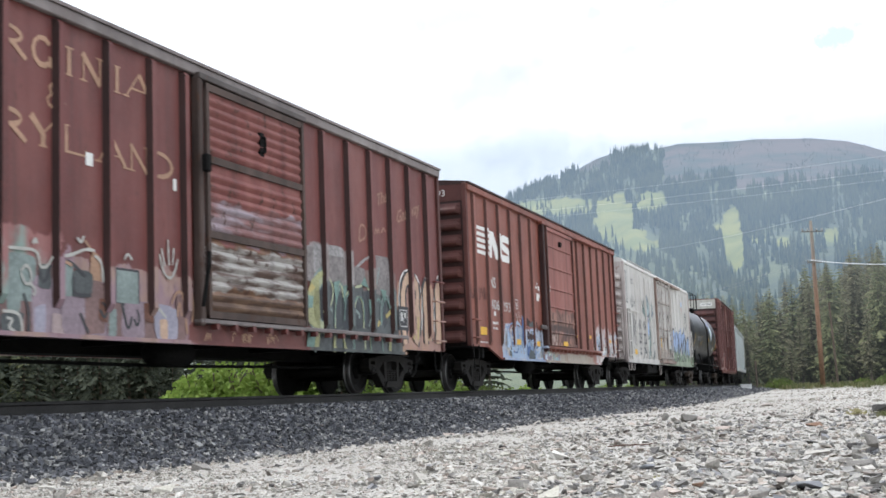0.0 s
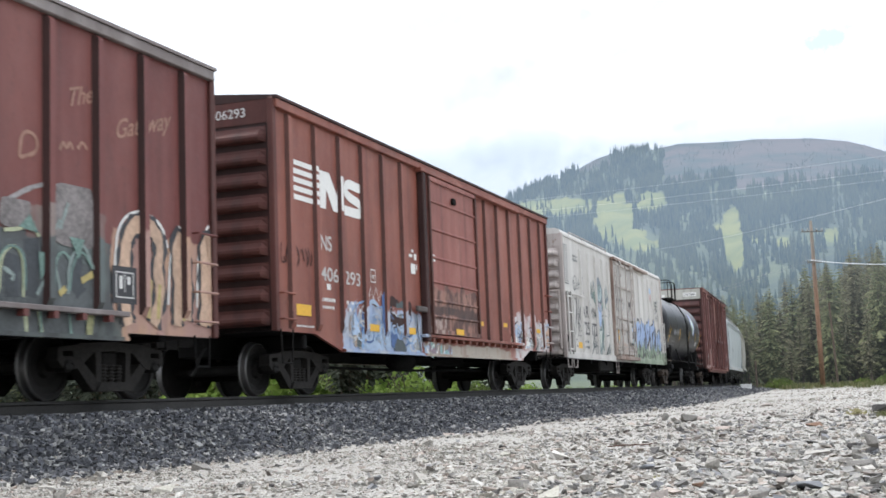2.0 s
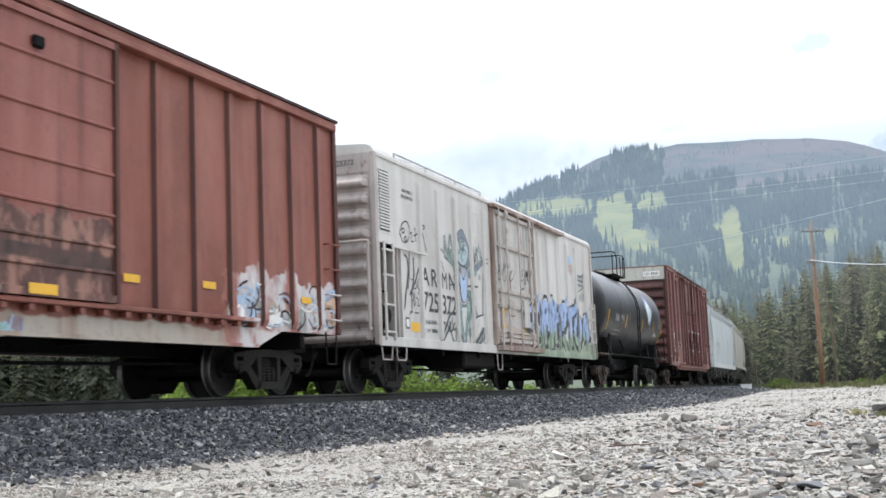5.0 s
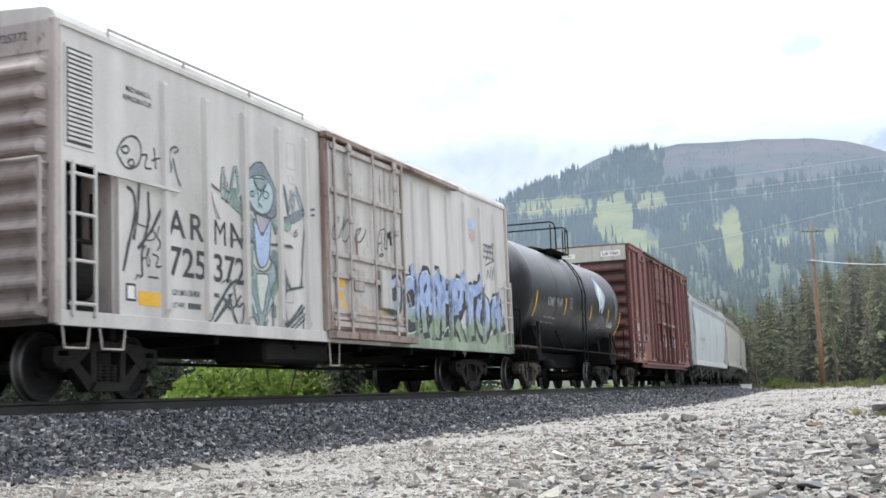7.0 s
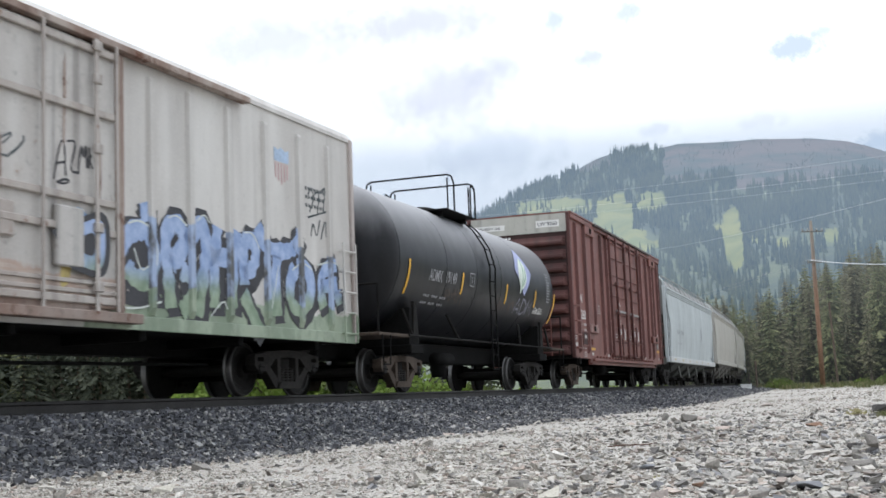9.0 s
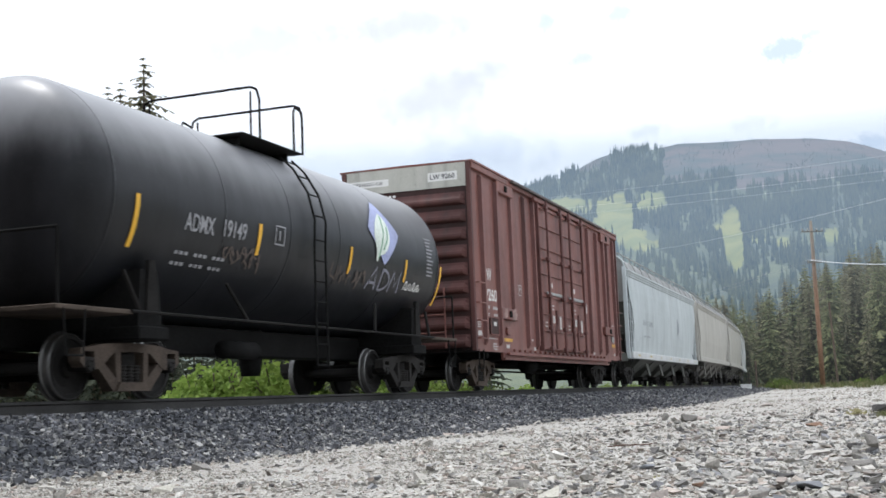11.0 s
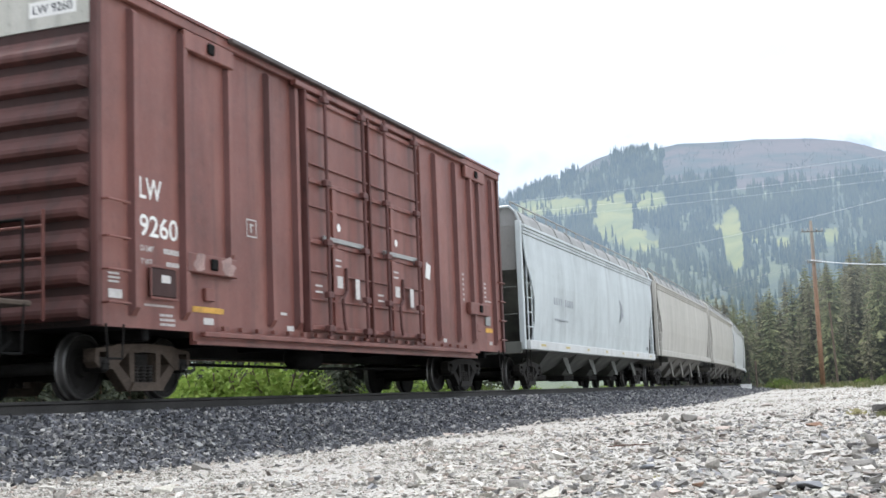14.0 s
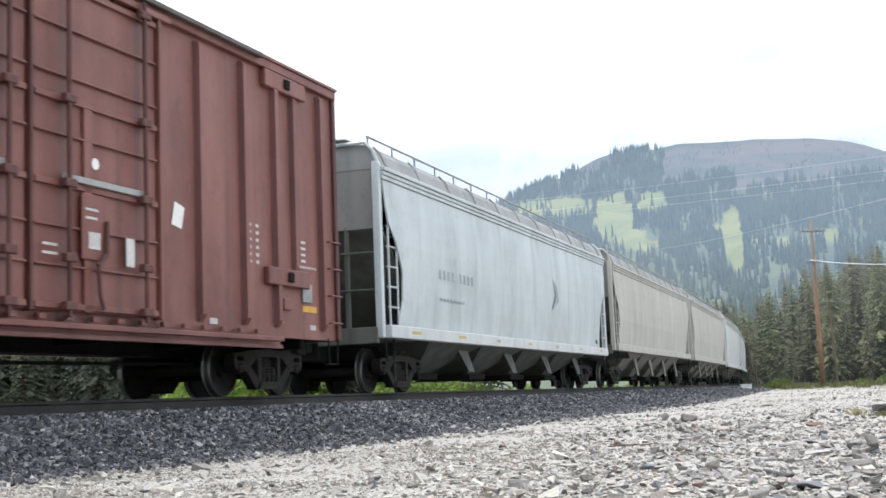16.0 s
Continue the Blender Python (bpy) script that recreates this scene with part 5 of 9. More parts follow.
        part("door_rod", one_box(x, x + w, -0.145, -0.112, 1.0, 4.30, 0.01), P_DOORBAR, d)
    for x in (-0.92, 1.08):
        for z in (1.3, 2.0, 2.95, 3.8, 4.2):
            shared("rod_clamp", lambda: one_box(-0.07, 0.07, -0.06, 0.0, -0.06, 0.06, 0.01), P_DOORBAR, "rod_clamp", d).matrix_basis = pose(x, -0.12, z)
    part("lock_box", one_box(0.35, 0.85, -0.13, -0.052, 1.5, 2.2, 0.02), P_CREAMDOOR, d)
    part("lock_box", one_box(-0.70, -0.3, -0.10, -0.052, 1.75, 2.15, 0.02), P_DOORBAR, d)
    part("door_track", one_box(X(25.7), X(32.2), -half - 0.18, -half - 0.03, 4.28, 4.37, 0.01), P_RUSTBAR, car)
    part("door_sill", one_box(X(25.8), X(29.4), -half - 0.22, -half - 0.05, 0.90, 1.02, 0.01), P_RUSTBAR, car)
    for x in (25.75, 29.1):
        part("door_post", one_box(X(x), X(x) + 0.10, -half - 0.09, -half - 0.002, 1.03, 4.27, 0.01), P_RUSTBAR, car)
    yy = -half - 0.005
    o = lettering("ARMN 725372", 0.105, 0, 0, 0, M_DGREY, car, 1.0)
    o.matrix_basis = pose(x0 - 0.017, -0.28, 4.20, 0, 0, -90)
    lettering("A", 0.37, X(21.20), 2.12, yy, M_INK, car, 1.2)
    lettering("R", 0.37, X(21.70), 2.12, yy, M_INK, car, 1.2)
    lettering("M", 0.37, X(22.33), 2.12, yy, M_INK, car, 0.92, bold=0.0)
    lettering("N", 0.37, X(22.76), 2.12, yy, M_INK, car, 1.15)
    lettering("725", 0.40, X(21.20), 1.60, yy, M_INK, car, 1.14)
    lettering("372", 0.40, X(22.30), 1.60, yy, M_INK, car, 1.10)
    patches([(X(20.52), X(21.0), 1.16, 1.34)], yy, M_YELLOW, car, "reflector", "yellow reflector strip")
    patches([(X(20.25), X(20.46), 1.2, 1.42)], yy, M_INK, car)
    patches([(X(20.28), X(20.43), 1.23, 1.39)], yy - 0.003, M_WHITE, car)
    lettering("LD LMT", 0.075, X(21.28), 1.34, yy, M_DGREY, car, 0.95)
    lettering("130400", 0.085, X(21.62), 1.34, yy, M_DGREY, car, 0.95)
    lettering("LT WT", 0.075, X(21.28), 1.17, yy, M_DGREY, car, 0.95)
    tiny = [(X(21.66 + 0.065 * i), X(21.715 + 0.065 * i), 1.17, 1.25) for i in range(5)] + [(X(22.32 + 0.05 * i), X(22.36 + 0.05 * i), 1.37, 1.43) for i in range(3)]
    tiny += [(X(21.42 + 0.06 * i), X(21.465 + 0.06 * i), 0.96 - 0.08 * j, 1.00 - 0.08 * j) for i in range(6) for j in range(2) if i > j]
    lettering("MECHANICAL", 0.068, X(20.28), 3.86, yy, M_DGREY, car, 0.95)
    lettering("REFRIGERATOR", 0.068, X(20.22), 3.74, yy, M_DGREY, car, 0.95)
    tiny += [(X(34.2 + 0.1 * i), X(34.26 + 0.1 * i), 3.3 - 0.14 * j, 3.36 - 0.14 * j) for i in range(7) for j in range(3)]
    patches(tiny, yy, M_DGREY, car)
    for u, z, w, h in ((24.58, 3.56, 0.30, 0.42), (24.62, 3.32, 0.16, 0.14), (24.36, 1.42, 0.34, 0.22)):
        patches(frames_of(X(u), z, w, h, 0.012), yy, M_GREY, car, "access_panel_outline")
    # shield emblem as plain shapes
    bm = bmesh.new()
    fill(bm, [(X(33.18), 3.62), (X(33.18), 3.84), (X(33.30), 3.80), (X(33.42), 3.85), (X(33.54), 3.80), (X(33.66), 3.84), (X(33.66), 3.62)], yy)
    part("shield_band", bm, M_PALEBLUE, car)
    M_RB = plain("faded_shield_red", (0.50, 0.33, 0.32), 0.6)
    patches([(X(33.20 + 0.095 * i), X(33.245 + 0.095 * i), 3.26 + 0.05 * abs(i - 2), 3.60) for i in range(5)], yy, M_RB, car, "shield_stripe")
    # sprayed writing and the blue figure of curved strokes
    M_SAGE = plain("sage_grey_spray_paint", (0.27, 0.335, 0.33), 0.6, 0.0, 0.35, 5)
    XL = lambda lines: [[(X(a), b) for a, b in ln] for ln in lines]
    # large sprayed letters that fade from pale blue down to sage green, with black shadows and pale edges
    M_FADE, n, l, b = nodes_of("blue_to_green_spray_paint")
    v = n.new("ShaderNodeTexCoord").outputs["Object"]
    sep = n.new("ShaderNodeSeparateXYZ")
    l.new(v, sep.inputs[0])
    k = ramp(n, l, calc(n, l, "ADD", sep.outputs[2], calc(n, l, "MULTIPLY", noise_node(n, l, v, 2.5, 4), 0.5)), 1.62, 2.02)
    patch = ramp(n, l, noise_node(n, l, v, 5.0, 5), 0.3, 0.7)
    l.new(blend(n, l, k, blend(n, l, patch, (0.17, 0.24, 0.16), (0.29, 0.36, 0.26)), blend(n, l, patch, (0.20, 0.29, 0.50), (0.37, 0.46, 0.65))), b.inputs["Base Color"])
    b.inputs["Roughness"].default_value = 0.6
    M_PALEHI = plain("chalky_pale_edge_paint", (0.58, 0.62, 0.58), 0.6, 0.0, 0.15, 5)
    letters = ([[(27.93, 1.82), (28.05, 1.75), (28.42, 1.76), (28.90, 1.73)], [(28.76, 1.42), (28.80, 1.80), (29.07, 2.02)], [(29.07, 1.41), (29.13, 1.83), (29.54, 2.16), (29.88, 2.05), (29.98, 1.75), (29.80, 1.49), (29.48, 1.48), (29.32, 1.64)], [(29.74, 2.49), (29.81, 2.25)], [(30.30, 1.16), (30.23, 1.72), (30.16, 2.12), (30.40, 2.34), (30.64, 2.20), (30.58, 1.94), (30.31, 1.74)], [(30.55, 1.68), (30.93, 1.55), (30.79, 1.29), (30.54, 1.12)], [(30.67, 2.05), (31.10, 2.44), (31.20, 2.04), (31.07, 1.56), (30.95, 1.08)], [(31.48, 2.37), (31.37, 1.82), (31.38, 1.22)], [(31.29, 1.93), (31.89, 1.96)]],
               [[(32.03, 2.37), (31.92, 1.94), (31.84, 1.25)], [(32.20, 1.60), (32.15, 2.13), (32.36, 2.35), (32.58, 2.17), (32.47, 1.86), (32.17, 1.75)], [(32.16, 1.47), (32.44, 1.16), (32.63, 0.91)], [(32.60, 2.52), (32.82, 2.23), (33.39, 2.18), (33.80, 2.31)], [(33.20, 2.13), (33.11, 1.71), (33.16, 1.19)], [(33.97, 2.57), (33.80, 2.25)], [(33.82, 2.03), (34.25, 1.99), (34.34, 1.61), (34.01, 1.27), (33.60, 1.39), (33.58, 1.74), (33.78, 1.99)], [(35.25, 2.15), (34.73, 2.03), (34.63, 1.68), (34.74, 1.40)], [(34.63, 1.74), (35.27, 1.82)], [(35.26, 1.72), (35.33, 1.48)]])
    for lines in letters:
        shade = [[(u + 0.10, z - 0.11) for u, z in ln] for ln in lines]
        ink(car, XL(shade), yy - 0.001, M_INK, 0.34, "letter_shadow")
        piece(car, XL(lines), yy - 0.005, [M_FADE], M_INK, 0.26, 0.07)
    ink(car, XL([[(28.63, 1.51), (28.72, 1.86), (29.02, 2.08)], [(29.36, 2.17), (29.60, 2.25), (29.93, 2.15), (30.03, 1.77), (29.87, 1.47)], [(29.49, 1.87), (29.63, 1.58), (29.80, 1.67)], [(30.25, 2.35), (30.46, 2.42), (30.70, 2.29)], [(30.95, 2.39), (31.13, 2.52), (31.27, 2.40)], [(31.26, 1.10), (31.61, 1.36), (31.71, 1.22)], [(29.06, 1.13), (29.52, 1.10), (30.08, 1.23)], [(32.19, 2.37), (32.46, 2.40), (32.65, 2.18)], [(32.95, 1.18), (33.23, 1.98)], [(34.53, 2.09), (35.16, 2.22), (35.46, 2.07)], [(33.67, 1.94), (34.02, 2.10), (34.37, 2.00)]]), yy - 0.012, M_PALEHI, 0.024, "graffiti_highlight")
    splash(car, [(X(29.5), X(29.85), 1.60, 1.92, M_INK), (X(33.85), X(34.15), 1.52, 1.85, M_INK), (X(28.2), X(28.9), 1.28, 1.62, M_INK), (X(29.3), X(30.1), 1.12, 1.36, M_INK), (X(30.5), X(30.75), 1.35, 1.62, M_INK)], yy - 0.0035, rough=0.1)
    splash(car, [(X(28.2), X(28.5), 1.95, 2.2, M_BLUE), (X(28.55), X(28.8), 2.0, 2.16, M_OCHRE), (X(27.95), X(28.15), 1.3, 1.75, M_OCHRE)], -half - 0.103, rough=0.12)

    def scrawl(a, b, c, d_, n, w, y):
        for i in range(n):
            u = a + (b - a) * i / n
            pts = [(X(u) + (b - a) / n * 0.8 * math.sin(k * 1.1 + i), c + (d_ - c) * (0.5 + 0.5 * math.sin(k * 0.9 + i * 1.7))) for k in range(7)]
            bm = bmesh.new()
            ribbon(bm, curved(pts), w, y)
            part("graffiti_stroke", bm, M_DGREY, car)
    ink(car, XL([[(20.09, 3.04), (20.22, 3.24), (20.49, 3.32), (20.63, 3.18), (20.55, 2.92), (20.26, 2.84), (20.08, 3.03)], [(20.17, 3.10), (20.29, 3.16), (20.36, 3.09), (20.24, 3.03), (20.17, 3.09)], [(20.31, 2.95), (20.41, 3.01), (20.46, 2.93), (20.36, 2.89), (20.31, 2.95)], [(20.61, 3.08), (20.76, 3.13), (20.65, 2.92), (20.83, 2.94)], [(20.89, 3.23), (20.93, 2.95)], [(20.83, 3.05), (21.04, 3.12)], [(21.07, 3.26), (21.15, 3.18), (21.04, 2.97), (21.25, 2.91), (21.30, 3.09)], [(21.30, 3.01), (21.23, 3.23), (21.36, 3.34), (21.50, 3.31), (21.36, 3.24)], [(21.33, 3.17), (21.41, 2.95), (21.52, 2.81)]]), yy, M_DGREY, 0.030)
    ink(car, XL([[(20.28, 2.63), (20.45, 2.58), (20.47, 2.30), (20.32, 1.92), (20.20, 1.56)], [(20.55, 2.71), (20.52, 2.30), (20.42, 1.97)], [(20.75, 2.63), (20.77, 2.26), (20.59, 1.88), (20.60, 1.52)], [(21.24, 2.66), (21.05, 2.45), (20.81, 2.12), (20.51, 1.87)]]), yy, M_INK, 0.050)
    ink(car, XL([[(21.00, 2.22), (20.92, 2.06), (21.04, 2.00), (20.94, 1.88)], [(21.10, 2.08), (21.25, 2.06), (21.17, 1.94)], [(20.83, 1.83), (20.99, 1.81), (20.88, 1.65), (21.09, 1.71)], [(20.73, 1.53), (20.96, 1.53)]]), yy, M_DGREY, 0.026)
    ink(car, XL([[(34.30, 3.23), (34.40, 3.38), (34.52, 3.21), (34.34, 2.95)], [(34.52, 3.26), (34.71, 3.38), (34.62, 2.94)], [(34.77, 3.34), (34.94, 3.46), (34.84, 3.06)], [(34.27, 2.85), (34.96, 3.03)], [(34.36, 2.54), (34.45, 2.83), (34.56, 2.51), (34.70, 2.86)], [(34.72, 2.53), (34.91, 2.93), (34.93, 2.60)]]), yy, M_DGREY, 0.034)
    # tall blue-green shape: hooded oval, wedge body, banded limbs, all as plain forms
    M_DARKTEAL = plain("dark_teal_spray_paint", (0.060, 0.085, 0.088), 0.6, 0.0, 0.4, 6)
    M_HOOD = plain("grey_slate_spray_paint", (0.19, 0.22, 0.25), 0.6, 0.0, 0.45, 6)
    M_FACE = plain("pale_teal_spray_paint", (0.38, 0.47, 0.48), 0.6, 0.0, 0.35, 6)
    M_BODY = plain("pale_blue_fade_spray_paint", (0.36, 0.46, 0.64), 0.6, 0.0, 0.3, 5)
    M_LILACGREY = plain("lilac_grey_spray_paint", (0.34, 0.31, 0.34), 0.6, 0.0, 0.3, 6)
    M_PALEPANEL = plain("chalky_sage_spray_paint", (0.46, 0.49, 0.45), 0.6, 0.0, 0.25, 6)
    forms = (([(23.23, 3.24), (23.69, 3.57), (23.98, 3.37), (24.28, 3.03), (24.19, 2.72), (23.89, 2.66), (23.30, 2.74)], M_HOOD, 0.000),
             ([(23.28, 3.16), (23.53, 3.29), (23.84, 3.31), (24.10, 3.15), (24.08, 2.91), (23.89, 2.72), (23.58, 2.71), (23.33, 2.85)], M_FACE, 0.002),
             ([(23.46, 3.23), (23.92, 3.28), (23.70, 3.01)], M_SAGE, 0.004),
             ([(23.53, 2.70), (24.02, 2.72), (23.91, 2.53), (23.70, 2.39), (23.58, 2.52)], M_LILACGREY, 0.000),
             ([(23.46, 2.63), (23.60, 2.51), (23.70, 2.34), (23.87, 2.55), (24.04, 2.71), (23.97, 2.41), (23.93, 2.11), (23.83, 1.94), (23.66, 1.88), (23.54, 1.99), (23.50, 2.31)], M_BODY, 0.002),
             ([(23.34, 1.98), (23.58, 1.83), (23.89, 1.86), (24.04, 2.06), (24.18, 1.79), (23.90, 1.43), (23.73, 1.09), (23.64, 0.84), (23.57, 1.08), (23.44, 1.39), (23.24, 1.66)], M_SAGE, 0.000),
             ([(23.52, 1.79), (23.95, 1.83), (23.79, 1.49), (23.66, 1.12), (23.54, 1.46)], M_PALEPANEL, 0.002),
             ([(23.28, 1.60), (23.45, 1.39), (23.56, 1.13), (23.32, 1.29)], M_FACE, 0.004),
             ([(24.10, 1.68), (24.01, 1.37), (23.72, 1.11), (23.89, 1.43)], M_FACE, 0.004))
    for pts, m, lift in forms:
        bm = bmesh.new()
        fill(bm, curved([(X(a), b) for a, b in pts]), yy - 0.006 - lift)
        f = part("graffiti_patch", bm, m, car)
        ribs = bmesh.new()
        ribbon(ribs, curved([(X(a), b) for a, b in pts + pts[:1]]), 0.024, yy - 0.0068 - lift)
        part("outline", ribs, M_DARKTEAL, f)
    limbs = [[(22.58, 2.88), (22.95, 2.78), (23.18, 2.67), (23.38, 2.49), (23.48, 2.29)], [(24.10, 2.52), (24.55, 2.70), (25.05, 2.89)], [(23.46, 2.30), (23.26, 2.05), (23.24, 1.70)], [(23.99, 2.14), (24.30, 1.90), (24.49, 1.61)]]
    piece(car, XL(limbs), yy - 0.003, [M_SAGE, M_HOOD], M_DARKTEAL, 0.13, 0.018)
    piece(car, XL([[(22.57, 2.86), (22.62, 3.35), (22.72, 2.94)], [(22.81, 2.88), (22.97, 3.42), (23.07, 2.99)], [(24.37, 2.78), (24.45, 3.41), (24.59, 2.80)], [(24.63, 2.88), (24.72, 3.23)], [(24.76, 2.84), (24.80, 3.30), (25.10, 2.88)], [(23.09, 2.90), (23.20, 2.79)]]), yy - 0.001, [M_PALEPANEL, M_FACE, M_HOOD], M_DARKTEAL, 0.035, 0.018)
    ink(car, XL([[(25.03, 2.93), (25.51, 3.02)], [(25.05, 2.86), (25.50, 2.92)], [(23.99, 2.28), (24.66, 2.32)], [(23.48, 2.27), (23.09, 2.27), (22.77, 2.21)], [(24.39, 2.09), (24.45, 1.61), (24.35, 1.19), (24.42, 1.02), (24.98, 1.41)], [(24.42, 1.02), (25.00, 1.31)], [(24.22, 1.25), (24.27, 1.52), (24.54, 1.63), (25.03, 1.70)], [(23.11, 1.68), (23.22, 1.50), (23.28, 0.94)], [(22.56, 1.40), (22.77, 1.17), (23.05, 1.44)]]), yy - 0.010, M_DARKTEAL, 0.036)
    ink(car, XL([[(23.36, 2.98), (23.44, 3.04), (23.52, 3.00), (23.44, 2.93), (23.36, 2.97)], [(23.75, 3.02), (23.84, 3.09), (23.96, 3.05), (23.85, 2.95), (23.75, 3.00)], [(23.48, 3.20), (23.60, 3.02), (23.64, 2.83)], [(23.94, 3.27), (23.79, 3.09), (23.60, 2.91)], [(23.60, 2.79), (23.66, 2.88), (23.74, 2.80)], [(24.78, 2.57), (24.88, 2.54), (24.80, 2.48), (24.73, 2.52), (24.85, 2.61)]]), yy - 0.0125, M_DARKTEAL, 0.020)
    # the first sprayed wing runs over the edge of the door
    wing = [(X(27.72), 1.88), (X(28.07), 2.03), (X(28.76), 2.29), (X(28.81), 1.69), (X(28.66), 1.37), (X(28.07), 1.48)]
    cx, cz = sum(p[0] for p in wing) / 6, sum(p[1] for p in wing) / 6
    for lift, k, m in ((0.0, 1.0, M_INK), (0.003, 0.78, M_FADE), (0.006, 0.34, M_INK)):
        bm = bmesh.new()
        fill(bm, curved([(cx + (a - cx) * k, cz + (b_ - cz) * k) for a, b_ in wing]), -half - 0.170 - lift)
        part("graffiti_patch", bm, m, car)
    # loose curls beside the number, thin claw lines and rough green scales
    M_SCALE = plain("mottled_green_spray_paint", (0.17, 0.25, 0.21), 0.6, 0.0, 0.6, 14)
    splash(car, [(X(22.80), X(23.06), 2.75, 2.99, M_SCALE), (X(23.08), X(23.29), 2.55, 2.79, M_SCALE), (X(23.27), X(23.45), 2.46, 2.65, M_SCALE), (X(23.24), X(23.45), 1.80, 2.13, M_SCALE), (X(23.33), X(23.52), 1.50, 1.72, M_SCALE), (X(24.13), X(24.38), 1.65, 2.07, M_SCALE), (X(23.95), X(24.14), 1.49, 1.72, M_SCALE), (X(24.11), X(24.59), 2.52, 2.70, M_SCALE), (X(24.09), X(24.26), 2.02, 2.22, M_SCALE), (X(23.32), X(23.44), 1.14, 1.35, M_SCALE), (X(23.97), X(24.11), 1.16, 1.34, M_SCALE)], yy - 0.0098, rough=0.25)
    ink(car, XL([[(20.52, 2.19), (20.67, 2.16), (20.78, 2.21), (20.72, 2.13), (20.64, 2.05), (20.80, 2.09), (20.87, 2.16), (20.91, 2.04), (20.75, 1.99), (20.65, 2.02)], [(20.69, 1.93), (20.58, 1.84), (20.60, 1.73), (20.73, 1.81), (20.78, 1.91), (20.69, 1.87), (20.71, 1.64), (20.78, 1.70), (20.75, 1.79)], [(20.45, 1.47), (20.51, 1.56), (20.55, 1.49), (20.61, 1.60)], [(20.77, 2.41), (20.80, 2.32), (20.76, 2.24)]]), yy - 0.001, M_DGREY, 0.022)
    ink(car, XL([[(22.72, 1.55), (22.36, 1.24), (22.00, 0.86)], [(22.81, 1.46), (22.47, 1.15), (22.14, 0.88)], [(22.86, 1.58), (22.89, 1.38), (22.97, 1.24), (23.13, 1.37), (23.12, 1.13), (22.99, 0.96)], [(22.52, 1.58), (22.71, 1.67), (22.82, 1.59)], [(24.38, 1.48), (24.46, 1.01), (25.05, 1.38)], [(24.54, 1.00), (25.08, 1.28)], [(24.61, 0.98), (25.06, 1.19)], [(24.36, 2.02), (24.50, 1.78), (24.61, 1.64)], [(24.13, 2.30), (24.43, 2.30), (24.70, 2.30)], [(23.07, 2.25), (23.29, 2.24), (23.46, 2.25)], [(24.84, 3.32), (25.04, 3.05), (25.16, 2.80), (25.07, 2.41), (24.96, 1.68)], [(23.75, 1.09), (23.68, 0.88)], [(23.44, 1.15), (23.56, 0.95), (23.68, 0.87), (23.84, 1.13)], [(22.14, 3.10), (22.27, 2.96), (22.49, 2.89)], [(22.25, 2.91), (22.33, 2.68), (22.49, 2.48)], [(23.95, 1.60), (24.04, 1.32), (23.98, 0.90)], [(25.03, 1.23), (24.96, 0.88)]]), yy - 0.0115, M_DARKTEAL, 0.030)
    # the far foot, on the other side of the number
    ink(car, XL([[(22.03, 0.86), (22.40, 1.22), (22.72, 1.56), (22.95, 1.66)], [(22.12, 0.86), (22.55, 1.20), (22.80, 1.36)], [(22.72, 1.44), (22.86, 1.10), (23.08, 0.92)]]), yy - 0.003, M_DARKTEAL, 0.05)
    # short bands across the limbs
    for line in limbs:
        for (ax, az), (bx, bz) in zip(line, line[1:]):
            for k in (0.2, 0.4, 0.6, 0.8):
                px, pz, dx, dz = ax + (bx - ax) * k, az + (bz - az) * k, bx - ax, bz - az
                q = 0.06 / math.hypot(dx, dz)
                bm = bmesh.new()
                ribbon(bm, [(X(px - dz * q), pz + dx * q), (X(px + dz * q), pz - dx * q)], 0.020, yy - 0.0085)
                part("graffiti_stroke", bm, M_DARKTEAL, car)
    scrawl(26.1, 26.7, 2.55, 3.0, 3, 0.025, -half - 0.104)
    scrawl(27.0, 27.4, 2.6, 2.9, 2, 0.025, -half - 0.104)
    ink(car, XL([[(27.84, 2.49), (27.95, 2.95), (28.03, 2.97), (28.05, 2.55)], [(27.90, 2.68), (28.03, 2.72)], [(28.07, 2.97), (28.26, 3.01), (28.11, 2.62), (28.30, 2.63)], [(28.28, 2.65), (28.34, 3.03), (28.38, 2.77), (28.43, 3.04), (28.44, 2.71)], [(28.49, 2.97), (28.47, 2.71)], [(28.53, 2.89), (28.48, 2.81), (28.55, 2.72)], [(27.89, 2.46), (28.06, 2.53), (28.13, 2.50), (27.97, 2.45), (27.91, 2.48)]]), -half - 0.104, M_INK, 0.030)
    patches([(X(26.12), X(26.4), 1.78, 1.92), (X(26.12), X(26.34), 1.56, 1.72), (X(26.3), X(26.44), 1.44, 1.54)], -half - 0.104, M_YELLOW, car, "yellow_marking", "worn yellow marks low on the door")
    splash(car, [(X(26.0), X(26.5), 1.05, 1.3, P_DOORBAR), (X(27.2), X(28.0), 1.04, 1.16, P_RUSTBAR), (X(26.6), X(27.0), 1.2, 1.6, P_DOORBAR), (X(26.02), X(26.10), 2.6, 4.1, P_RUSTBAR), (X(26.02), X(26.12), 1.3, 2.3, P_RUSTBAR), (X(26.9), X(26.98), 2.3, 2.9, P_RUSTBAR), (X(28.62), X(28.70), 2.3, 3.3, P_RUSTBAR), (X(26.3), X(28.9), 1.02, 1.10, P_RUSTBAR), (X(26.6), X(26.68), 3.1, 3.9, P_DOORBAR), (X(28.0), X(28.06), 3.0, 4.0, P_RUSTBAR)], -half - 0.1035, "rust_stain")
    frame_under(car, L)
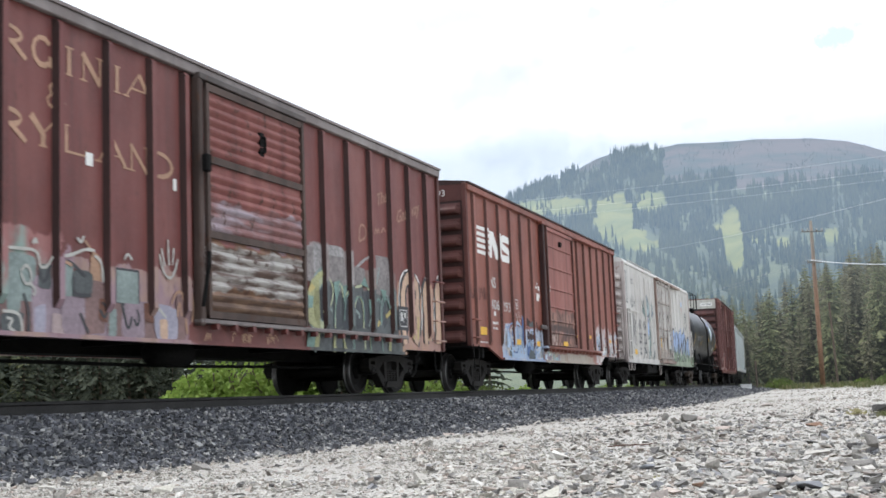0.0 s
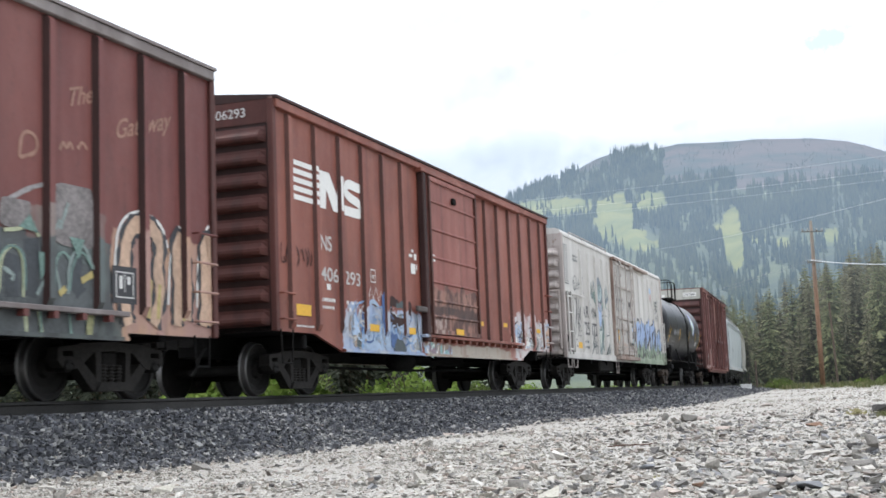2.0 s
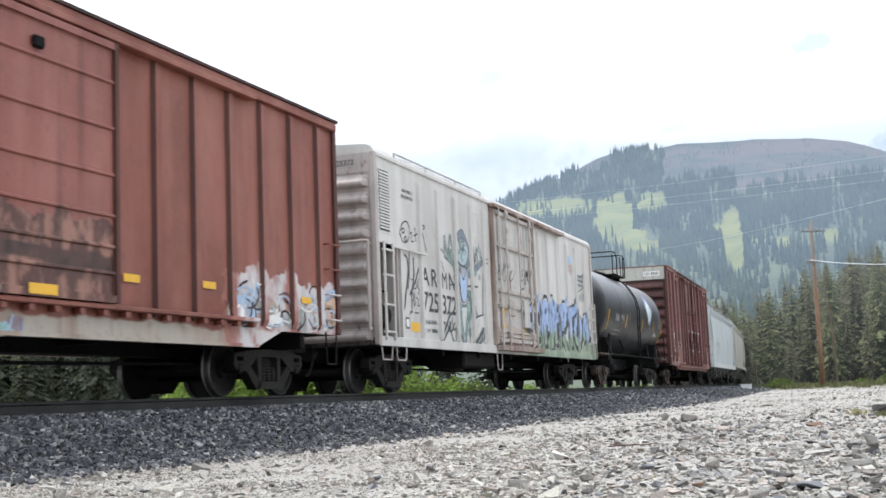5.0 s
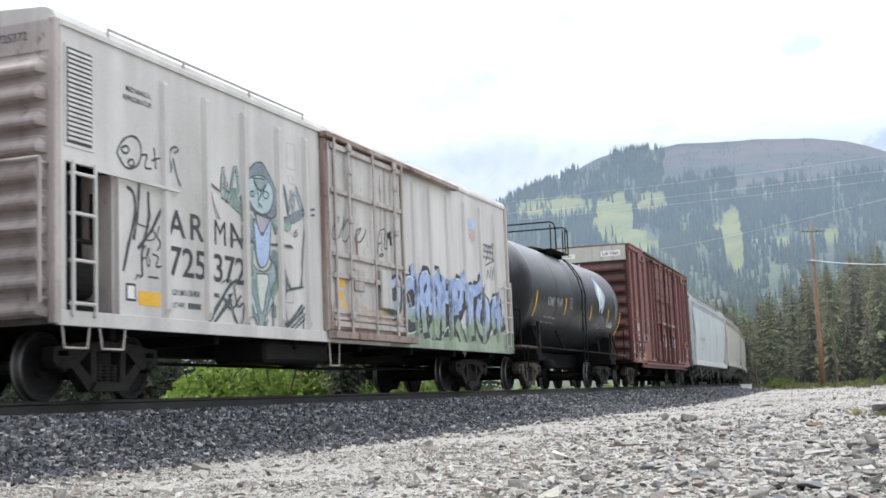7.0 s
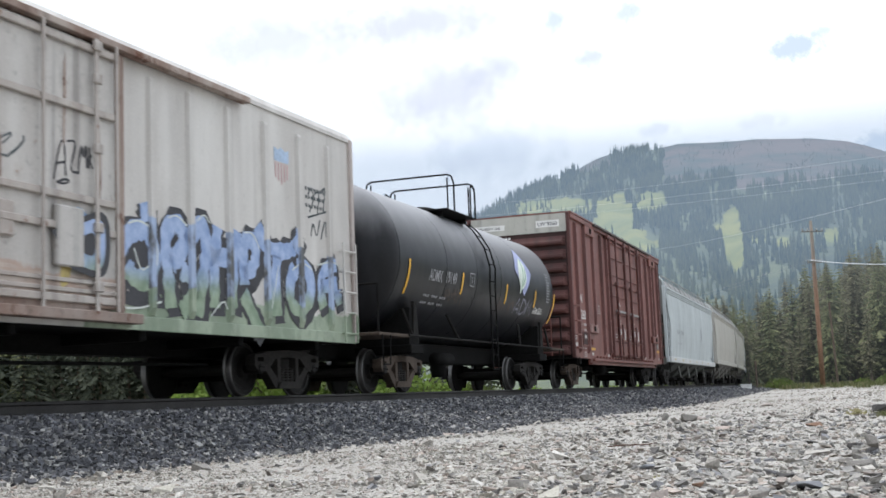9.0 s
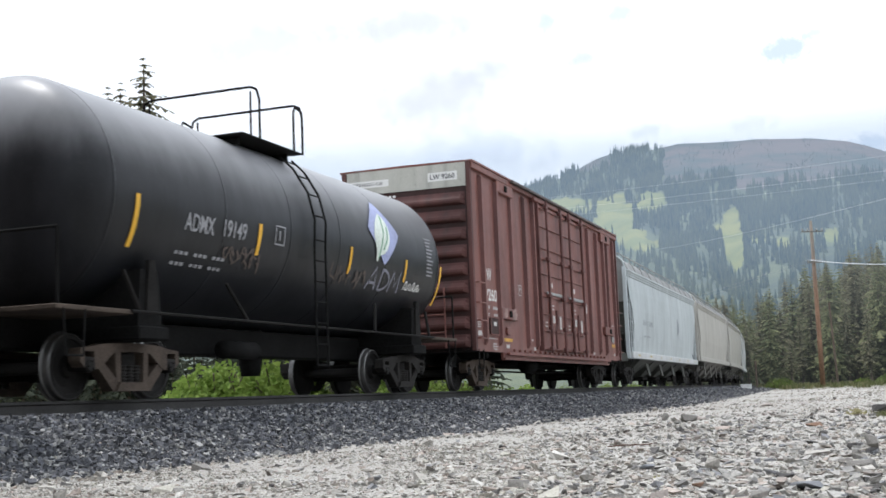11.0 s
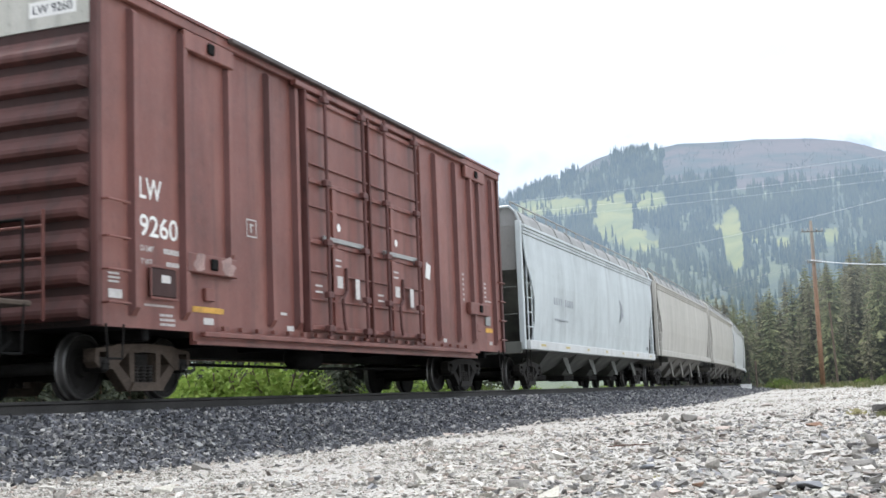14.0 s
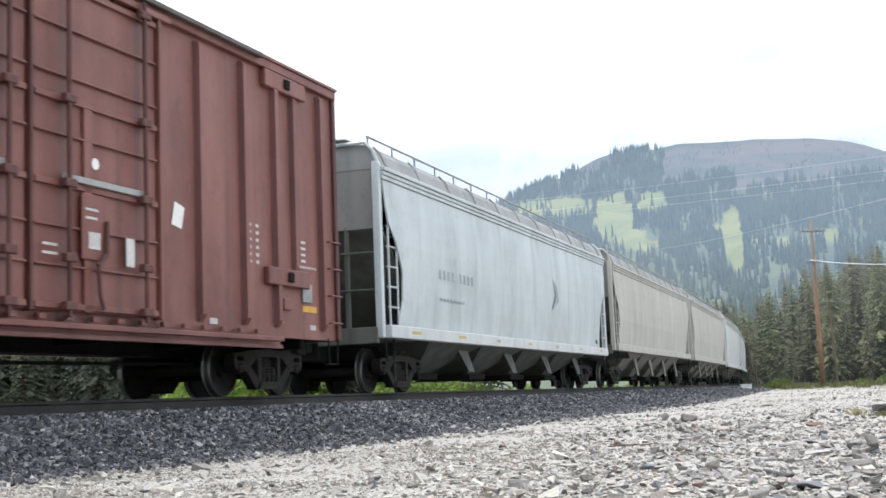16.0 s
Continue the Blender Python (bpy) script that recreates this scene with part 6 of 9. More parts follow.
    part("fuel_tank", one_box(X(24.0), X(26.2), -1.40, -0.5, 0.50, 0.84, 0.05), M_STEEL, car)
    truck(car, -6.9)
    truck(car, 6.9)
    return car


# ---- black tank car ----
def tank_paint():
    m, n, l, b = nodes_of("dusty_black_tank_paint")
    v = n.new("ShaderNodeTexCoord").outputs["Object"]
    st = noise_node(n, l, scaled(n, l, v, (1.6, 1.6, 0.5)), 1.0, 5)
    fine = noise_node(n, l, v, 18, 5, 0.7)
    c = blend(n, l, ramp(n, l, st, 0.3, 0.75), (0.006, 0.0065, 0.0080), (0.016, 0.017, 0.020))
    c = blend(n, l, calc(n, l, "MULTIPLY", ramp(n, l, fine, 0.5, 0.8), 0.25), c, (0.035, 0.035, 0.035))
    # sky sheen painted in as a paler colour along the top of the barrel
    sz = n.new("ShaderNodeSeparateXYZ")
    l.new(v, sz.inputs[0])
    sheen = ramp(n, l, calc(n, l, "ADD", sz.outputs[2], calc(n, l, "MULTIPLY", st, 0.5)), 3.1, 4.3)
    c = blend(n, l, calc(n, l, "MULTIPLY", sheen, 0.9), c, (0.27, 0.27, 0.28))
    l.new(c, b.inputs["Base Color"])
    b.inputs["Specular IOR Level"].default_value = 0.25
    r = n.new("ShaderNodeMapRange")
    r.inputs["To Min"].default_value, r.inputs["To Max"].default_value = 0.30, 0.50
    l.new(st, r.inputs["Value"])
    l.new(r.outputs["Result"], b.inputs["Roughness"])
    bump(n, l, b, calc(n, l, "ADD", noise_node(n, l, v, 0.7, 2), calc(n, l, "MULTIPLY", st, 0.2)), 0.5, 0.05)
    return m


def wrap(ob, r, zc):
    """Bend a flat mark at y = 0 round the barrel; its z becomes arc length from the axis height."""
    for v in ob.data.vertices:
        a = (v.co.z - zc) / r
        v.co.y, v.co.z = -r * math.cos(a), zc + r * math.sin(a)


def tank_car():
    s0, s1 = 37.2, 50.4
    car, mid = start_car("tank_car", "black tank car with painted top sheen, white stencils, leaf emblem", s0, s1)
    X = lambda s: s - mid
    L = s1 - s0
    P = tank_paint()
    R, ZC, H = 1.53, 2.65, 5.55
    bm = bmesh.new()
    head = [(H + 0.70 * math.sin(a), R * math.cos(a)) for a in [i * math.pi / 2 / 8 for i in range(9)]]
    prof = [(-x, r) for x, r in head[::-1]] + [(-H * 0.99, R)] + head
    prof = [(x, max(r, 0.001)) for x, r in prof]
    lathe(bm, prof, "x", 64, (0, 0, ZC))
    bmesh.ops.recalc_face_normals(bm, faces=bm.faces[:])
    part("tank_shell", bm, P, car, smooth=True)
    for x in (-H, -2.9, -0.9, 0.9, 2.9, H):
        bm = bmesh.new()
        lathe(bm, [(x - 0.02, R - 0.01), (x - 0.015, R + 0.003), (x + 0.015, R + 0.003), (x + 0.02, R - 0.01)], "x", 64, (0, 0, ZC))
        part("weld_band", bm, P, car, smooth=True)
    # underframe
    part("centre_sill", one_box(-L / 2, L / 2, -0.24, 0.24, 0.66, 1.10, 0.02), M_BLACK, car)
    for x in (-4.6, 4.6):
        bm = bmesh.new()
        slab(bm, [(-0.28, 0.0), (0.28, 0.0), (0.2, 0.8), (-0.2, 0.8)], -1.38, 1.38)
        part("saddle", bm, M_BLACK, car).matrix_basis = pose(x, 0, 0.85)
        part("bolster_plate", one_box(-0.34, 0.34, -1.45, 1.45, 0.74, 0.92, 0.02), M_BLACK, car).matrix_basis = pose(x, 0, 0)
    for sx in (-1, 1):
        part("end_platform", one_box(-0.75, 0.75, -1.5, 1.5, 1.04, 1.10, 0.01), M_RUSTY, car).matrix_basis = pose(sx * (L / 2 - 0.72), 0, 0)
        bm = bmesh.new()
        xx = sx * (L / 2 - 0.06)
        pipe(bm, [(xx, -1.45, 1.1), (xx, -1.45, 2.0), (xx, 1.45, 2.0), (xx, 1.45, 1.1)], 0.02)
        pipe(bm, [(xx, -0.6, 1.1), (xx, -0.6, 2.0)], 0.02)
        part("end_rail", bm, M_BLACK, car)
        step(car, sx * (L / 2 - 0.3), -1.5, 1.06, M_BLACK, 0.4, 0.55)
        bm = bmesh.new()
        slab(bm, [(0, 1.12), (0.26, 1.12), (0.20, 1.78), (0.06, 1.78)], -1.30, -1.24)
        part("jacking_plate", bm, M_STEEL, car).matrix_basis = pose(sx * 4.6 - 0.12, -0.12, 0)
        for sy in (-1, 1):
            for xa, xb in ((2.3, 2.65), (5.0, 5.15)):
                bm = bmesh.new()
                rod(bm, (sx * xa, sy * 1.50, 1.10), (sx * xb, sy * 1.36, 1.62), 0.03)
                part("rail_brace", bm, M_STEEL, car)
    for sy in (-1, 1):
        bm = bmesh.new()
        rod(bm, (-L / 2 + 1.4, sy * 1.52, 1.08), (L / 2 - 1.4, sy * 1.52, 1.08), 0.022)
        part("side_hand_rail", bm, M_STEEL, car)
    # ladder over the waist
    for sy in (-1, 1):
        top = None
        for xr in (-0.20, 0.20):
            bm = bmesh.new()
            pts = [(xr, sy * 1.60, 0.42), (xr, sy * 1.60, 2.4)] + [(xr, sy * (R + 0.10) * math.cos(a), ZC + (R + 0.10) * math.sin(a)) for a in (0.1, 0.4, 0.7, 0.9)]
            pipe(bm, pts, 0.019)
            if top is None:
                top = part("ladder", bm, M_BLACK, car)
                top.matrix_basis = pose(X(43.75), 0, 0)
            else:
                part("ladder_rail", bm, M_BLACK, top)
        places = [(sy * 1.60, 0.46 + i * 0.34) for i in range(7)] + [(sy * (R + 0.10) * math.cos(a), ZC + (R + 0.10) * math.sin(a)) for a in (0.15, 0.38, 0.6, 0.82)]
        for y, z in places:
            bm = bmesh.new()
            rod(bm, (-0.2, y, z), (0.2, y, z), 0.013)
            part("rung", bm, M_BLACK, top)
        plat = part("top_platform", one_box(-1.0, 1.0, -0.30, 0.30, 4.04, 4.07, 0.008), M_BLACK, car)
        plat.matrix_basis = pose(X(43.1), sy * 0.84, 0)
        part("platform_bracket", one_box(-0.02, 0.02, -0.12, 0.22, 3.92, 4.04), M_BLACK, plat).matrix_basis = pose(-0.8, 0, 0)
        part("platform_bracket", one_box(-0.02, 0.02, -0.12, 0.22, 3.92, 4.04), M_BLACK, plat).matrix_basis = pose(0.8, 0, 0)
    bm = bmesh.new()
    lathe(bm, [(4.02, 0.0), (4.02, 0.55), (4.22, 0.55), (4.25, 0.45), (4.30, 0.30), (4.32, 0.0)], "z", 24)
    part("valve_housing", bm, M_BLACK, car, smooth=True).matrix_basis = pose(X(43.3), 0, 0)
    # guard rails that arch across the platform
    for s in (42.72, 44.2):
        bm = bmesh.new()
        x = X(s)
        pipe(bm, [(x, -1.1, 4.06), (x, -1.1, 4.72), (x, -1.05, 4.89), (x, -0.94, 4.94), (x, 0.94, 4.94), (x, 1.05, 4.89), (x, 1.1, 4.72), (x, 1.1, 4.06)], 0.021)
        g = part("guard_rail", bm, M_BLACK, car)
        for y in (-0.95, 0.95):
            bm = bmesh.new()
            rod(bm, (x - 0.02, y, 4.06), (x - 0.02, y, 4.86), 0.018)
            part("rail_post", bm, M_BLACK, g)
    for sy in (-1, 1):
        bm = bmesh.new()
        pipe(bm, [(X(44.2), sy * 1.1, 4.80), (X(43.95), sy * 1.1, 4.84), (X(43.88), sy * 1.1, 4.72), (X(43.88), sy * 1.1, 4.06)], 0.02)
        part("guard_rail", bm, M_BLACK, car)
    # stencils
    tr = R + 0.012

    def mark(ob):
        bm = bmesh.new()
        bm.from_mesh(ob.data)
        bmesh.ops.subdivide_edges(bm, edges=[e for e in bm.edges if abs(e.verts[0].co.z - e.verts[1].co.z) > 0.12], cuts=4)
        bm.to_mesh(ob.data)
        bm.free()
        wrap(ob, tr, ZC)
        return ob
    M_STENCIL = plain("dusty_white_stencil", (0.30, 0.30, 0.31), 0.7, 0, 0.25, 7)
    mark(lettering("ADMX", 0.25, X(39.87), 2.25, 0, M_STENCIL, car, 0.74))
    mark(lettering("19149", 0.25, X(40.82), 2.27, 0, M_STENCIL, car, 0.80))
    mark(patches([(X(39.8 + 0.12 * i), X(39.88 + 0.12 * i), 1.90 - 0.16 * j, 1.95 - 0.16 * j) for i in range(11) for j in range(2) if i not in (3, 7)], 0, M_STENCIL, car))
    for s, za, zb in ((38.74, 1.88, 2.58), (41.9, 2.08, 2.56), (45.14, 2.06, 2.54), (47.65, 2.10, 2.54), (49.5, 1.71, 2.56)):
        mark(patches([(X(s) - 0.04, X(s) + 0.05, za, zb)], 0, M_YELLOW, car, "reflector", "yellow upright reflector strip"))
    mark(patches([(X(42.38), X(42.40), 2.3, 2.6), (X(42.66), X(42.68), 2.3, 2.6), (X(42.38), X(42.68), 2.3, 2.32), (X(42.38), X(42.68), 2.58, 2.6), (X(42.5), X(42.53), 2.38, 2.52)], 0, M_STENCIL, car))
    mark(patches([(X(48.72), X(48.72 + 0.34 - 0.05 * (i % 3)), 3.06 - 0.075 * i, 3.09 - 0.075 * i) for i in range(11)], 0, M_STENCIL, car))
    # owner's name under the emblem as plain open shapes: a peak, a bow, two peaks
    M_NAME = plain("dull_lilac_name_paint", (0.20, 0.20, 0.24), 0.6, 0, 0.25, 7)
    arch = [(0.02 + 0.36 * math.sin(i * 0.4), 0.20 - 0.20 * math.cos(i * 0.4)) for i in range(9)]
    for u, line in ((46.02, [(0.0, 0.0), (0.30, 0.42), (0.40, 0.0)]), (46.10, [(0.05, 0.12), (0.28, 0.12)]), (46.52, [(0.06, 0.0), (0.10, 0.40)]), (46.58, arch), (47.04, [(0.0, 0.0), (0.10, 0.40), (0.24, 0.12), (0.42, 0.42), (0.44, 0.0)])):
        bm = bmesh.new()
        ribbon(bm, [(X(u + a), 1.86 + b) for a, b in line], 0.055, 0, even=True)
        wrap(part("name_block", bm, M_NAME, car), tr + 0.002, ZC)
    for k in range(4):
        bm = bmesh.new()
        u = 47.70 + 0.2 * k
        ribbon(bm, curved([(X(u), 1.94), (X(u + 0.10), 2.16 - 0.04 * (k % 2)), (X(u + 0.17), 2.02), (X(u + 0.06), 1.98), (X(u + 0.20), 1.95), (X(u + 0.26), 2.03)]), 0.028, 0)
        wrap(part("sprayed_tag", bm, M_WHITE, car), tr + 0.004, ZC)
    # brown scrawls on both sides of the ladder
    M_SCRAWL = plain("dusty_brown_scrawl", (0.105, 0.080, 0.066), 0.7, 0, 0.35, 7)
    rg = random.Random(6)
    for u0, u1 in ((41.0, 42.1), (44.5, 46.0)):
        for i in range(7):
            u = u0 + (u1 - u0) * i / 7
            bm = bmesh.new()
            ribbon(bm, curved([(X(u + rg.uniform(-0.05, 0.2)), 1.80 + rg.uniform(0, 0.42)) for _ in range(5)]), 0.032, 0)
            wrap(part("sprayed_tag", bm, M_SCRAWL, car), tr + 0.003, ZC)

    def bent(pts, lift, name, material):
        """A smooth outline filled and laid on the barrel."""
        pts = curved([(X(a), b) for a, b in pts + pts[:1]])
        cx, cz = sum(a for a, b in pts) / len(pts), sum(b for a, b in pts) / len(pts)
        bm = bmesh.new()
        rings = [[bm.verts.new((cx + (a - cx) * k, 0, cz + (b - cz) * k)) for a, b in pts] for k in (1.0, 0.66, 0.33, 0.02)]
        for ra, rb in zip(rings, rings[1:]):
            for i in range(len(pts) - 1):
                bm.faces.new((ra[i], ra[i + 1], rb[i + 1], rb[i]))
        bmesh.ops.recalc_face_normals(bm, faces=bm.faces[:])
        d = part(name, bm, material, car)
        wrap(d, tr + lift, ZC)
    bent([(46.56, 3.62), (46.66, 3.60), (47.30, 3.04), (47.32, 2.94), (46.66, 2.36), (46.58, 2.36), (45.94, 2.94), (45.94, 3.04)], 0.0, "emblem_diamond", plain("lavender_emblem_paint", (0.30, 0.33, 0.52), 0.5))
    bent([(46.62, 3.36), (46.85, 3.2), (46.88, 2.84), (46.62, 2.56), (46.34, 2.5), (46.26, 2.36), (46.2, 2.42), (46.22, 2.6), (46.12, 2.82), (46.3, 3.16)], 0.006, "emblem_leaf", plain("pale_green_emblem_paint", (0.62, 0.68, 0.60), 0.5))
    M_VEIN = plain("green_emblem_paint", (0.10, 0.30, 0.16), 0.5)
    for line in ([(46.28, 2.44), (46.44, 2.72), (46.60, 2.98), (46.62, 3.30)], [(46.50, 2.62), (46.74, 2.86), (46.78, 3.10)]):
        bm = bmesh.new()
        ribbon(bm, curved([(X(a), b) for a, b in line]), 0.035, 0)
        wrap(part("emblem_vein", bm, M_VEIN, car), tr + 0.014, ZC)
    for sx in (-1, 1):
        c = shared("coupler", coupler_mesh, M_STEEL, "coupler", car)
        c.matrix_basis = pose(sx * (L / 2 + 0.22), 0, 0.88, 0, 0, 0 if sx > 0 else 180)
    bm = bmesh.new()
    lathe(bm, [(-0.5, 0.0), (-0.48, 0.14), (0.48, 0.14), (0.5, 0.0)], "x", 16)
    part("air_reservoir", bm, M_BLACK, car, smooth=True).matrix_basis = pose(-1.2, -0.7, 0.72)
    bm = bmesh.new()
    lathe(bm, [(0.35, 0.0), (0.35, 0.16), (0.55, 0.2), (1.2, 0.2), (1.2, 0.0)], "z", 16)
    part("outlet_valve", bm, M_BLACK, car, smooth=True).matrix_basis = pose(0.4, 0, 0)
    truck(car, -4.6, True)
    truck(car, 4.6)
    return car


# ---- high red box car with double plug doors ----
P_MAROON = car_paint("dull_maroon_paint", (0.150, 0.049, 0.038), (0.215, 0.086, 0.068), rust=(0.08, 0.032, 0.024), rust_at=0.72, rough=0.45, grime=0.7)
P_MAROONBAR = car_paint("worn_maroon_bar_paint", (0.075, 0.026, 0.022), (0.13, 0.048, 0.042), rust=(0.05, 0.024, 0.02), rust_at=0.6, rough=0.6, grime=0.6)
# maroon darkened for the end walls, their shade in the colour
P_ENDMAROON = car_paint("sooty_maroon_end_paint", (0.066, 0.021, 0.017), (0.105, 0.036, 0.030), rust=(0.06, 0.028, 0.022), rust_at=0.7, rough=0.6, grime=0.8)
P_PALEBAND = car_paint("chalky_grey_band_paint", (0.42, 0.41, 0.36), (0.52, 0.51, 0.46), rust=(0.3, 0.24, 0.18), rust_at=0.75, streak=0.25)


def high_boxcar():
    s0, s1 = 51.4, 67.1
    car, mid = start_car("boxcar", "tall maroon box car with double plug doors, grey end band", s0, s1, ahead=0.16)
    X = lambda s: s - mid
    L = s1 - s0
    box_shell(car, s0, s1, 0.87, 0.70, 5.13, (X(53.5), X(53.52)), (X(65.1), X(65.12)), P_MAROON, P_MAROON, crown=0.07)
    # the darker bar paint on the post flanks stands for their shade
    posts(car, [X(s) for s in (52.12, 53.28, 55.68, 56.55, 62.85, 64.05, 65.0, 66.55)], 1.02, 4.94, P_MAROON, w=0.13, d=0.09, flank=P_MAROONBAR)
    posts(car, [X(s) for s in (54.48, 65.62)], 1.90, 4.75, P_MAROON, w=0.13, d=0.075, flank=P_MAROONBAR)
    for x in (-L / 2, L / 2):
        end_wall(car, x, 0.87, 5.16, 1.52, P_ENDMAROON, 9, band=4.60, band_mat=P_PALEBAND, panel=P_SHADESOOTRED)
    for s in (53.9, 65.3):
        for z in (1.66, 4.72):
            bm = one_box(-0.66, 0.66, -0.10, 0.0, z, z + 0.27, 0.015)
            part("post_pocket", bm, P_MAROON, car).matrix_basis = pose(X(s), -1.522, 0)
            part("pocket_hole", one_box(-0.09, 0.09, -0.135, -0.10, z + 0.06, z + 0.22, 0.02), M_BLACK, car).matrix_basis = pose(X(s), -1.522, 0)
        part("pocket_gusset", one_box(-0.12, 0.12, -0.05, 0.0, 1.30, 1.48, 0.01), P_MAROON, car).matrix_basis = pose(X(s), -1.522, 0)
    part("roof_edge", one_box(X(54.4), X(64.46), -1.70, -1.60, 5.09, 5.16, 0.01), P_DARKROOF, car)
    for c in (58.02, 60.52):
        d = part("door", one_box(-1.20, 1.20, -0.04, 0.04, 1.0, 4.92, 0.012), P_MAROON, car, "maroon plug door with locking rods and levers")
        d.matrix_basis = pose(X(c), -1.565, 0)
        for z in (1.02, 1.5, 1.95, 2.42, 3.02, 3.42, 3.72, 4.30, 4.80):
            th = 0.03 if z in (1.95, 3.02, 3.72, 1.5, 4.30) else 0.075
            part("door_bar", one_box(-1.18, 1.18, -0.085, -0.042, z, z + th, 0.008), P_MAROON, d)
        for x in (-0.70, 0.80):
            bm = bmesh.new()
            rod(bm, (x, -0.17, 0.92), (x, -0.17, 5.02), 0.032, 8)
            part("door_rod", bm, P_MAROONBAR, d)
            for z in (1.05, 1.6, 2.46, 3.45, 4.85):
                shared("lw_clamp", lambda: one_box(-0.10, 0.10, -0.09, 0.0, -0.05, 0.05, 0.01), P_MAROONBAR, "rod_clamp", d).matrix_basis = pose(x, -0.12, z)
        part("door_stile", one_box(-0.32, -0.16, -0.085, -0.042, 1.0, 3.42, 0.008), P_MAROON, d)
        part("lock_plate", one_box(-0.40, 0.04, -0.11, -0.087, 1.62, 2.40, 0.008), P_MAROON, d)
        part("lock_bar", one_box(-0.75, 0.85, -0.125, -0.087, 2.50, 2.58, 0.008), M_GREY, d, "pale worn locking bar")
        bm = bmesh.new()
        pipe(bm, [(0.05, -0.13, 2.1), (0.02, -0.15, 1.7), (-0.15, -0.15, 1.55), (-0.1, -0.14, 1.2), (-0.02, -0.13, 1.05)], 0.028)
        part("lock_lever", bm, P_MAROONBAR, d)
        patches([(-0.34, -0.1, 2.2, 2.23), (-0.34, -0.12, 2.1, 2.13), (-0.28, -0.06, 1.75, 1.95), (0.45, 0.62, 1.6, 1.95), (-1.1, -0.85, 1.72, 1.75), (-1.1, -0.85, 1.62, 1.65)], -0.1145, M_DULLWHITE, d)
        bm = bmesh.new()
        lathe(bm, [(-0.092, 0.07), (-0.09, 0.07), (-0.09, 0.0)], "y", 18, (-0.12, 0, 2.78))
        part("round_label", bm, M_WHITE, d)
        part("door_frame", one_box(-1.28, -1.22, -0.10, 0.03, 0.98, 4.95, 0.01), P_MAROONBAR, d)
        part("door_frame", one_box(1.22, 1.28 if c > 60 else 1.24, -0.10, 0.03, 0.98, 4.95, 0.01), P_MAROON, d)
    part("door_track", one_box(X(53.6), X(65.0), -1.66, -1.575, 0.80, 0.87, 0.01), P_MAROON, car)
    for i in range(22):
        shared("lw_tooth", lambda: one_box(-0.06, 0.06, -0.06, 0.0, -0.03, 0.03), P_MAROON, "track_bracket", car).matrix_basis = pose(X(54.2) + i * 0.48, -1.575, 0.93)
    part("door_track", one_box(X(56.4), X(62.0), -1.68, -1.575, 4.93, 5.02, 0.01), P_MAROON, car)
    yy = -1.526
    lettering("LW", 0.28, X(52.27), 2.54, yy, M_WHITE, car, 0.86)
    lettering("9260", 0.28, X(52.27), 2.06, yy, M_WHITE, car, 1.16)
    lettering("D LMT", 0.075, X(52.30), 1.86, yy, M_DULLWHITE, car, 1.0)
    lettering("T WT", 0.075, X(52.30), 1.69, yy, M_DULLWHITE, car, 1.0)
    M_DULLYELLOW = plain("dirty_yellow_reflector", (0.50, 0.27, 0.035), 0.55, 0.0, 0.45, 25)
    P_SCUFF = plain("scuffed_grey_maroon_paint", (0.30, 0.20, 0.18), 0.7, 0.0, 0.6, 18)
    marks = [(X(52.82 + 0.062 * i), X(52.868 + 0.062 * i), 1.86, 1.93) for i in range(6)] + [(X(52.88 + 0.062 * i), X(52.928 + 0.062 * i), 1.69, 1.76) for i in range(5)]
    marks += [(X(52.38 + 0.056 * i), X(52.415 + 0.056 * i), 1.16, 1.19) for i in range(12)] + [(X(52.72 + 0.06 * i), X(52.765 + 0.06 * i), 1.04 - 0.06 * j, 1.075 - 0.06 * j) for i in range(6) for j in range(3) if i - j < 5]
    marks += [(X(51.62), X(51.86 - 0.02 * (j % 2)), 1.56 - 0.05 * j, 1.585 - 0.05 * j) for j in range(4)]
    marks += [(X(55.0), X(55.02), 2.33, 2.60), (X(55.28), X(55.30), 2.33, 2.60), (X(55.0), X(55.3), 2.33, 2.35), (X(55.0), X(55.3), 2.58, 2.6), (X(55.11), X(55.15), 2.40, 2.52), (X(55.1), X(55.2), 2.5, 2.53)]
    marks += [(X(64.2 + 0.22 * j), X(64.28 + 0.22 * j), 2.5 - 0.11 * i, 2.55 - 0.11 * i) for i in range(6) for j in range(2)] + [(X(65.85), X(66.0), 2.4 - 0.1 * i, 2.44 - 0.1 * i) for i in range(4)]
    marks += [(X(65.8 + 0.1 * i), X(65.86 + 0.1 * i), 2.0, 2.04) for i in range(6)] + [(X(56.0), X(56.2), 1.22, 1.26), (X(56.2), X(56.42), 0.98, 1.06), (X(63.1), X(63.3), 1.0, 1.08), (X(65.0), X(65.2), 1.1, 1.2)]
    patches(marks, yy, M_DULLWHITE, car)
    patches([(X(53.49), X(54.31), 1.14, 1.22), (X(65.85), X(66.35), 1.3, 1.4)], yy - 0.002, M_DULLYELLOW, car, "reflector", "yellow reflector strip")
    patches([(X(53.77), X(54.03), 0.98, 1.07), (X(66.1), X(66.3), 1.02, 1.1), (X(51.62), X(51.90), 1.22, 1.33)], yy - 0.002, M_DULLWHITE, car, "paper_label")
    bm = bmesh.new()
    fill(bm, [(X(62.18), 2.28), (X(62.42), 2.24), (X(62.50), 2.54), (X(62.26), 2.60)], yy - 0.003)
    part("paper_label", bm, M_WHITE, car)
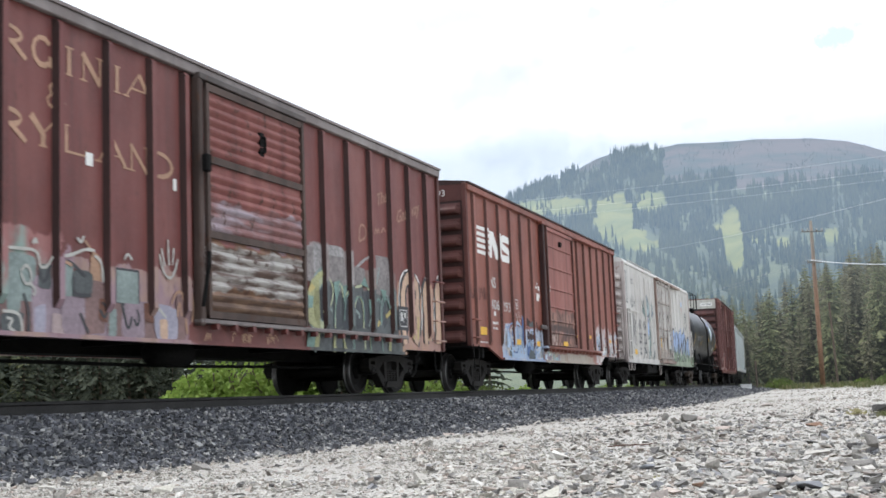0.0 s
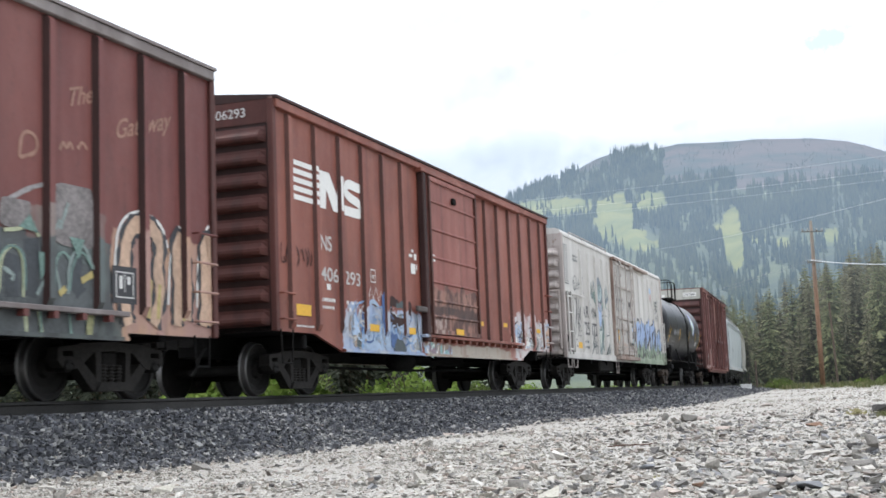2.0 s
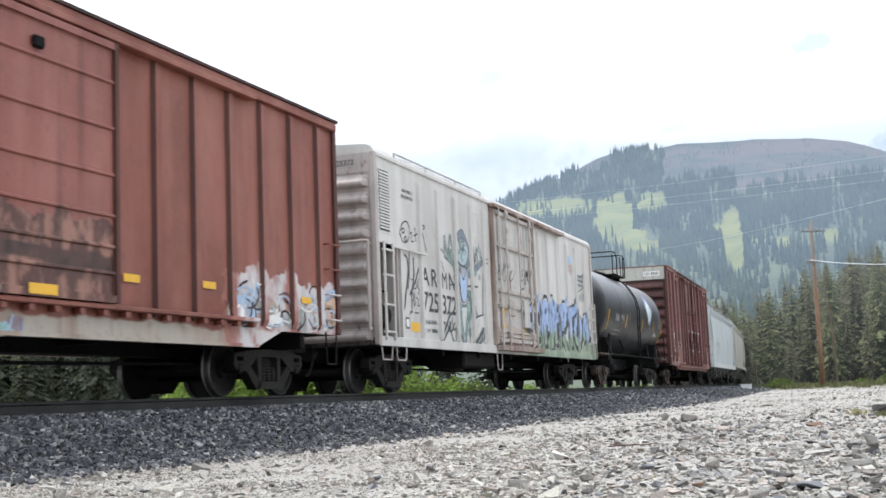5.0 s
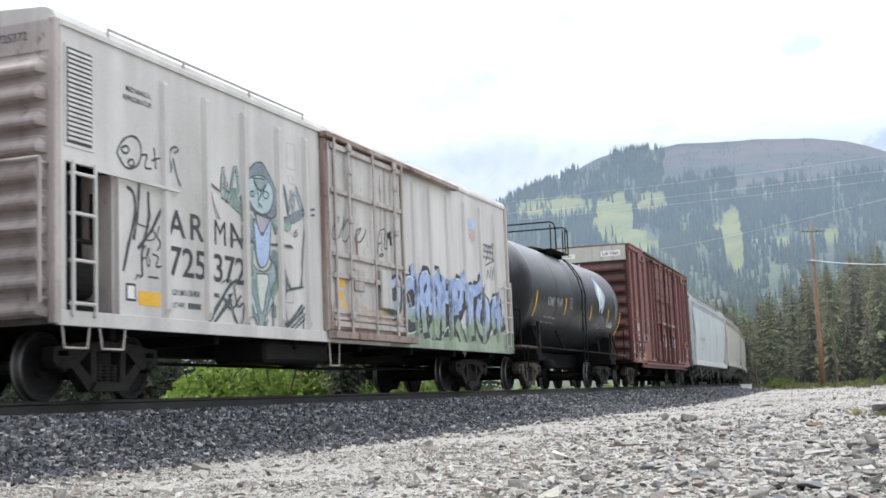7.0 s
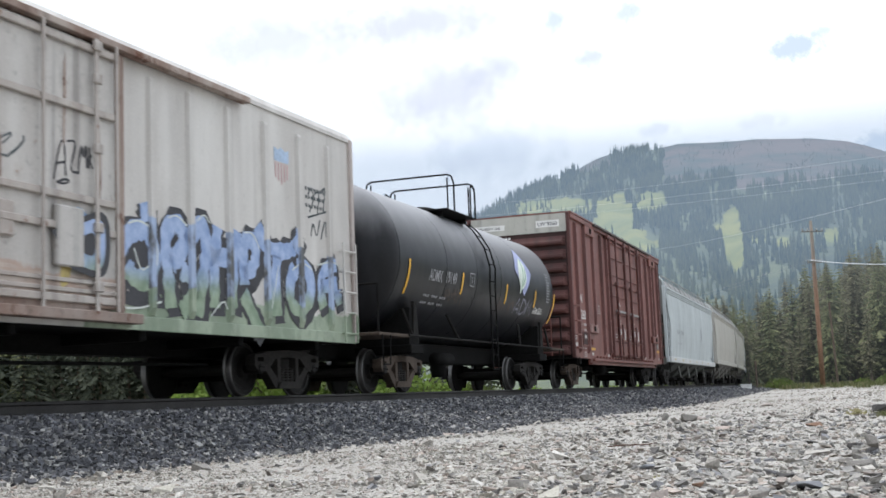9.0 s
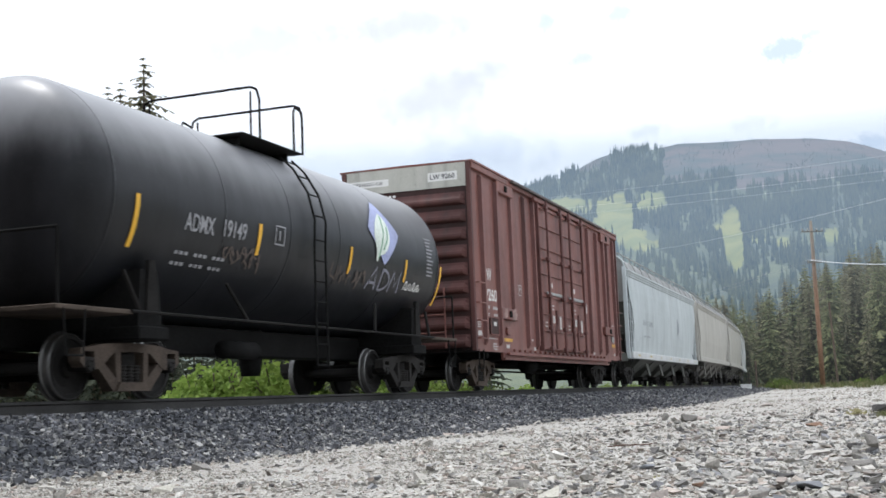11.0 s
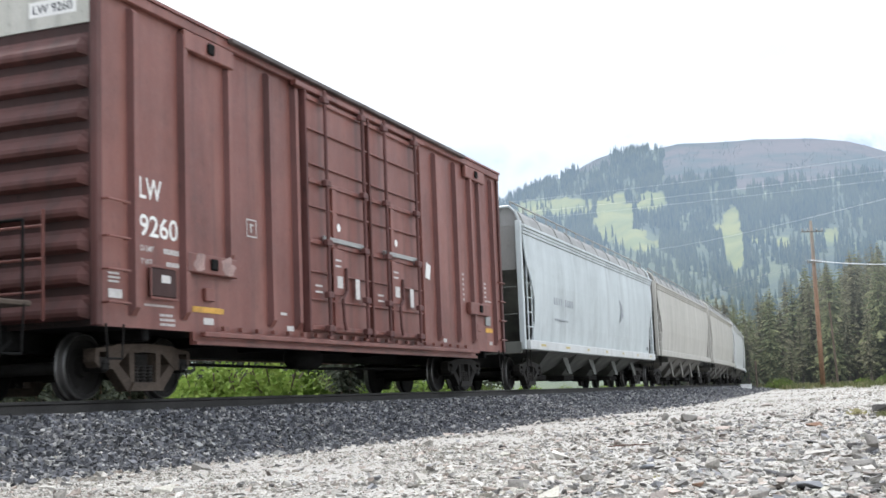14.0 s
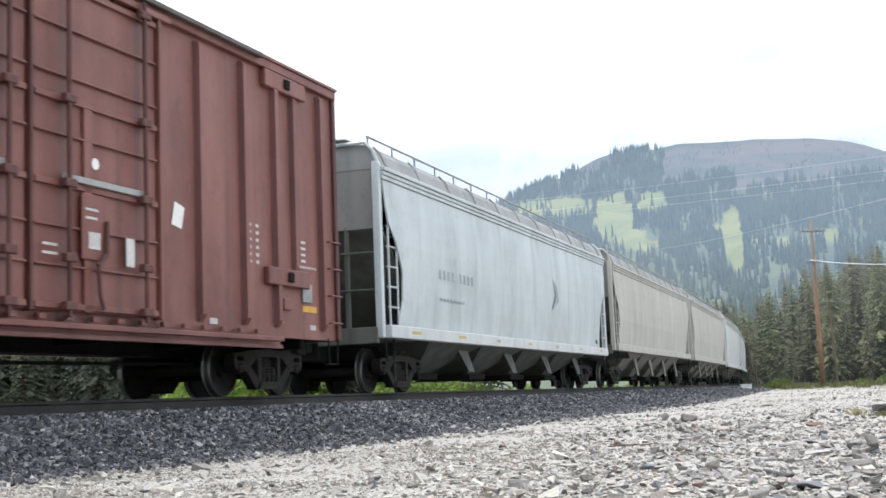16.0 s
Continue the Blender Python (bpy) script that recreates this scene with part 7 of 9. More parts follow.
    board = part("routing_board", one_box(-0.30, 0.30, -0.05, 0.0, 1.28, 1.66, 0.02), P_SHADESOOTRED, car, "dark routing board in a frame")
    board.matrix_basis = pose(X(52.76), -1.522, 0)
    part("board_frame", one_box(-0.33, 0.33, -0.065, -0.052, 1.25, 1.28, 0.005), P_MAROON, board)
    part("board_frame", one_box(-0.33, 0.33, -0.065, -0.052, 1.66, 1.69, 0.005), P_MAROON, board)
    part("board_frame", one_box(-0.33, -0.30, -0.065, -0.052, 1.283, 1.657, 0.005), P_MAROON, board)
    part("board_frame", one_box(0.30, 0.33, -0.065, -0.052, 1.283, 1.657, 0.005), P_MAROON, board)
    patches([(-0.07, 0.14, 1.47, 1.57)], -0.0535, M_DULLWHITE, board, "paper_label")
    splash(car, [(X(53.40), X(53.68), 1.70, 1.90, P_SCUFF), (X(53.45), X(53.62), 1.74, 1.92, P_SCUFF), (X(54.10), X(54.40), 1.72, 1.91, P_SCUFF), (X(54.2), X(54.46), 1.68, 1.84, P_SCUFF)], -1.6265, "scuffed_patch", rough=0.3)
    part("card_board", one_box(-0.16, 0.16, -0.03, 0.0, 1.45, 1.75, 0.01), M_GREY, car).matrix_basis = pose(X(66.0), -1.522, 0)
    # end writing on the band
    for body, size, y0, y1, wide in (("LW 9260", 0.115, -0.60, -1.26, 1.0), ("EXCESS HEIGHT CAR", 0.075, 1.40, 0.42, 0.86)):
        sign = patches([(-0.05, abs(y1 - y0), -0.045, size + 0.045)], 0, M_WHITE, car, "end_sign", "white painted strip with dark lettering")
        sign.matrix_basis = pose(-L / 2 - 0.0235, y0, 4.80, 0, 0, -90)
        o = lettering(body, size, 0, 0, -0.003, M_INK, sign, wide)
    for z, n in ((4.46, 7), (3.98, 4), (3.05, 3)):
        for i in range(n):
            bar = patches([(0, 0.07, 0, 0.05)], 0, M_WHITE, car)
            bar.matrix_basis = pose(-L / 2 - 0.09, 0.9 - 0.1 * i, z, 0, 0, -90)
    ladder(car, X(51.45), X(51.9), -1.56, [1.15, 1.55, 1.95, 2.4], P_MAROON, rails=False)
    ladder(car, X(66.65), X(67.05), -1.56, [1.15, 1.6, 2.05, 2.5], P_MAROON, rails=False)
    step(car, X(51.7), -1.56, 0.9, M_STEEL, 0.36, 0.42)
    step(car, X(66.85), -1.56, 0.9, M_STEEL, 0.36, 0.42)
    bm = bmesh.new()
    for k in (-0.9, 0.2):
        pipe(bm, [(-L / 2 - 0.2, k, 0.95), (-L / 2 - 0.2, k, 2.3)], 0.02)
    for z in (1.3, 1.7, 2.1):
        rod(bm, (-L / 2 - 0.2, -0.9, z), (-L / 2 - 0.2, 0.2, z), 0.018)
    part("end_ladder", bm, P_MAROON, car)
    frame_under(car, L)
    truck(car, -6.25, True)
    truck(car, 6.25)
    return car


# ---- covered hoppers ----
def hopper(s0, label, paint, sill_paint, dark, bays=4, low=1.0, turn=True, marks=True):
    L = 19.0
    car, mid = start_car("covered_hopper", label, s0, s0 + L)
    x0, x1 = -L / 2, L / 2
    zb = low + 0.24
    # curved side sheets with the ends cut back
    levels = [(zb, 1.44, 0.95), (zb + 0.5, 1.50, 1.08), (2.3, 1.54, 1.02), (2.8, 1.56, 0.70), (3.15, 1.56, 0.34), (3.5, 1.55, 0.24), (3.96, 1.52, 0.20)]
    for sy in (-1, 1):
        bm = bmesh.new()
        rings = []
        for z, y, cut in levels:
            row = [x0 + cut + (L - 2 * cut) * i / 12 for i in range(13)]
            rings.append([bm.verts.new((x, sy * y, z)) for x in row])
        for a, b in zip(rings, rings[1:]):
            for i in range(12):
                bm.faces.new((a[i], a[i + 1], b[i + 1], b[i]) if sy < 0 else (a[i + 1], a[i], b[i], b[i + 1]))
        ex = bmesh.ops.extrude_face_region(bm, geom=bm.faces[:])
        for v in [g for g in ex["geom"] if isinstance(g, bmesh.types.BMVert)]:
            v.co.y -= sy * 0.03
        bmesh.ops.recalc_face_normals(bm, faces=bm.faces[:])
        part("side_sheet", bm, paint, car, smooth=False)
        o = lambda a, b: (min(sy * a, sy * b), max(sy * a, sy * b))
        part("side_sill", one_box(x0 + 0.3, x1 - 0.3, *o(1.40, 1.58), low, zb, 0.015), sill_paint, car)
        for k, (z, d) in enumerate(((3.97, 0.03), (4.05, 0.045), (4.13, 0.075))):
            part("top_chord", one_box(x0 + 0.15, x1 - 0.15, *o(1.44 - 0.02 * k, 1.52 + d), z, z + 0.07, 0.008), paint, car)
        for sx in (-1, 1):
            part("corner_post", one_box(-0.07, 0.07, *o(1.36, 1.50), low, 4.3, 0.012), paint, car).matrix_basis = pose(sx * (L / 2 - 0.12), 0, 0)
            ladder(car, sx * (L / 2 - 0.60) - 0.20, sx * (L / 2 - 0.60) + 0.20, sy * 1.46, [low + 0.2 + 0.38 * i for i in range(6)], paint, r=0.018, stand=0.05)
            step(car, sx * (L / 2 - 0.4), sy * 1.48, low, M_STEEL, 0.4, 0.42)
    # roof and running boards
    bm = bmesh.new()
    prof = [(-1.5, 4.18), (-1.48, 4.22), (-1.36, 4.50), (-1.22, 4.64), (0, 4.72), (1.22, 4.64), (1.36, 4.50), (1.48, 4.22), (1.5, 4.18)]
    loft(bm, [[(x0 + 0.15, a, b) for a, b in prof], [(x1 - 0.15, a, b) for a, b in prof]])
    bmesh.ops.recalc_face_normals(bm, faces=bm.faces[:])
    part("roof", bm, P_ROOFGREY, car)
    for sy in (-1, 1):
        part("running_board", one_box(x0 + 0.05, x1 - 0.05, min(sy * 0.45, sy * 0.85), max(sy * 0.45, sy * 0.85), 4.76, 4.79, 0.006), M_GREY, car)
        for i in range(11):
            x = x0 + 0.5 + (L - 1.0) * i / 10
            bm = bmesh.new()
            pipe(bm, [(x, sy * 1.495, 4.2), (x, sy * 1.37, 4.51), (x, sy * 1.23, 4.66)], 0.022, 5)
            part("roof_rib", bm, P_ROOFGREY, car)
    if marks:
        # hand rail along the running board
        bm = bmesh.new()
        rod(bm, (x0 + 0.3, -1.18, 4.84), (x1 - 0.3, -1.18, 4.84), 0.022)
        hr = part("roof_hand_rail", bm, P_ROOFGREY, car)
        for i in range(16):
            bm = bmesh.new()
            x = x0 + 0.35 + (L - 0.7) * i / 15
            rod(bm, (x, -1.18, 4.62), (x, -1.18, 4.84), 0.02, 5)
            part("rail_post", bm, P_ROOFGREY, hr)
    for i in range(8):
        shared("hatch", lambda: one_box(-0.9, 0.9, -0.35, 0.35, 4.66, 4.80, 0.03), paint, "hatch", car).matrix_basis = pose(x0 + 1.5 + (L - 3) * i / 7, 0, 0)
    # ends: upright sheet above, slope sheet below it, open platform
    for sx in (-1, 1):
        bm = bmesh.new()
        pts = [(sx * (L / 2 - 0.16), 4.24), (sx * (L / 2 - 0.16), 3.05), (sx * (L / 2 - 3.0), 1.0), (sx * (L / 2 - 3.06), 1.0), (sx * (L / 2 - 0.24), 3.10), (sx * (L / 2 - 0.24), 4.24)]
        slab(bm, pts, -1.44, 1.44)
        bmesh.ops.recalc_face_normals(bm, faces=bm.faces[:])
        # faces of the sheet below 2.9 m take the darker paint
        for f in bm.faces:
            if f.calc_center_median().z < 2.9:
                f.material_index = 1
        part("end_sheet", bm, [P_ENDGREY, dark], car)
        bm = bmesh.new()
        pipe(bm, [(sx * (L / 2 - 0.10), -1.49, 4.2), (sx * (L / 2 - 0.10), -1.38, 4.52), (sx * (L / 2 - 0.10), -1.22, 4.68), (sx * (L / 2 - 0.10), 1.22, 4.68), (sx * (L / 2 - 0.10), 1.38, 4.52), (sx * (L / 2 - 0.10), 1.49, 4.2)], 0.035)
        part("end_hoop", bm, paint, car)
        bm = bmesh.new()
        slab(bm, [(-1.45, 4.22), (1.45, 4.22), (1.34, 4.5), (1.2, 4.63), (0, 4.71), (-1.2, 4.63), (-1.34, 4.5)], -0.02, 0.02)
        part("end_gable", bm, P_ENDGREY, car).matrix_basis = pose(sx * (L / 2 - 0.19), 0, 0, 0, 0, 90)
        part("end_platform", one_box(-0.9, 0.9, -1.40, 1.40, low - 0.02, low + 0.10, 0.01), dark, car).matrix_basis = pose(sx * (L / 2 - 0.92), 0, 0)
        part("end_sill", one_box(-0.05, 0.05, -1.40, 1.40, low - 0.10, low + 0.20, 0.01), dark, car).matrix_basis = pose(sx * (L / 2 - 0.06), 0, 0)
        bm = bmesh.new()
        for y in (-0.75, 0.75):
            rod(bm, (sx * (L / 2 - 0.2), y, low + 0.1), (sx * (L / 2 - 0.2), y, 3.1), 0.05)
        for z in (1.9, 2.6):
            rod(bm, (sx * (L / 2 - 0.14), -1.3, z), (sx * (L / 2 - 0.14), 1.3, z), 0.02)
        part("end_frame", bm, dark, car)
        c = shared("coupler", coupler_mesh, M_STEEL, "coupler", car)
        c.matrix_basis = pose(sx * (L / 2 + 0.22), 0, 0.88, 0, 0, 0 if sx > 0 else 180)
    # discharge bays
    wd = (L - 5.4) / bays
    for i in range(bays):
        cx = -L / 2 + 2.7 + wd * (i + 0.5)
        def bay():
            bm = bmesh.new()
            ring = lambda hx, hy, z: [(-hx, -hy, z), (hx, -hy, z), (hx, hy, z), (-hx, hy, z)]
            loft(bm, [ring(0.45, 0.55, 0.40), ring(wd / 2, 1.42, low + 0.02)])
            return bm
        shared("bay%d_%.2f_%s" % (bays, low, paint.name), bay, [P_BAYBEIGE if low > 1.1 else dark], "hopper_bay", car).matrix_basis = pose(cx, 0, 0)
        shared("gate", lambda: one_box(-0.6, 0.6, -0.7, 0.7, 0.26, 0.40, 0.02), M_STEEL, "outlet_gate", car).matrix_basis = pose(cx, 0, 0)
        bm = bmesh.new()
        slab(bm, [(-wd / 2 + 0.02, low), (-wd / 2 + 0.70, low), (-0.42, 0.42), (-0.80, 0.42)], -1.35, -1.31)
        part("bay_rib", bm, P_BAYBEIGE if low > 1.1 else dark, car).matrix_basis = pose(cx + wd * 0.5 + 0.35, 0.12, 0)
    part("centre_sill", one_box(x0, x1, -0.2, 0.2, 0.62, 0.98, 0.02), M_BLACK, car)
    if marks:
        part("door_seal", one_box(-0.06, 0.06, -0.02, 0.0, 1.35, 1.48), M_DGREY, car).matrix_basis = pose(x1 - 1.6, -1.50, 0)
    truck(car, -L / 2 + 1.85, turn=turn)
    truck(car, L / 2 - 1.85, turn=turn)
    return car, mid


P_ROOFGREY = car_paint("grimy_roof_grey_paint", (0.21, 0.212, 0.205), (0.29, 0.29, 0.28), rust=(0.10, 0.085, 0.07), rust_at=0.68, streak=0.3, rough=0.6)
P_ENDGREY = car_paint("dusty_warm_grey_paint", (0.19, 0.187, 0.175), (0.26, 0.253, 0.24), rust=(0.16, 0.15, 0.13), rust_at=0.7, streak=0.3)
P_BLUEGREY = car_paint("pale_blue_grey_paint", (0.42, 0.46, 0.465), (0.50, 0.54, 0.545), rust=(0.30, 0.31, 0.30), rust_at=0.69, streak=0.35, rough=0.4, grime=0.45)
P_BEIGE = car_paint("dusty_beige_paint", (0.38, 0.365, 0.325), (0.44, 0.425, 0.385), rust=(0.30, 0.24, 0.18), rust_at=0.74, streak=0.25, rough=0.5, grime=0.4)
P_PALE = car_paint("pale_grey_paint", (0.50, 0.51, 0.50), (0.56, 0.57, 0.56), rust=(0.3, 0.26, 0.2), rust_at=0.76, streak=0.2, rough=0.45, grime=0.35)
P_BAYBEIGE = car_paint("grimy_beige_bay_paint", (0.16, 0.152, 0.135), (0.245, 0.235, 0.21), rust=(0.10, 0.09, 0.075), rust_at=0.62, streak=0.5, rough=0.7)
P_DARKGREY = car_paint("sooty_green_grey_paint", (0.075, 0.078, 0.068), (0.135, 0.138, 0.122), rust_at=0.7, rough=0.7)


def hoppers():
    car, mid = hopper(69.2, "pale blue-grey covered hopper with stencilled side and dark end platform", P_BLUEGREY, P_PALE, P_DARKGREY)
    X = lambda s: s - mid
    bm = bmesh.new()
    M_FADE = plain("faded_grey_stencil", (0.27, 0.29, 0.31), 0.6, 0, 0.3, 7)
    patches([(X(72.2 + 0.26 * i + (0.25 if i > 3 else 0)), X(72.36 + 0.26 * i + (0.25 if i > 3 else 0)), 2.30, 2.52) for i in range(8)], -1.548, M_FADE, car, "faded_letter_block")
    patches([(X(72.3 + 0.2 * i), X(72.42 + 0.2 * i), 1.86, 1.92) for i in range(8)], -1.53, M_FADE, car)
    fill(bm, [(X(81.2), 2.15), (X(81.9), 2.42), (X(81.75), 2.8), (X(81.3), 3.0), (X(81.6), 2.5)], -1.572)
    part("leaf_emblem", bm, M_FADE, car)
    for i in range(7):
        patches([(X(70.5 + 2.7 * i), X(71.0 + 2.7 * i) - 0.2 * (i > 1), 1.10, 1.16)], -1.584, M_OCHRE, car, "reflector", "faded ochre reflector strip")
    hopper(90.3 - 0.9, "dusty beige covered hopper with sloping discharge bays", P_BEIGE, P_BEIGE, P_DARKGREY, low=1.22)
    hopper(109.5, "dusty beige covered hopper behind another of its kind", P_BEIGE, P_BEIGE, P_DARKGREY, low=1.22, turn=False)
    hopper(129.6, "pale grey covered hopper on the far bend", P_PALE, P_PALE, P_DARKGREY, low=1.15, turn=False)
    hopper(149.7, "pale grey covered hopper on the far bend", P_PALE, P_PALE, P_DARKGREY, low=1.15, turn=False)
    hopper(169.8, "dusty beige covered hopper on the far bend", P_BEIGE, P_BEIGE, P_DARKGREY, low=1.22, turn=False)


# ---- ground ----
def ground_z(x, y):
    d = math.hypot(x, y)
    return 0.0035 * min(max(0.0, d - 40), 110) if d > 40 else 0.0


def gravel_ground():
    m, n, l, b = nodes_of("pale_gravel")
    v = n.new("ShaderNodeTexCoord").outputs["Object"]
    vo = n.new("ShaderNodeTexVoronoi")
    vo.inputs["Scale"].default_value = 48
    l.new(v, vo.inputs["Vector"])
    vf = n.new("ShaderNodeTexVoronoi")
    vf.inputs["Scale"].default_value = 95
    l.new(v, vf.inputs["Vector"])
    bw = n.new("ShaderNodeRGBToBW")
    l.new(vo.outputs["Color"], bw.inputs[0])
    bf = n.new("ShaderNodeRGBToBW")
    l.new(vf.outputs["Color"], bf.inputs[0])
    c = blend(n, l, bw.outputs[0], (0.18, 0.17, 0.154), (0.62, 0.592, 0.54))
    c = blend(n, l, 0.5, c, blend(n, l, bf.outputs[0], (0.13, 0.123, 0.112), (0.64, 0.615, 0.565)))
    c = blend(n, l, ramp(n, l, noise_node(n, l, v, 0.35, 5), 0.4, 0.7), c, blend(n, l, 0.5, c, (0.30, 0.272, 0.245)))
    # grass takes over beyond the clearing
    far = n.new("ShaderNodeVectorMath")
    far.operation = "LENGTH"
    l.new(v, far.inputs[0])
    edge = calc(n, l, "ADD", far.outputs["Value"], calc(n, l, "MULTIPLY", noise_node(n, l, v, 0.12, 4), 60.0))
    turf = blend(n, l, noise_node(n, l, v, 0.7, 5), (0.060, 0.070, 0.030), (0.17, 0.155, 0.09))
    c = blend(n, l, ramp(n, l, edge, 112, 128), c, turf)
    l.new(c, b.inputs["Base Color"])
    b.inputs["Roughness"].default_value = 0.9
    h = calc(n, l, "ADD", vo.outputs["Distance"], calc(n, l, "MULTIPLY", vf.outputs["Distance"], 0.4))
    bump(n, l, b, h, 0.8, -0.03)
    return m


def build_ground():
    bm = bmesh.new()
    radii = [0.0, 1.5, 3, 4, 5, 6, 7, 8, 9, 10, 11.5, 13, 15, 17, 20, 23, 27, 32, 38, 45, 55, 66, 80, 95, 115, 140, 180, 260, 500, 1200, 2600, 4700]
    K = 96
    rows = []
    for r in radii:
        row = []
        for i in range(K):
            a = i * math.tau / K
            x, y = r * math.sin(a), r * math.cos(a)
            z = ground_z(x, y)
            if 1 < r < 90:
                z += 0.045 * noise.noise((x * 0.22, y * 0.22, 0)) + 0.018 * noise.noise((x * 0.9, y * 0.9, 5))
            row.append(bm.verts.new((x, y, z)))
            if r == 0:
                break
        rows.append(row)
    for i in range(K):
        bm.faces.new((rows[0][0], rows[1][i], rows[1][(i + 1) % K]))
    for a, b in zip(rows[1:], rows[2:]):
        for i in range(K):
            j = (i + 1) % K
            bm.faces.new((a[i], b[i], b[j], a[j]))
    bmesh.ops.recalc_face_normals(bm, faces=bm.faces[:])
    ob = part("ground", bm, gravel_ground(), None, smooth=True)
    tagged(ob, "pale grey gravel clearing beside the railway line", "ground", kind="structure")


# ---- stones ----
def stones(name, centres, sizes, material, label, category, flat=0.7, seed=1, parent=None):
    """Many broken stones in one mesh: skewed blocks with knocked-in corners."""
    rng = np.random.default_rng(seed)
    v = np.array([(x, y, z) for z in (-1, 1) for y in (-1, 1) for x in (-1, 1)], float) * 0.72
    quads = ((0, 2, 3, 1), (4, 5, 7, 6), (0, 1, 5, 4), (2, 6, 7, 3), (0, 4, 6, 2), (1, 3, 7, 5))
    f = np.array([t for a, b, c, d in quads for t in ((a, b, c), (a, c, d))])
    n = len(centres)
    V = v[None] * (1 + rng.uniform(-0.55, 0.35, (n, 8, 1))) + rng.uniform(-0.22, 0.22, (n, 8, 3))
    V = V * rng.uniform(0.55, 1.4, (n, 1, 3)) * np.array([1, 1, flat])
    a, t = rng.uniform(0, math.tau, n), rng.normal(0, 0.45, n)
    ca, sa, ct, st = np.cos(a), np.sin(a), np.cos(t), np.sin(t)
    y, z = V[..., 1] * ct[:, None] - V[..., 2] * st[:, None], V[..., 1] * st[:, None] + V[..., 2] * ct[:, None]
    V = np.stack([V[..., 0] * ca[:, None] - y * sa[:, None], V[..., 0] * sa[:, None] + y * ca[:, None], z], -1)
    V = V * np.asarray(sizes)[:, None, None] + np.asarray(centres)[:, None, :]
    F = (f[None] + 8 * np.arange(n)[:, None, None]).reshape(-1, 3)
    return soup(name, V.reshape(-1, 3), F, material, label, category, parent)


def soup(name, V, F, material, label="", category="", parent=None, kind="stuff"):
    me = bpy.data.meshes.new(name)
    me.vertices.add(len(V))
    me.vertices.foreach_set("co", np.ascontiguousarray(V, dtype=np.float32).ravel())
    me.loops.add(F.size)
    me.loops.foreach_set("vertex_index", np.ascontiguousarray(F, dtype=np.int32).ravel())
    me.polygons.add(len(F))
    me.polygons.foreach_set("loop_start", np.arange(0, F.size, 3, dtype=np.int32))
    me.update(calc_edges=True)
    me.validate()
    me.shade_flat()
    me.materials.append(material)
    ob = new(name, me)
    ob.parent = parent
    if parent is None:
        tagged(ob, label, category, kind=kind)
    else:
        tagged(ob, label, kind=kind)
    return ob


# ---- track ----
def section(q, s):
    """Height of the ballast bed at q metres to the side of the centre line."""
    a = abs(q)
    foot = 3.35
    c = on_track(s, q if q > 0 else -a)
    g = ground_z(c.x, c.y)
    top = RAIL - 0.20
    if a < 1.75:
        return top
    k = (a - 1.75) / (foot - 1.75)
    return top + (g - 0.03 - top) * min(k, 1) if k <= 1 else g - 0.05


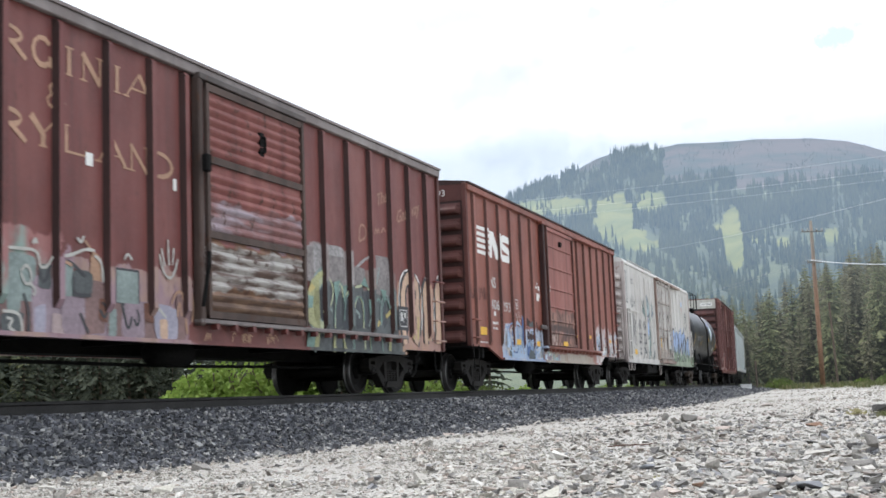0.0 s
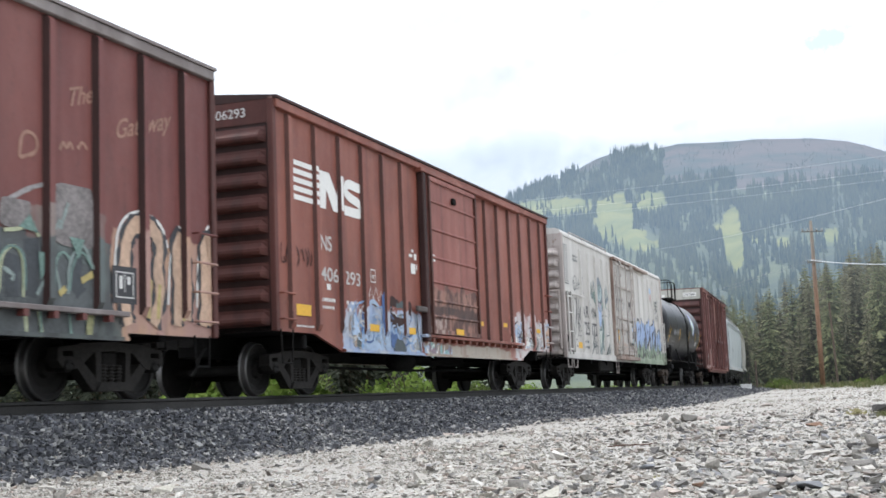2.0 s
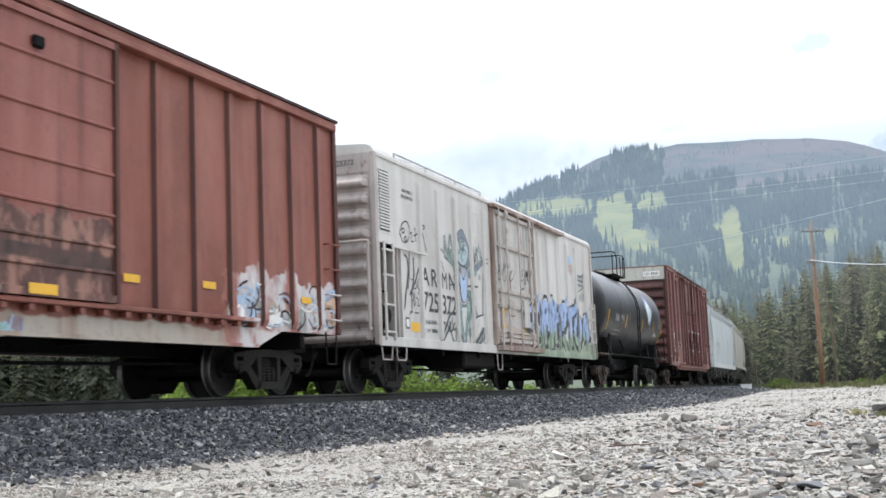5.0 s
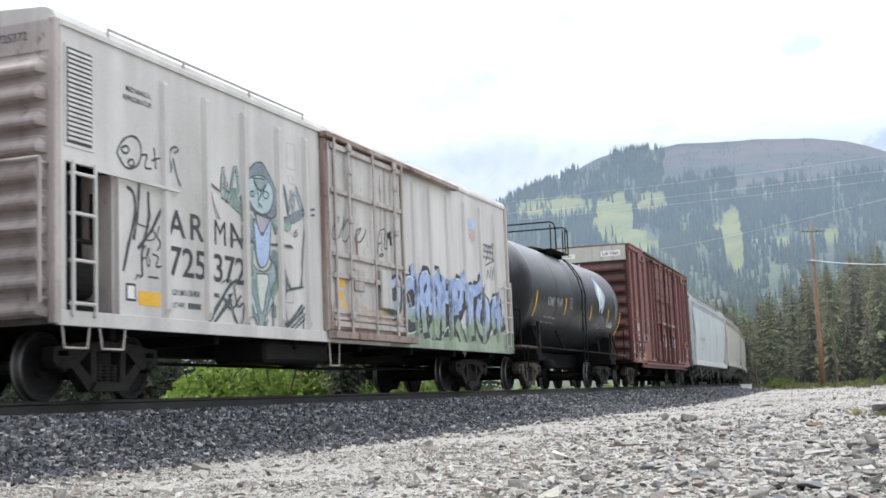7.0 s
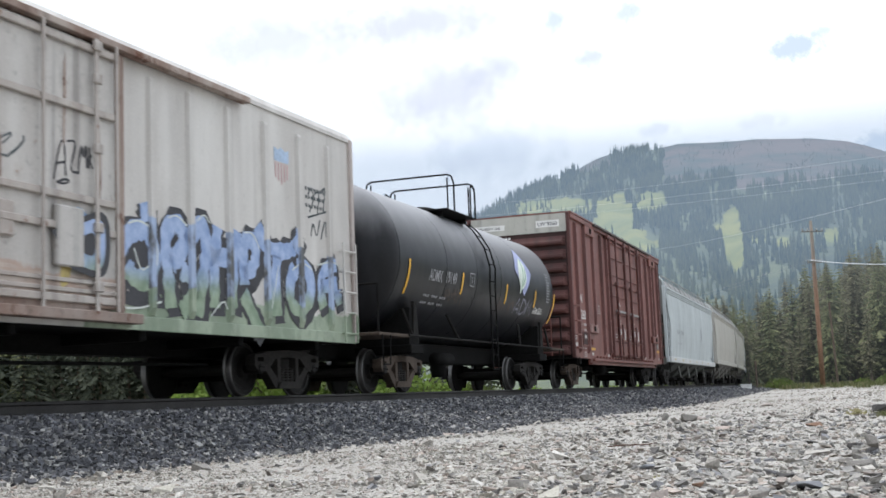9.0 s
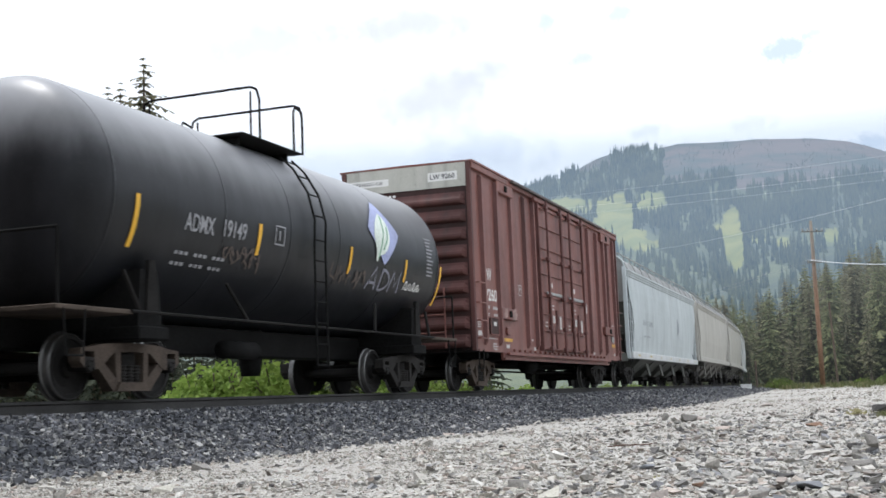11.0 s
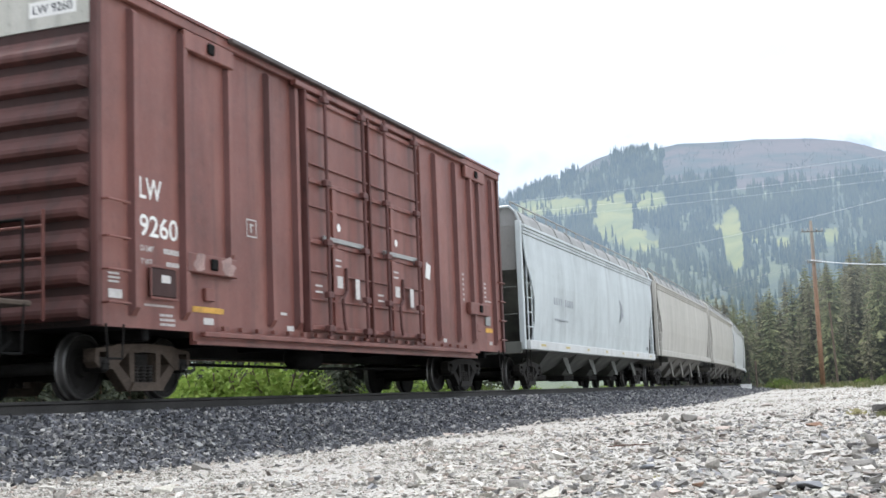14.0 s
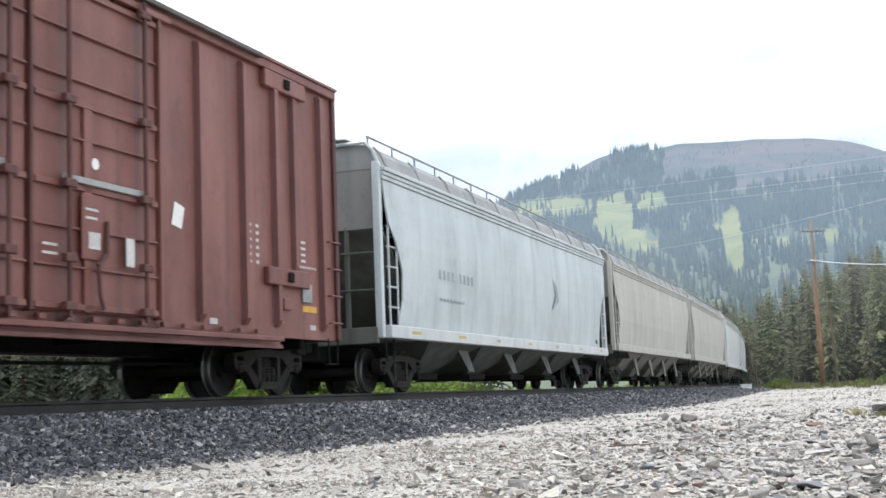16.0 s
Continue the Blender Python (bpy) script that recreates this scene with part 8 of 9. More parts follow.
def build_track():
    M_BALLAST = plain("dark_crushed_ballast", (0.055, 0.056, 0.062), 0.9, 0, 0.5, 14, 0.6)
    bm = bmesh.new()
    qs = [-3.5, -3.35, -2.5, -1.75, -0.9, 0, 0.9, 1.75, 2.15, 2.55, 2.95, 3.35, 3.5]
    ss = [-60, -45, -35] + [-30 + 1.0 * i for i in range(60)] + [30 + 4 * i for i in range(60)]
    rows = []
    for s in ss:
        row = []
        for q in qs:
            p = on_track(s, q)
            row.append(bm.verts.new((p.x, p.y, section(q, s) + (0.02 * noise.noise((s * 1.3, q * 1.3, 0)) if abs(q) < 3.4 else 0))))
        rows.append(row)
    for a, b in zip(rows, rows[1:]):
        for i in range(len(qs) - 1):
            bm.faces.new((a[i], b[i], b[i + 1], a[i + 1]))
    bmesh.ops.recalc_face_normals(bm, faces=bm.faces[:])
    bed = part("ballast_bed", bm, M_BALLAST, None, smooth=True)
    tagged(bed, "dark crushed stone ballast bank under the track", "ballast", kind="structure")
    track = thing("railway_track", "rusty steel rails on creosoted timber ties", "railway track", kind="structure")
    prof = [(-0.07, -0.18), (0.07, -0.18), (0.07, -0.165), (0.012, -0.14), (0.012, -0.05), (0.036, -0.035), (0.036, -0.006), (0.028, 0.0), (-0.028, 0.0), (-0.036, -0.006), (-0.036, -0.035), (-0.012, -0.05), (-0.012, -0.14), (-0.07, -0.165)]
    for q in (-0.7525, 0.7525):
        bm = bmesh.new()
        rings = []
        for i in range(-30, 150):
            s = i * 2.0
            rings.append([on_track(s, q + a, b) for a, b in prof])
        loft(bm, rings)
        bmesh.ops.recalc_face_normals(bm, faces=bm.faces[:])
        for f in bm.faces:
            if f.normal.z > 0.9 and f.calc_center_median().z > RAIL - 0.01:
                f.material_index = 1
        part("rail", bm, [M_RAIL, M_RAILTOP], track)
    tie = None
    for i in range(-40, 240):
        s = i * 0.53
        p = on_track(s, 0, -0.19)
        th = float(np.interp(s, _s, _th))
        if tie is None:
            tie = part("tie", one_box(-1.3, 1.3, -0.115, 0.115, -0.17, 0.02, 0.012), M_TIE, track)
            tie.matrix_basis = pose(p.x, p.y, p.z, 0, 0, -math.degrees(th))
        else:
            like(tie, p.x, p.y, p.z, -math.degrees(th))
    # ballast stones, thick where the bank is near, sparser and larger beyond
    rng = np.random.default_rng(3)
    cs, sz = [], []
    for s0, s1, n, r0, r1, q0, q1 in ((-20, -4, 24000, 0.016, 0.038, 1.3, 3.5), (-4, 14, 20000, 0.018, 0.040, 1.3, 3.5), (14, 45, 12000, 0.028, 0.055, 1.3, 3.45), (45, 110, 7000, 0.045, 0.08, 1.3, 3.4), (-22, 40, 3500, 0.03, 0.05, -3.3, -1.3)):
        for k in range(n):
            s, q = rng.uniform(s0, s1), rng.uniform(q0, q1)
            if q > 0 and rng.random() < 0.09:
                q = 3.3 + abs(rng.normal(0, 0.28))     # strays beyond the toe
            p = on_track(s, q)
            r = rng.uniform(r0, r1)
            cs.append((p.x, p.y, max(section(q, s), ground_z(p.x, p.y) + 0.045 * noise.noise((p.x * 0.22, p.y * 0.22, 0)) + 0.018 * noise.noise((p.x * 0.9, p.y * 0.9, 5)) if q > 3.1 else -9) + r * 0.25 + rng.uniform(-0.01, 0.012)))
            sz.append(r)
    for k in range(4200):
        s, q = rng.uniform(-22, 34), 3.35 + rng.normal(0, 0.34)
        p = on_track(s, q)
        r = rng.uniform(0.014, 0.040)
        cs.append((p.x, p.y, max(section(q, s), ground_z(p.x, p.y) + 0.045 * noise.noise((p.x * 0.22, p.y * 0.22, 0)) + 0.018 * noise.noise((p.x * 0.9, p.y * 0.9, 5))) + r * 0.3))
        sz.append(r)
    M_ST = stone_mat("dark_ballast_stone", [(0.060, 0.062, 0.070), (0.135, 0.137, 0.150), (0.085, 0.088, 0.100), (0.34, 0.335, 0.32), (0.034, 0.035, 0.040), (0.20, 0.198, 0.198), (0.115, 0.119, 0.136), (0.050, 0.051, 0.058)])
    stones("ballast_stones", cs, sz, M_ST, "dark grey crushed ballast stones on the bank", "ballast", 0.85, 5)


def build_gravel():
    rng = np.random.default_rng(9)
    cs, sz = [], []
    while len(cs) < 78000:
        if len(cs) < 62000:
            d, b = math.exp(rng.uniform(math.log(4.6), math.log(100))), radians(rng.uniform(-24, 25))
        elif len(cs) < 76500:       # finer and closer beside the bank
            d, b = rng.uniform(5.5, 15), radians(rng.uniform(-24, 4))
        else:                        # the clearing goes on all round
            d, b = rng.uniform(1.0, 17), rng.uniform(0.43, 5.86)
        x, y = d * math.sin(b), d * math.cos(b)
        # keep off the ballast bank
        i = int(np.argmin((_x - x) ** 2 + (_y - y) ** 2))
        q = (x - _x[i]) * math.cos(_th[i]) - (y - _y[i]) * math.sin(_th[i]) + FACE
        lim = 3.15 + rng.normal(0, 0.22)
        if q < max(lim, 2.45) and q > -4.5:
            continue
        r = min(0.07, 0.0052 * math.exp(abs(rng.normal(0, 0.66)))) * (1 + d * 0.030) * (0.72 if b < -0.03 else 1.0)
        z = ground_z(x, y) + 0.045 * noise.noise((x * 0.22, y * 0.22, 0)) + 0.018 * noise.noise((x * 0.9, y * 0.9, 5))
        if q < 3.5:
            z = max(z, section(q, float(_s[i])))
        cs.append((x, y, z + r * 0.18))
        sz.append(r)
    for k in range(5200):
        s, q = rng.uniform(-22, 34), 3.15 + rng.normal(0, 0.36)
        p = on_track(s, q)
        r = rng.uniform(0.010, 0.034)
        cs.append((p.x, p.y, max(section(q, s), ground_z(p.x, p.y) + 0.045 * noise.noise((p.x * 0.22, p.y * 0.22, 0)) + 0.018 * noise.noise((p.x * 0.9, p.y * 0.9, 5))) + r * 0.35))
        sz.append(r)
    M_ST = stone_mat("pale_gravel_stone", [(0.464, 0.437, 0.388), (0.512, 0.483, 0.435), (0.368, 0.345, 0.307), (0.48, 0.455, 0.407), (0.576, 0.55, 0.504), (0.432, 0.364, 0.314), (0.232, 0.218, 0.198), (0.44, 0.42, 0.357), (0.32, 0.273, 0.241)])
    stones("gravel", cs, sz, M_ST, "loose pale gravel stones on the clearing", "gravel", 0.42, 11)
    # larger flat shards, thicker towards the open side
    cs, sz = [], []
    while len(cs) < 3400:
        d, b = math.exp(rng.uniform(math.log(4.8), math.log(26))), rng.uniform(-18, 24)
        if rng.random() > 0.16 + 0.84 * min(1.0, max(0.0, (b + 4) / 16)) ** 1.5:
            continue
        x, y = d * math.sin(radians(b)), d * math.cos(radians(b))
        i = int(np.argmin((_x - x) ** 2 + (_y - y) ** 2))
        if (x - _x[i]) * math.cos(_th[i]) - (y - _y[i]) * math.sin(_th[i]) + FACE < 3.6:
            continue
        r = rng.uniform(0.012, 0.030 + 0.016 * max(0.0, b / 24)) * (1 + 0.02 * d)
        cs.append((x, y, ground_z(x, y) + 0.045 * noise.noise((x * 0.22, y * 0.22, 0)) + 0.018 * noise.noise((x * 0.9, y * 0.9, 5)) + r * 0.25))
        sz.append(r)
    M_SH = stone_mat("mixed_shard_stone", [(0.396, 0.383, 0.355), (0.312, 0.297, 0.274), (0.24, 0.205, 0.183), (0.432, 0.416, 0.387), (0.102, 0.095, 0.0902), (0.264, 0.255, 0.242), (0.372, 0.356, 0.323), (0.228, 0.229, 0.239), (0.36, 0.315, 0.268), (0.408, 0.395, 0.367), (0.168, 0.16, 0.151), (0.336, 0.324, 0.297)])
    stones("stone_shards", cs, sz, M_SH, "larger flat broken stones among the gravel", "gravel", 0.40, 17)
    # larger loose rocks: place, half width, flatness, stone
    M_R = plain("dark_loose_rock", (0.035, 0.032, 0.030), 0.85, 0, 0.4, 20, 0.5)
    M_R2 = plain("pale_loose_rock", (0.34, 0.32, 0.29), 0.85, 0, 0.3, 20, 0.5)
    M_R3 = plain("grey_loose_rock", (0.145, 0.135, 0.122), 0.85, 0, 0.35, 20, 0.5)
    M_R4 = plain("blue_grey_loose_rock", (0.15, 0.155, 0.165), 0.85, 0, 0.35, 20, 0.5)
    M_R5 = plain("brown_loose_rock", (0.17, 0.10, 0.065), 0.85, 0, 0.35, 20, 0.5)
    words = {M_R: "dark", M_R2: "pale", M_R3: "grey", M_R4: "blue-grey", M_R5: "brown"}
    for k, (x, y, r, flat, m) in enumerate(((3.36, 9.95, 0.085, 1.3, M_R3), (3.32, 10.3, 0.050, 1.0, M_R), (2.55, 7.75, 0.108, 0.65, M_R3), (1.82, 6.40, 0.097, 0.40, M_R4), (1.38, 9.00, 0.105, 0.32, M_R4), (1.56, 9.18, 0.05, 0.6, M_R3), (2.07, 10.30, 0.100, 0.30, M_R3),
                                            (3.73, 21.4, 0.085, 1.3, M_R3), (3.93, 20.5, 0.150, 0.8, M_R3), (0.72, 24.1, 0.12, 0.9, M_R), (7.53, 21.8, 0.172, 0.8, M_R), (0.38, 7.12, 0.069, 0.7, M_R3), (1.99, 7.45, 0.057, 0.5, M_R), (3.29, 12.95, 0.062, 0.4, M_R),
                                            (3.27, 11.3, 0.062, 0.5, M_R), (2.86, 9.8, 0.106, 0.32, M_R2), (1.86, 10.95, 0.063, 0.5, M_R3), (0.86, 9.3, 0.081, 0.3, M_R2), (1.60, 8.7, 0.042, 0.7, M_R3), (2.72, 8.6, 0.066, 0.5, M_R3), (2.36, 12.1, 0.052, 0.5, M_R2),
                                            (5.74, 21.3, 0.19, 0.3, M_R2), (4.58, 15.7, 0.118, 0.5, M_R5), (1.33, 6.78, 0.040, 0.7, M_R5), (0.55, 13.3, 0.05, 0.6, M_R))):
        bm = bmesh.new()
        rk = random.Random(k)
        for _ in range(14):
            v = Vector((rk.uniform(-1, 1), rk.uniform(-1, 1), rk.uniform(-0.6, 1)))
            bm.verts.new((v.x * r, v.y * r * 0.8, v.z * r * flat * 0.8))
        hull = bmesh.ops.convex_hull(bm, input=bm.verts[:])
        bmesh.ops.delete(bm, geom=[g for g in hull["geom_interior"] if isinstance(g, bmesh.types.BMVert)], context="VERTS")
        bmesh.ops.bevel(bm, geom=bm.edges[:], offset=r * 0.04, segments=1, affect="EDGES")
        ob = part("loose_rock", bm, m, None)
        ob.matrix_basis = pose(x, y, ground_z(x, y) + r * flat * 0.45 + 0.045 * noise.noise((x * 0.22, y * 0.22, 0)) + 0.018 * noise.noise((x * 0.9, y * 0.9, 5)))
        tagged(ob, words[m] + " angular rock lying on pale gravel", "rock", group="rocks on the gravel")
    # a dry twig and a low yellow weed on the gravel
    bm = bmesh.new()
    pipe(bm, [(-0.22, 0, 0.02), (-0.06, 0.03, 0.028), (0.08, 0.0, 0.024), (0.22, 0.04, 0.03)], 0.006, 5)
    rod(bm, (-0.02, 0.02, 0.026), (0.05, -0.10, 0.035), 0.004, 5)
    twig = part("dry_twig", bm, plain("red_brown_twig_bark", (0.10, 0.045, 0.030), 0.85, 0, 0.3, 20, 0.4), None)
    twig.matrix_basis = pose(1.73, 12.0, 0.045 * noise.noise((1.73 * 0.22, 12.0 * 0.22, 0)) + 0.018 * noise.noise((1.73 * 0.9, 12.0 * 0.9, 5)) - 0.005)
    tagged(twig, "dry red-brown twig lying on pale gravel", "twig")
    for x, y, w, h, k in ((7.05, 21.5, 0.19, 0.17, 3), (1.26, 7.64, 0.045, 0.04, 4)):
        me = shrub_mesh(w, h, 70 + k, 70, w * 0.16)
        me.materials.append(leaf_mat("yellow_weed_leaves", (0.20, 0.185, 0.085), (0.33, 0.30, 0.165)))
        weed = new("weed", me)
        weed.matrix_basis = pose(x, y, 0.045 * noise.noise((x * 0.22, y * 0.22, 0)) + 0.018 * noise.noise((x * 0.9, y * 0.9, 5)) - 0.01)
        tagged(weed, "small yellowish dry weed growing in gravel", "weed")


# ---- distant mountain ----
SKYLINE = ((-60, 0.05), (-30, 0.06), (-10.1, 0.072), (-4.9, 0.087), (-2.2, 0.109), (0.45, 0.133), (1.83, 0.148), (2.92, 0.158), (4.0, 0.166), (4.82, 0.171), (5.9, 0.1765), (6.7, 0.1835), (7.4, 0.1895), (8.04, 0.1925),
           (10.1, 0.194), (11.2, 0.197), (13.5, 0.1955), (14.75, 0.1955), (17.2, 0.192), (18.66, 0.187), (19.36, 0.1826), (20.24, 0.176), (24, 0.15), (32, 0.10), (60, 0.05))
D0, D1 = 280.0, 2300.0
# ski runs and clearings: bearings, rises, share of trees left standing
MEADOWS = ((7.1, 8.95, 0.121, 0.1585, 0.01), (7.9, 9.5, 0.118, 0.130, 0.08), (3.4, 7.2, 0.145, 0.158, 0.07), (9.0, 10.5, 0.144, 0.160, 0.07), (12.95, 13.85, 0.093, 0.142, 0.03), (12.5, 13.2, 0.120, 0.130, 0.03),
           (17.35, 17.95, 0.108, 0.121, 0.03), (18.0, 18.7, 0.100, 0.107, 0.05), (14.2, 14.9, 0.112, 0.119, 0.12), (15.3, 15.9, 0.107, 0.115, 0.12), (8.5, 10.3, 0.112, 0.120, 0.12))


def hill_z(b, d):
    u = max(0.0, (d - D0) / (D1 - D0))
    e = float(np.interp(b, [p[0] for p in SKYLINE], [p[1] for p in SKYLINE]))
    z = e * D1 * (0.55 * u + 0.45 * u * u) if u <= 1 else e * D1 * (1 - 0.9 * (u - 1))
    return z + (14 * noise.noise((b * 0.5, d * 0.004, 2)) * min(1, u * 3) * max(0.0, 1 - u) * 2 if u > 0 else -2)


def in_meadow(b, e):
    """Share of trees in a clearing at this bearing and rise, or None in the forest."""
    k = 0.35 * noise.noise((b * 2.3, e * 160, 4)) + 0.18 * noise.noise((b * 7.0, e * 500, 4))
    for b0, b1, e0, e1, share in MEADOWS:
        u, v = (b - (b0 + b1) / 2) / (b1 - b0) * 2, (e - (e0 + e1) / 2) / (e1 - e0) * 2
        if abs(u) ** 2.4 + abs(v) ** 2.4 < 1 + 2.2 * k:
            return share
    return None


def bare_top(b, e):
    if 8.0 + 0.3 * noise.noise((b * 3, e * 90, 3)) < b < 10.3 + 0.5 * noise.noise((b * 2, e * 120, 6)):
        return False                 # the wooded knoll on the shoulder
    line = float(np.interp(b, (3, 6.7, 8.5, 10.6, 12.4, 14.9, 17.3, 20), (0.19, 0.184, 0.177, 0.172, 0.166, 0.159, 0.154, 0.153)))
    return e > line + 0.013 * noise.noise((b * 0.8, e * 60, 9)) + 0.007 * noise.noise((b * 3.1, e * 160, 9))


def build_mountain():
    M_GRASS = patchy("meadow_grass", (0.15, 0.170, 0.044), (0.235, 0.230, 0.056), 0.012, 0.07)
    M_FLOOR = patchy("forest_floor", (0.045, 0.060, 0.034), (0.098, 0.115, 0.048), 0.010, 0.05)
    M_BARE = patchy("bare_brown_rock_slope", (0.028, 0.044, 0.030), (0.115, 0.080, 0.066), 0.005, 0.022)
    bm = bmesh.new()
    bs = [-60 + 2.5 * i for i in range(22)] + [-5 + 0.1 * i for i in range(300)] + [25 + 2.5 * i for i in range(15)]
    ds = [D0 - 40] + [D0 + (D1 - D0) * (i / 130) for i in range(131)] + [2450, 2800, 3600]
    rows = []
    for d in ds:
        rows.append([bm.verts.new((d * math.sin(radians(b)), d * math.cos(radians(b)), hill_z(b, d) + 0.3)) for b in bs])
    for r, (a, c) in enumerate(zip(rows, rows[1:])):
        for i in range(len(bs) - 1):
            f = bm.faces.new((a[i], a[i + 1], c[i + 1], c[i]))
            b, d = (bs[i] + bs[i + 1]) / 2, (ds[r] + ds[r + 1]) / 2
            e = hill_z(b, d) / d
            f.material_index = 2 if bare_top(b, e) else 0 if in_meadow(b, e) is not None else 1
    bmesh.ops.recalc_face_normals(bm, faces=bm.faces[:])
    ob = part("mountain", bm, [M_GRASS, M_FLOOR, M_BARE], None, smooth=True)
    tagged(ob, "wooded mountain with ski runs and a bare brown flat summit", "mountain", kind="structure")
    # far conifers in one mesh
    rng = np.random.default_rng(21)
    pos, hs = [], []
    while len(pos) < 20000:
        d = math.sqrt(rng.uniform(420.0 ** 2, (D1 + 60) ** 2))
        b = rng.uniform(-7, 24)
        z = hill_z(b, d)
        e = z / d
        here, above = in_meadow(b, e), in_meadow(b, e + 0.008)
        if here is not None and rng.random() > here or above is not None and rng.random() > above + 0.04:
            continue
        bald = bare_top(b, e)
        if bald and rng.random() > 0.12 + 0.6 * max(0.0, noise.noise((b * 0.9, e * 90, 12))):
            continue
        # stands with open glades between them
        if noise.noise((b * 1.3, e * 55, 7)) + 0.6 * noise.noise((b * 3.7, e * 130, 8)) < -0.04 and rng.random() > 0.15:
            continue
        pos.append((d * math.sin(radians(b)), d * math.cos(radians(b)), z - 0.5))
        hs.append(rng.uniform(9, 23) * min(0.95, 0.28 + d / 2100) * (0.3 if bald else 0.45 if d > D1 - 260 and b > 10.6 else 1))
    n = len(pos)
    K = 6
    tiers = ((0.02, 0.45, 1.0), (0.30, 0.74, 0.72), (0.58, 1.0, 0.46))
    V = np.zeros((n, 3 * (K + 1), 3))
    F = []
    hs = np.array(hs)
    for t, (z0, z1, w) in enumerate(tiers):
        for k in range(K):
            a = rng.uniform(0, 0.5, n) + k * math.tau / K
            r = hs * 0.130 * w * rng.uniform(0.7, 1.3, n)
            V[:, t * (K + 1) + k] = np.stack([r * np.cos(a), r * np.sin(a), hs * (z0 + rng.uniform(-0.04, 0.04, n))], -1)
            F.append((t * (K + 1) + k, t * (K + 1) + (k + 1) % K, t * (K + 1) + K))
        V[:, t * (K + 1) + K] = np.stack([0 * hs, 0 * hs, hs * z1], -1)
    V += np.array(pos)[:, None, :]
    F = (np.array(F)[None] + 3 * (K + 1) * np.arange(n)[:, None, None]).reshape(-1, 3)
    M_FAR = leaf_mat("far_conifer_green", (0.040, 0.064, 0.036), (0.125, 0.145, 0.066))
    # stands of a lighter, yellower green among the dark ones
    n, l = M_FAR.node_tree.nodes, M_FAR.node_tree.links
    b = n["Principled BSDF"]
    dark = b.inputs["Base Color"].links[0].from_socket
    stand = ramp(n, l, noise_node(n, l, n.new("ShaderNodeTexCoord").outputs["Object"], 0.012, 4), 0.42, 0.58)
    l.new(blend(n, l, calc(n, l, "MULTIPLY", stand, 0.8), dark, (0.165, 0.175, 0.080)), b.inputs["Base Color"])
    soup("mountain_forest", V.reshape(-1, 3), F, M_FAR, "distant dark green conifer forest on the mountain", "forest")


# ---- conifers beside the clearing ----
M_BARK = plain("grey_brown_bark", (0.11, 0.085, 0.065), 0.95, 0, 0.4, 4, 0.6)
M_NEEDLE = leaf_mat("conifer_needles", (0.078, 0.096, 0.048), (0.205, 0.208, 0.102))
M_DRYNEEDLE = leaf_mat("greyish_dry_needles", (0.090, 0.090, 0.058), (0.215, 0.198, 0.122))
# needles darkened to put the shade beyond the track into their colour
M_SHADENEEDLE = leaf_mat("dark_spruce_needles", (0.032, 0.040, 0.028), (0.062, 0.070, 0.046))


def conifer_meshes(h, spread, seed, bare=0.12, whorls=30):
    """Trunk and crown: whorls of drooping boughs, each a spray of twigs."""
    rng = random.Random(seed)
    tr = bmesh.new()
    rings = []
    for i in range(7):
        z = h * 0.97 * i / 6
        r = max(0.02, 0.016 * h * (1 - i / 6.3))
        rings.append([(r * math.cos(a * math.tau / 8) + 0.05 * math.sin(z), r * math.sin(a * math.tau / 8), z) for a in range(8)])
    loft(tr, rings)
    V, F = [], []

    def tri(a, b, c):
        F.append((len(V), len(V) + 1, len(V) + 2))
        V.extend((a, b, c))
    for w in range(whorls):
        k = w / (whorls - 1)
        z = h * (bare + (1 - bare) * k ** 0.92)
        L = spread * (1 - k) ** 0.75 * rng.uniform(0.65, 1.1) + 0.12
        if k < 0.15:
            L *= 0.5 + 3.0 * k
        for i in range(rng.randint(6, 9)):
            a = rng.uniform(0, math.tau)
            l2 = L * rng.choice((0.45, 0.7, 0.9, 1.0, 1.3)) * rng.uniform(0.8, 1.15)
            dz = -l2 * rng.uniform(0.15, 0.5)
            dx, dy = math.cos(a), math.sin(a)
            for t in range(4):
                u0, u1 = t / 4, (t + 1.25) / 4
                wd = l2 * 0.20 * (1.1 - u0) + 0.06
                p0 = Vector((dx * l2 * u0, dy * l2 * u0, z + dz * u0 * u0))
                p1 = Vector((dx * l2 * u1, dy * l2 * u1, z + dz * u1 * u1 + rng.uniform(-0.08, 0.02) * l2))
                sd = Vector((-dy, dx, 0)) * wd
                dr = Vector((0, 0, -wd * rng.uniform(0.3, 0.9)))
                tri(p0, p1, p0 * 0.35 + p1 * 0.65 + sd + dr)
                tri(p0, p0 * 0.35 + p1 * 0.65 - sd + dr, p1)
    me = bpy.data.meshes.new("crown")
    me.from_pydata([tuple(v) for v in V], [], F)
    me.materials.append(M_SHADENEEDLE if seed == 43 else M_DRYNEEDLE if seed in (42, 44) else M_NEEDLE)
    return tr, me


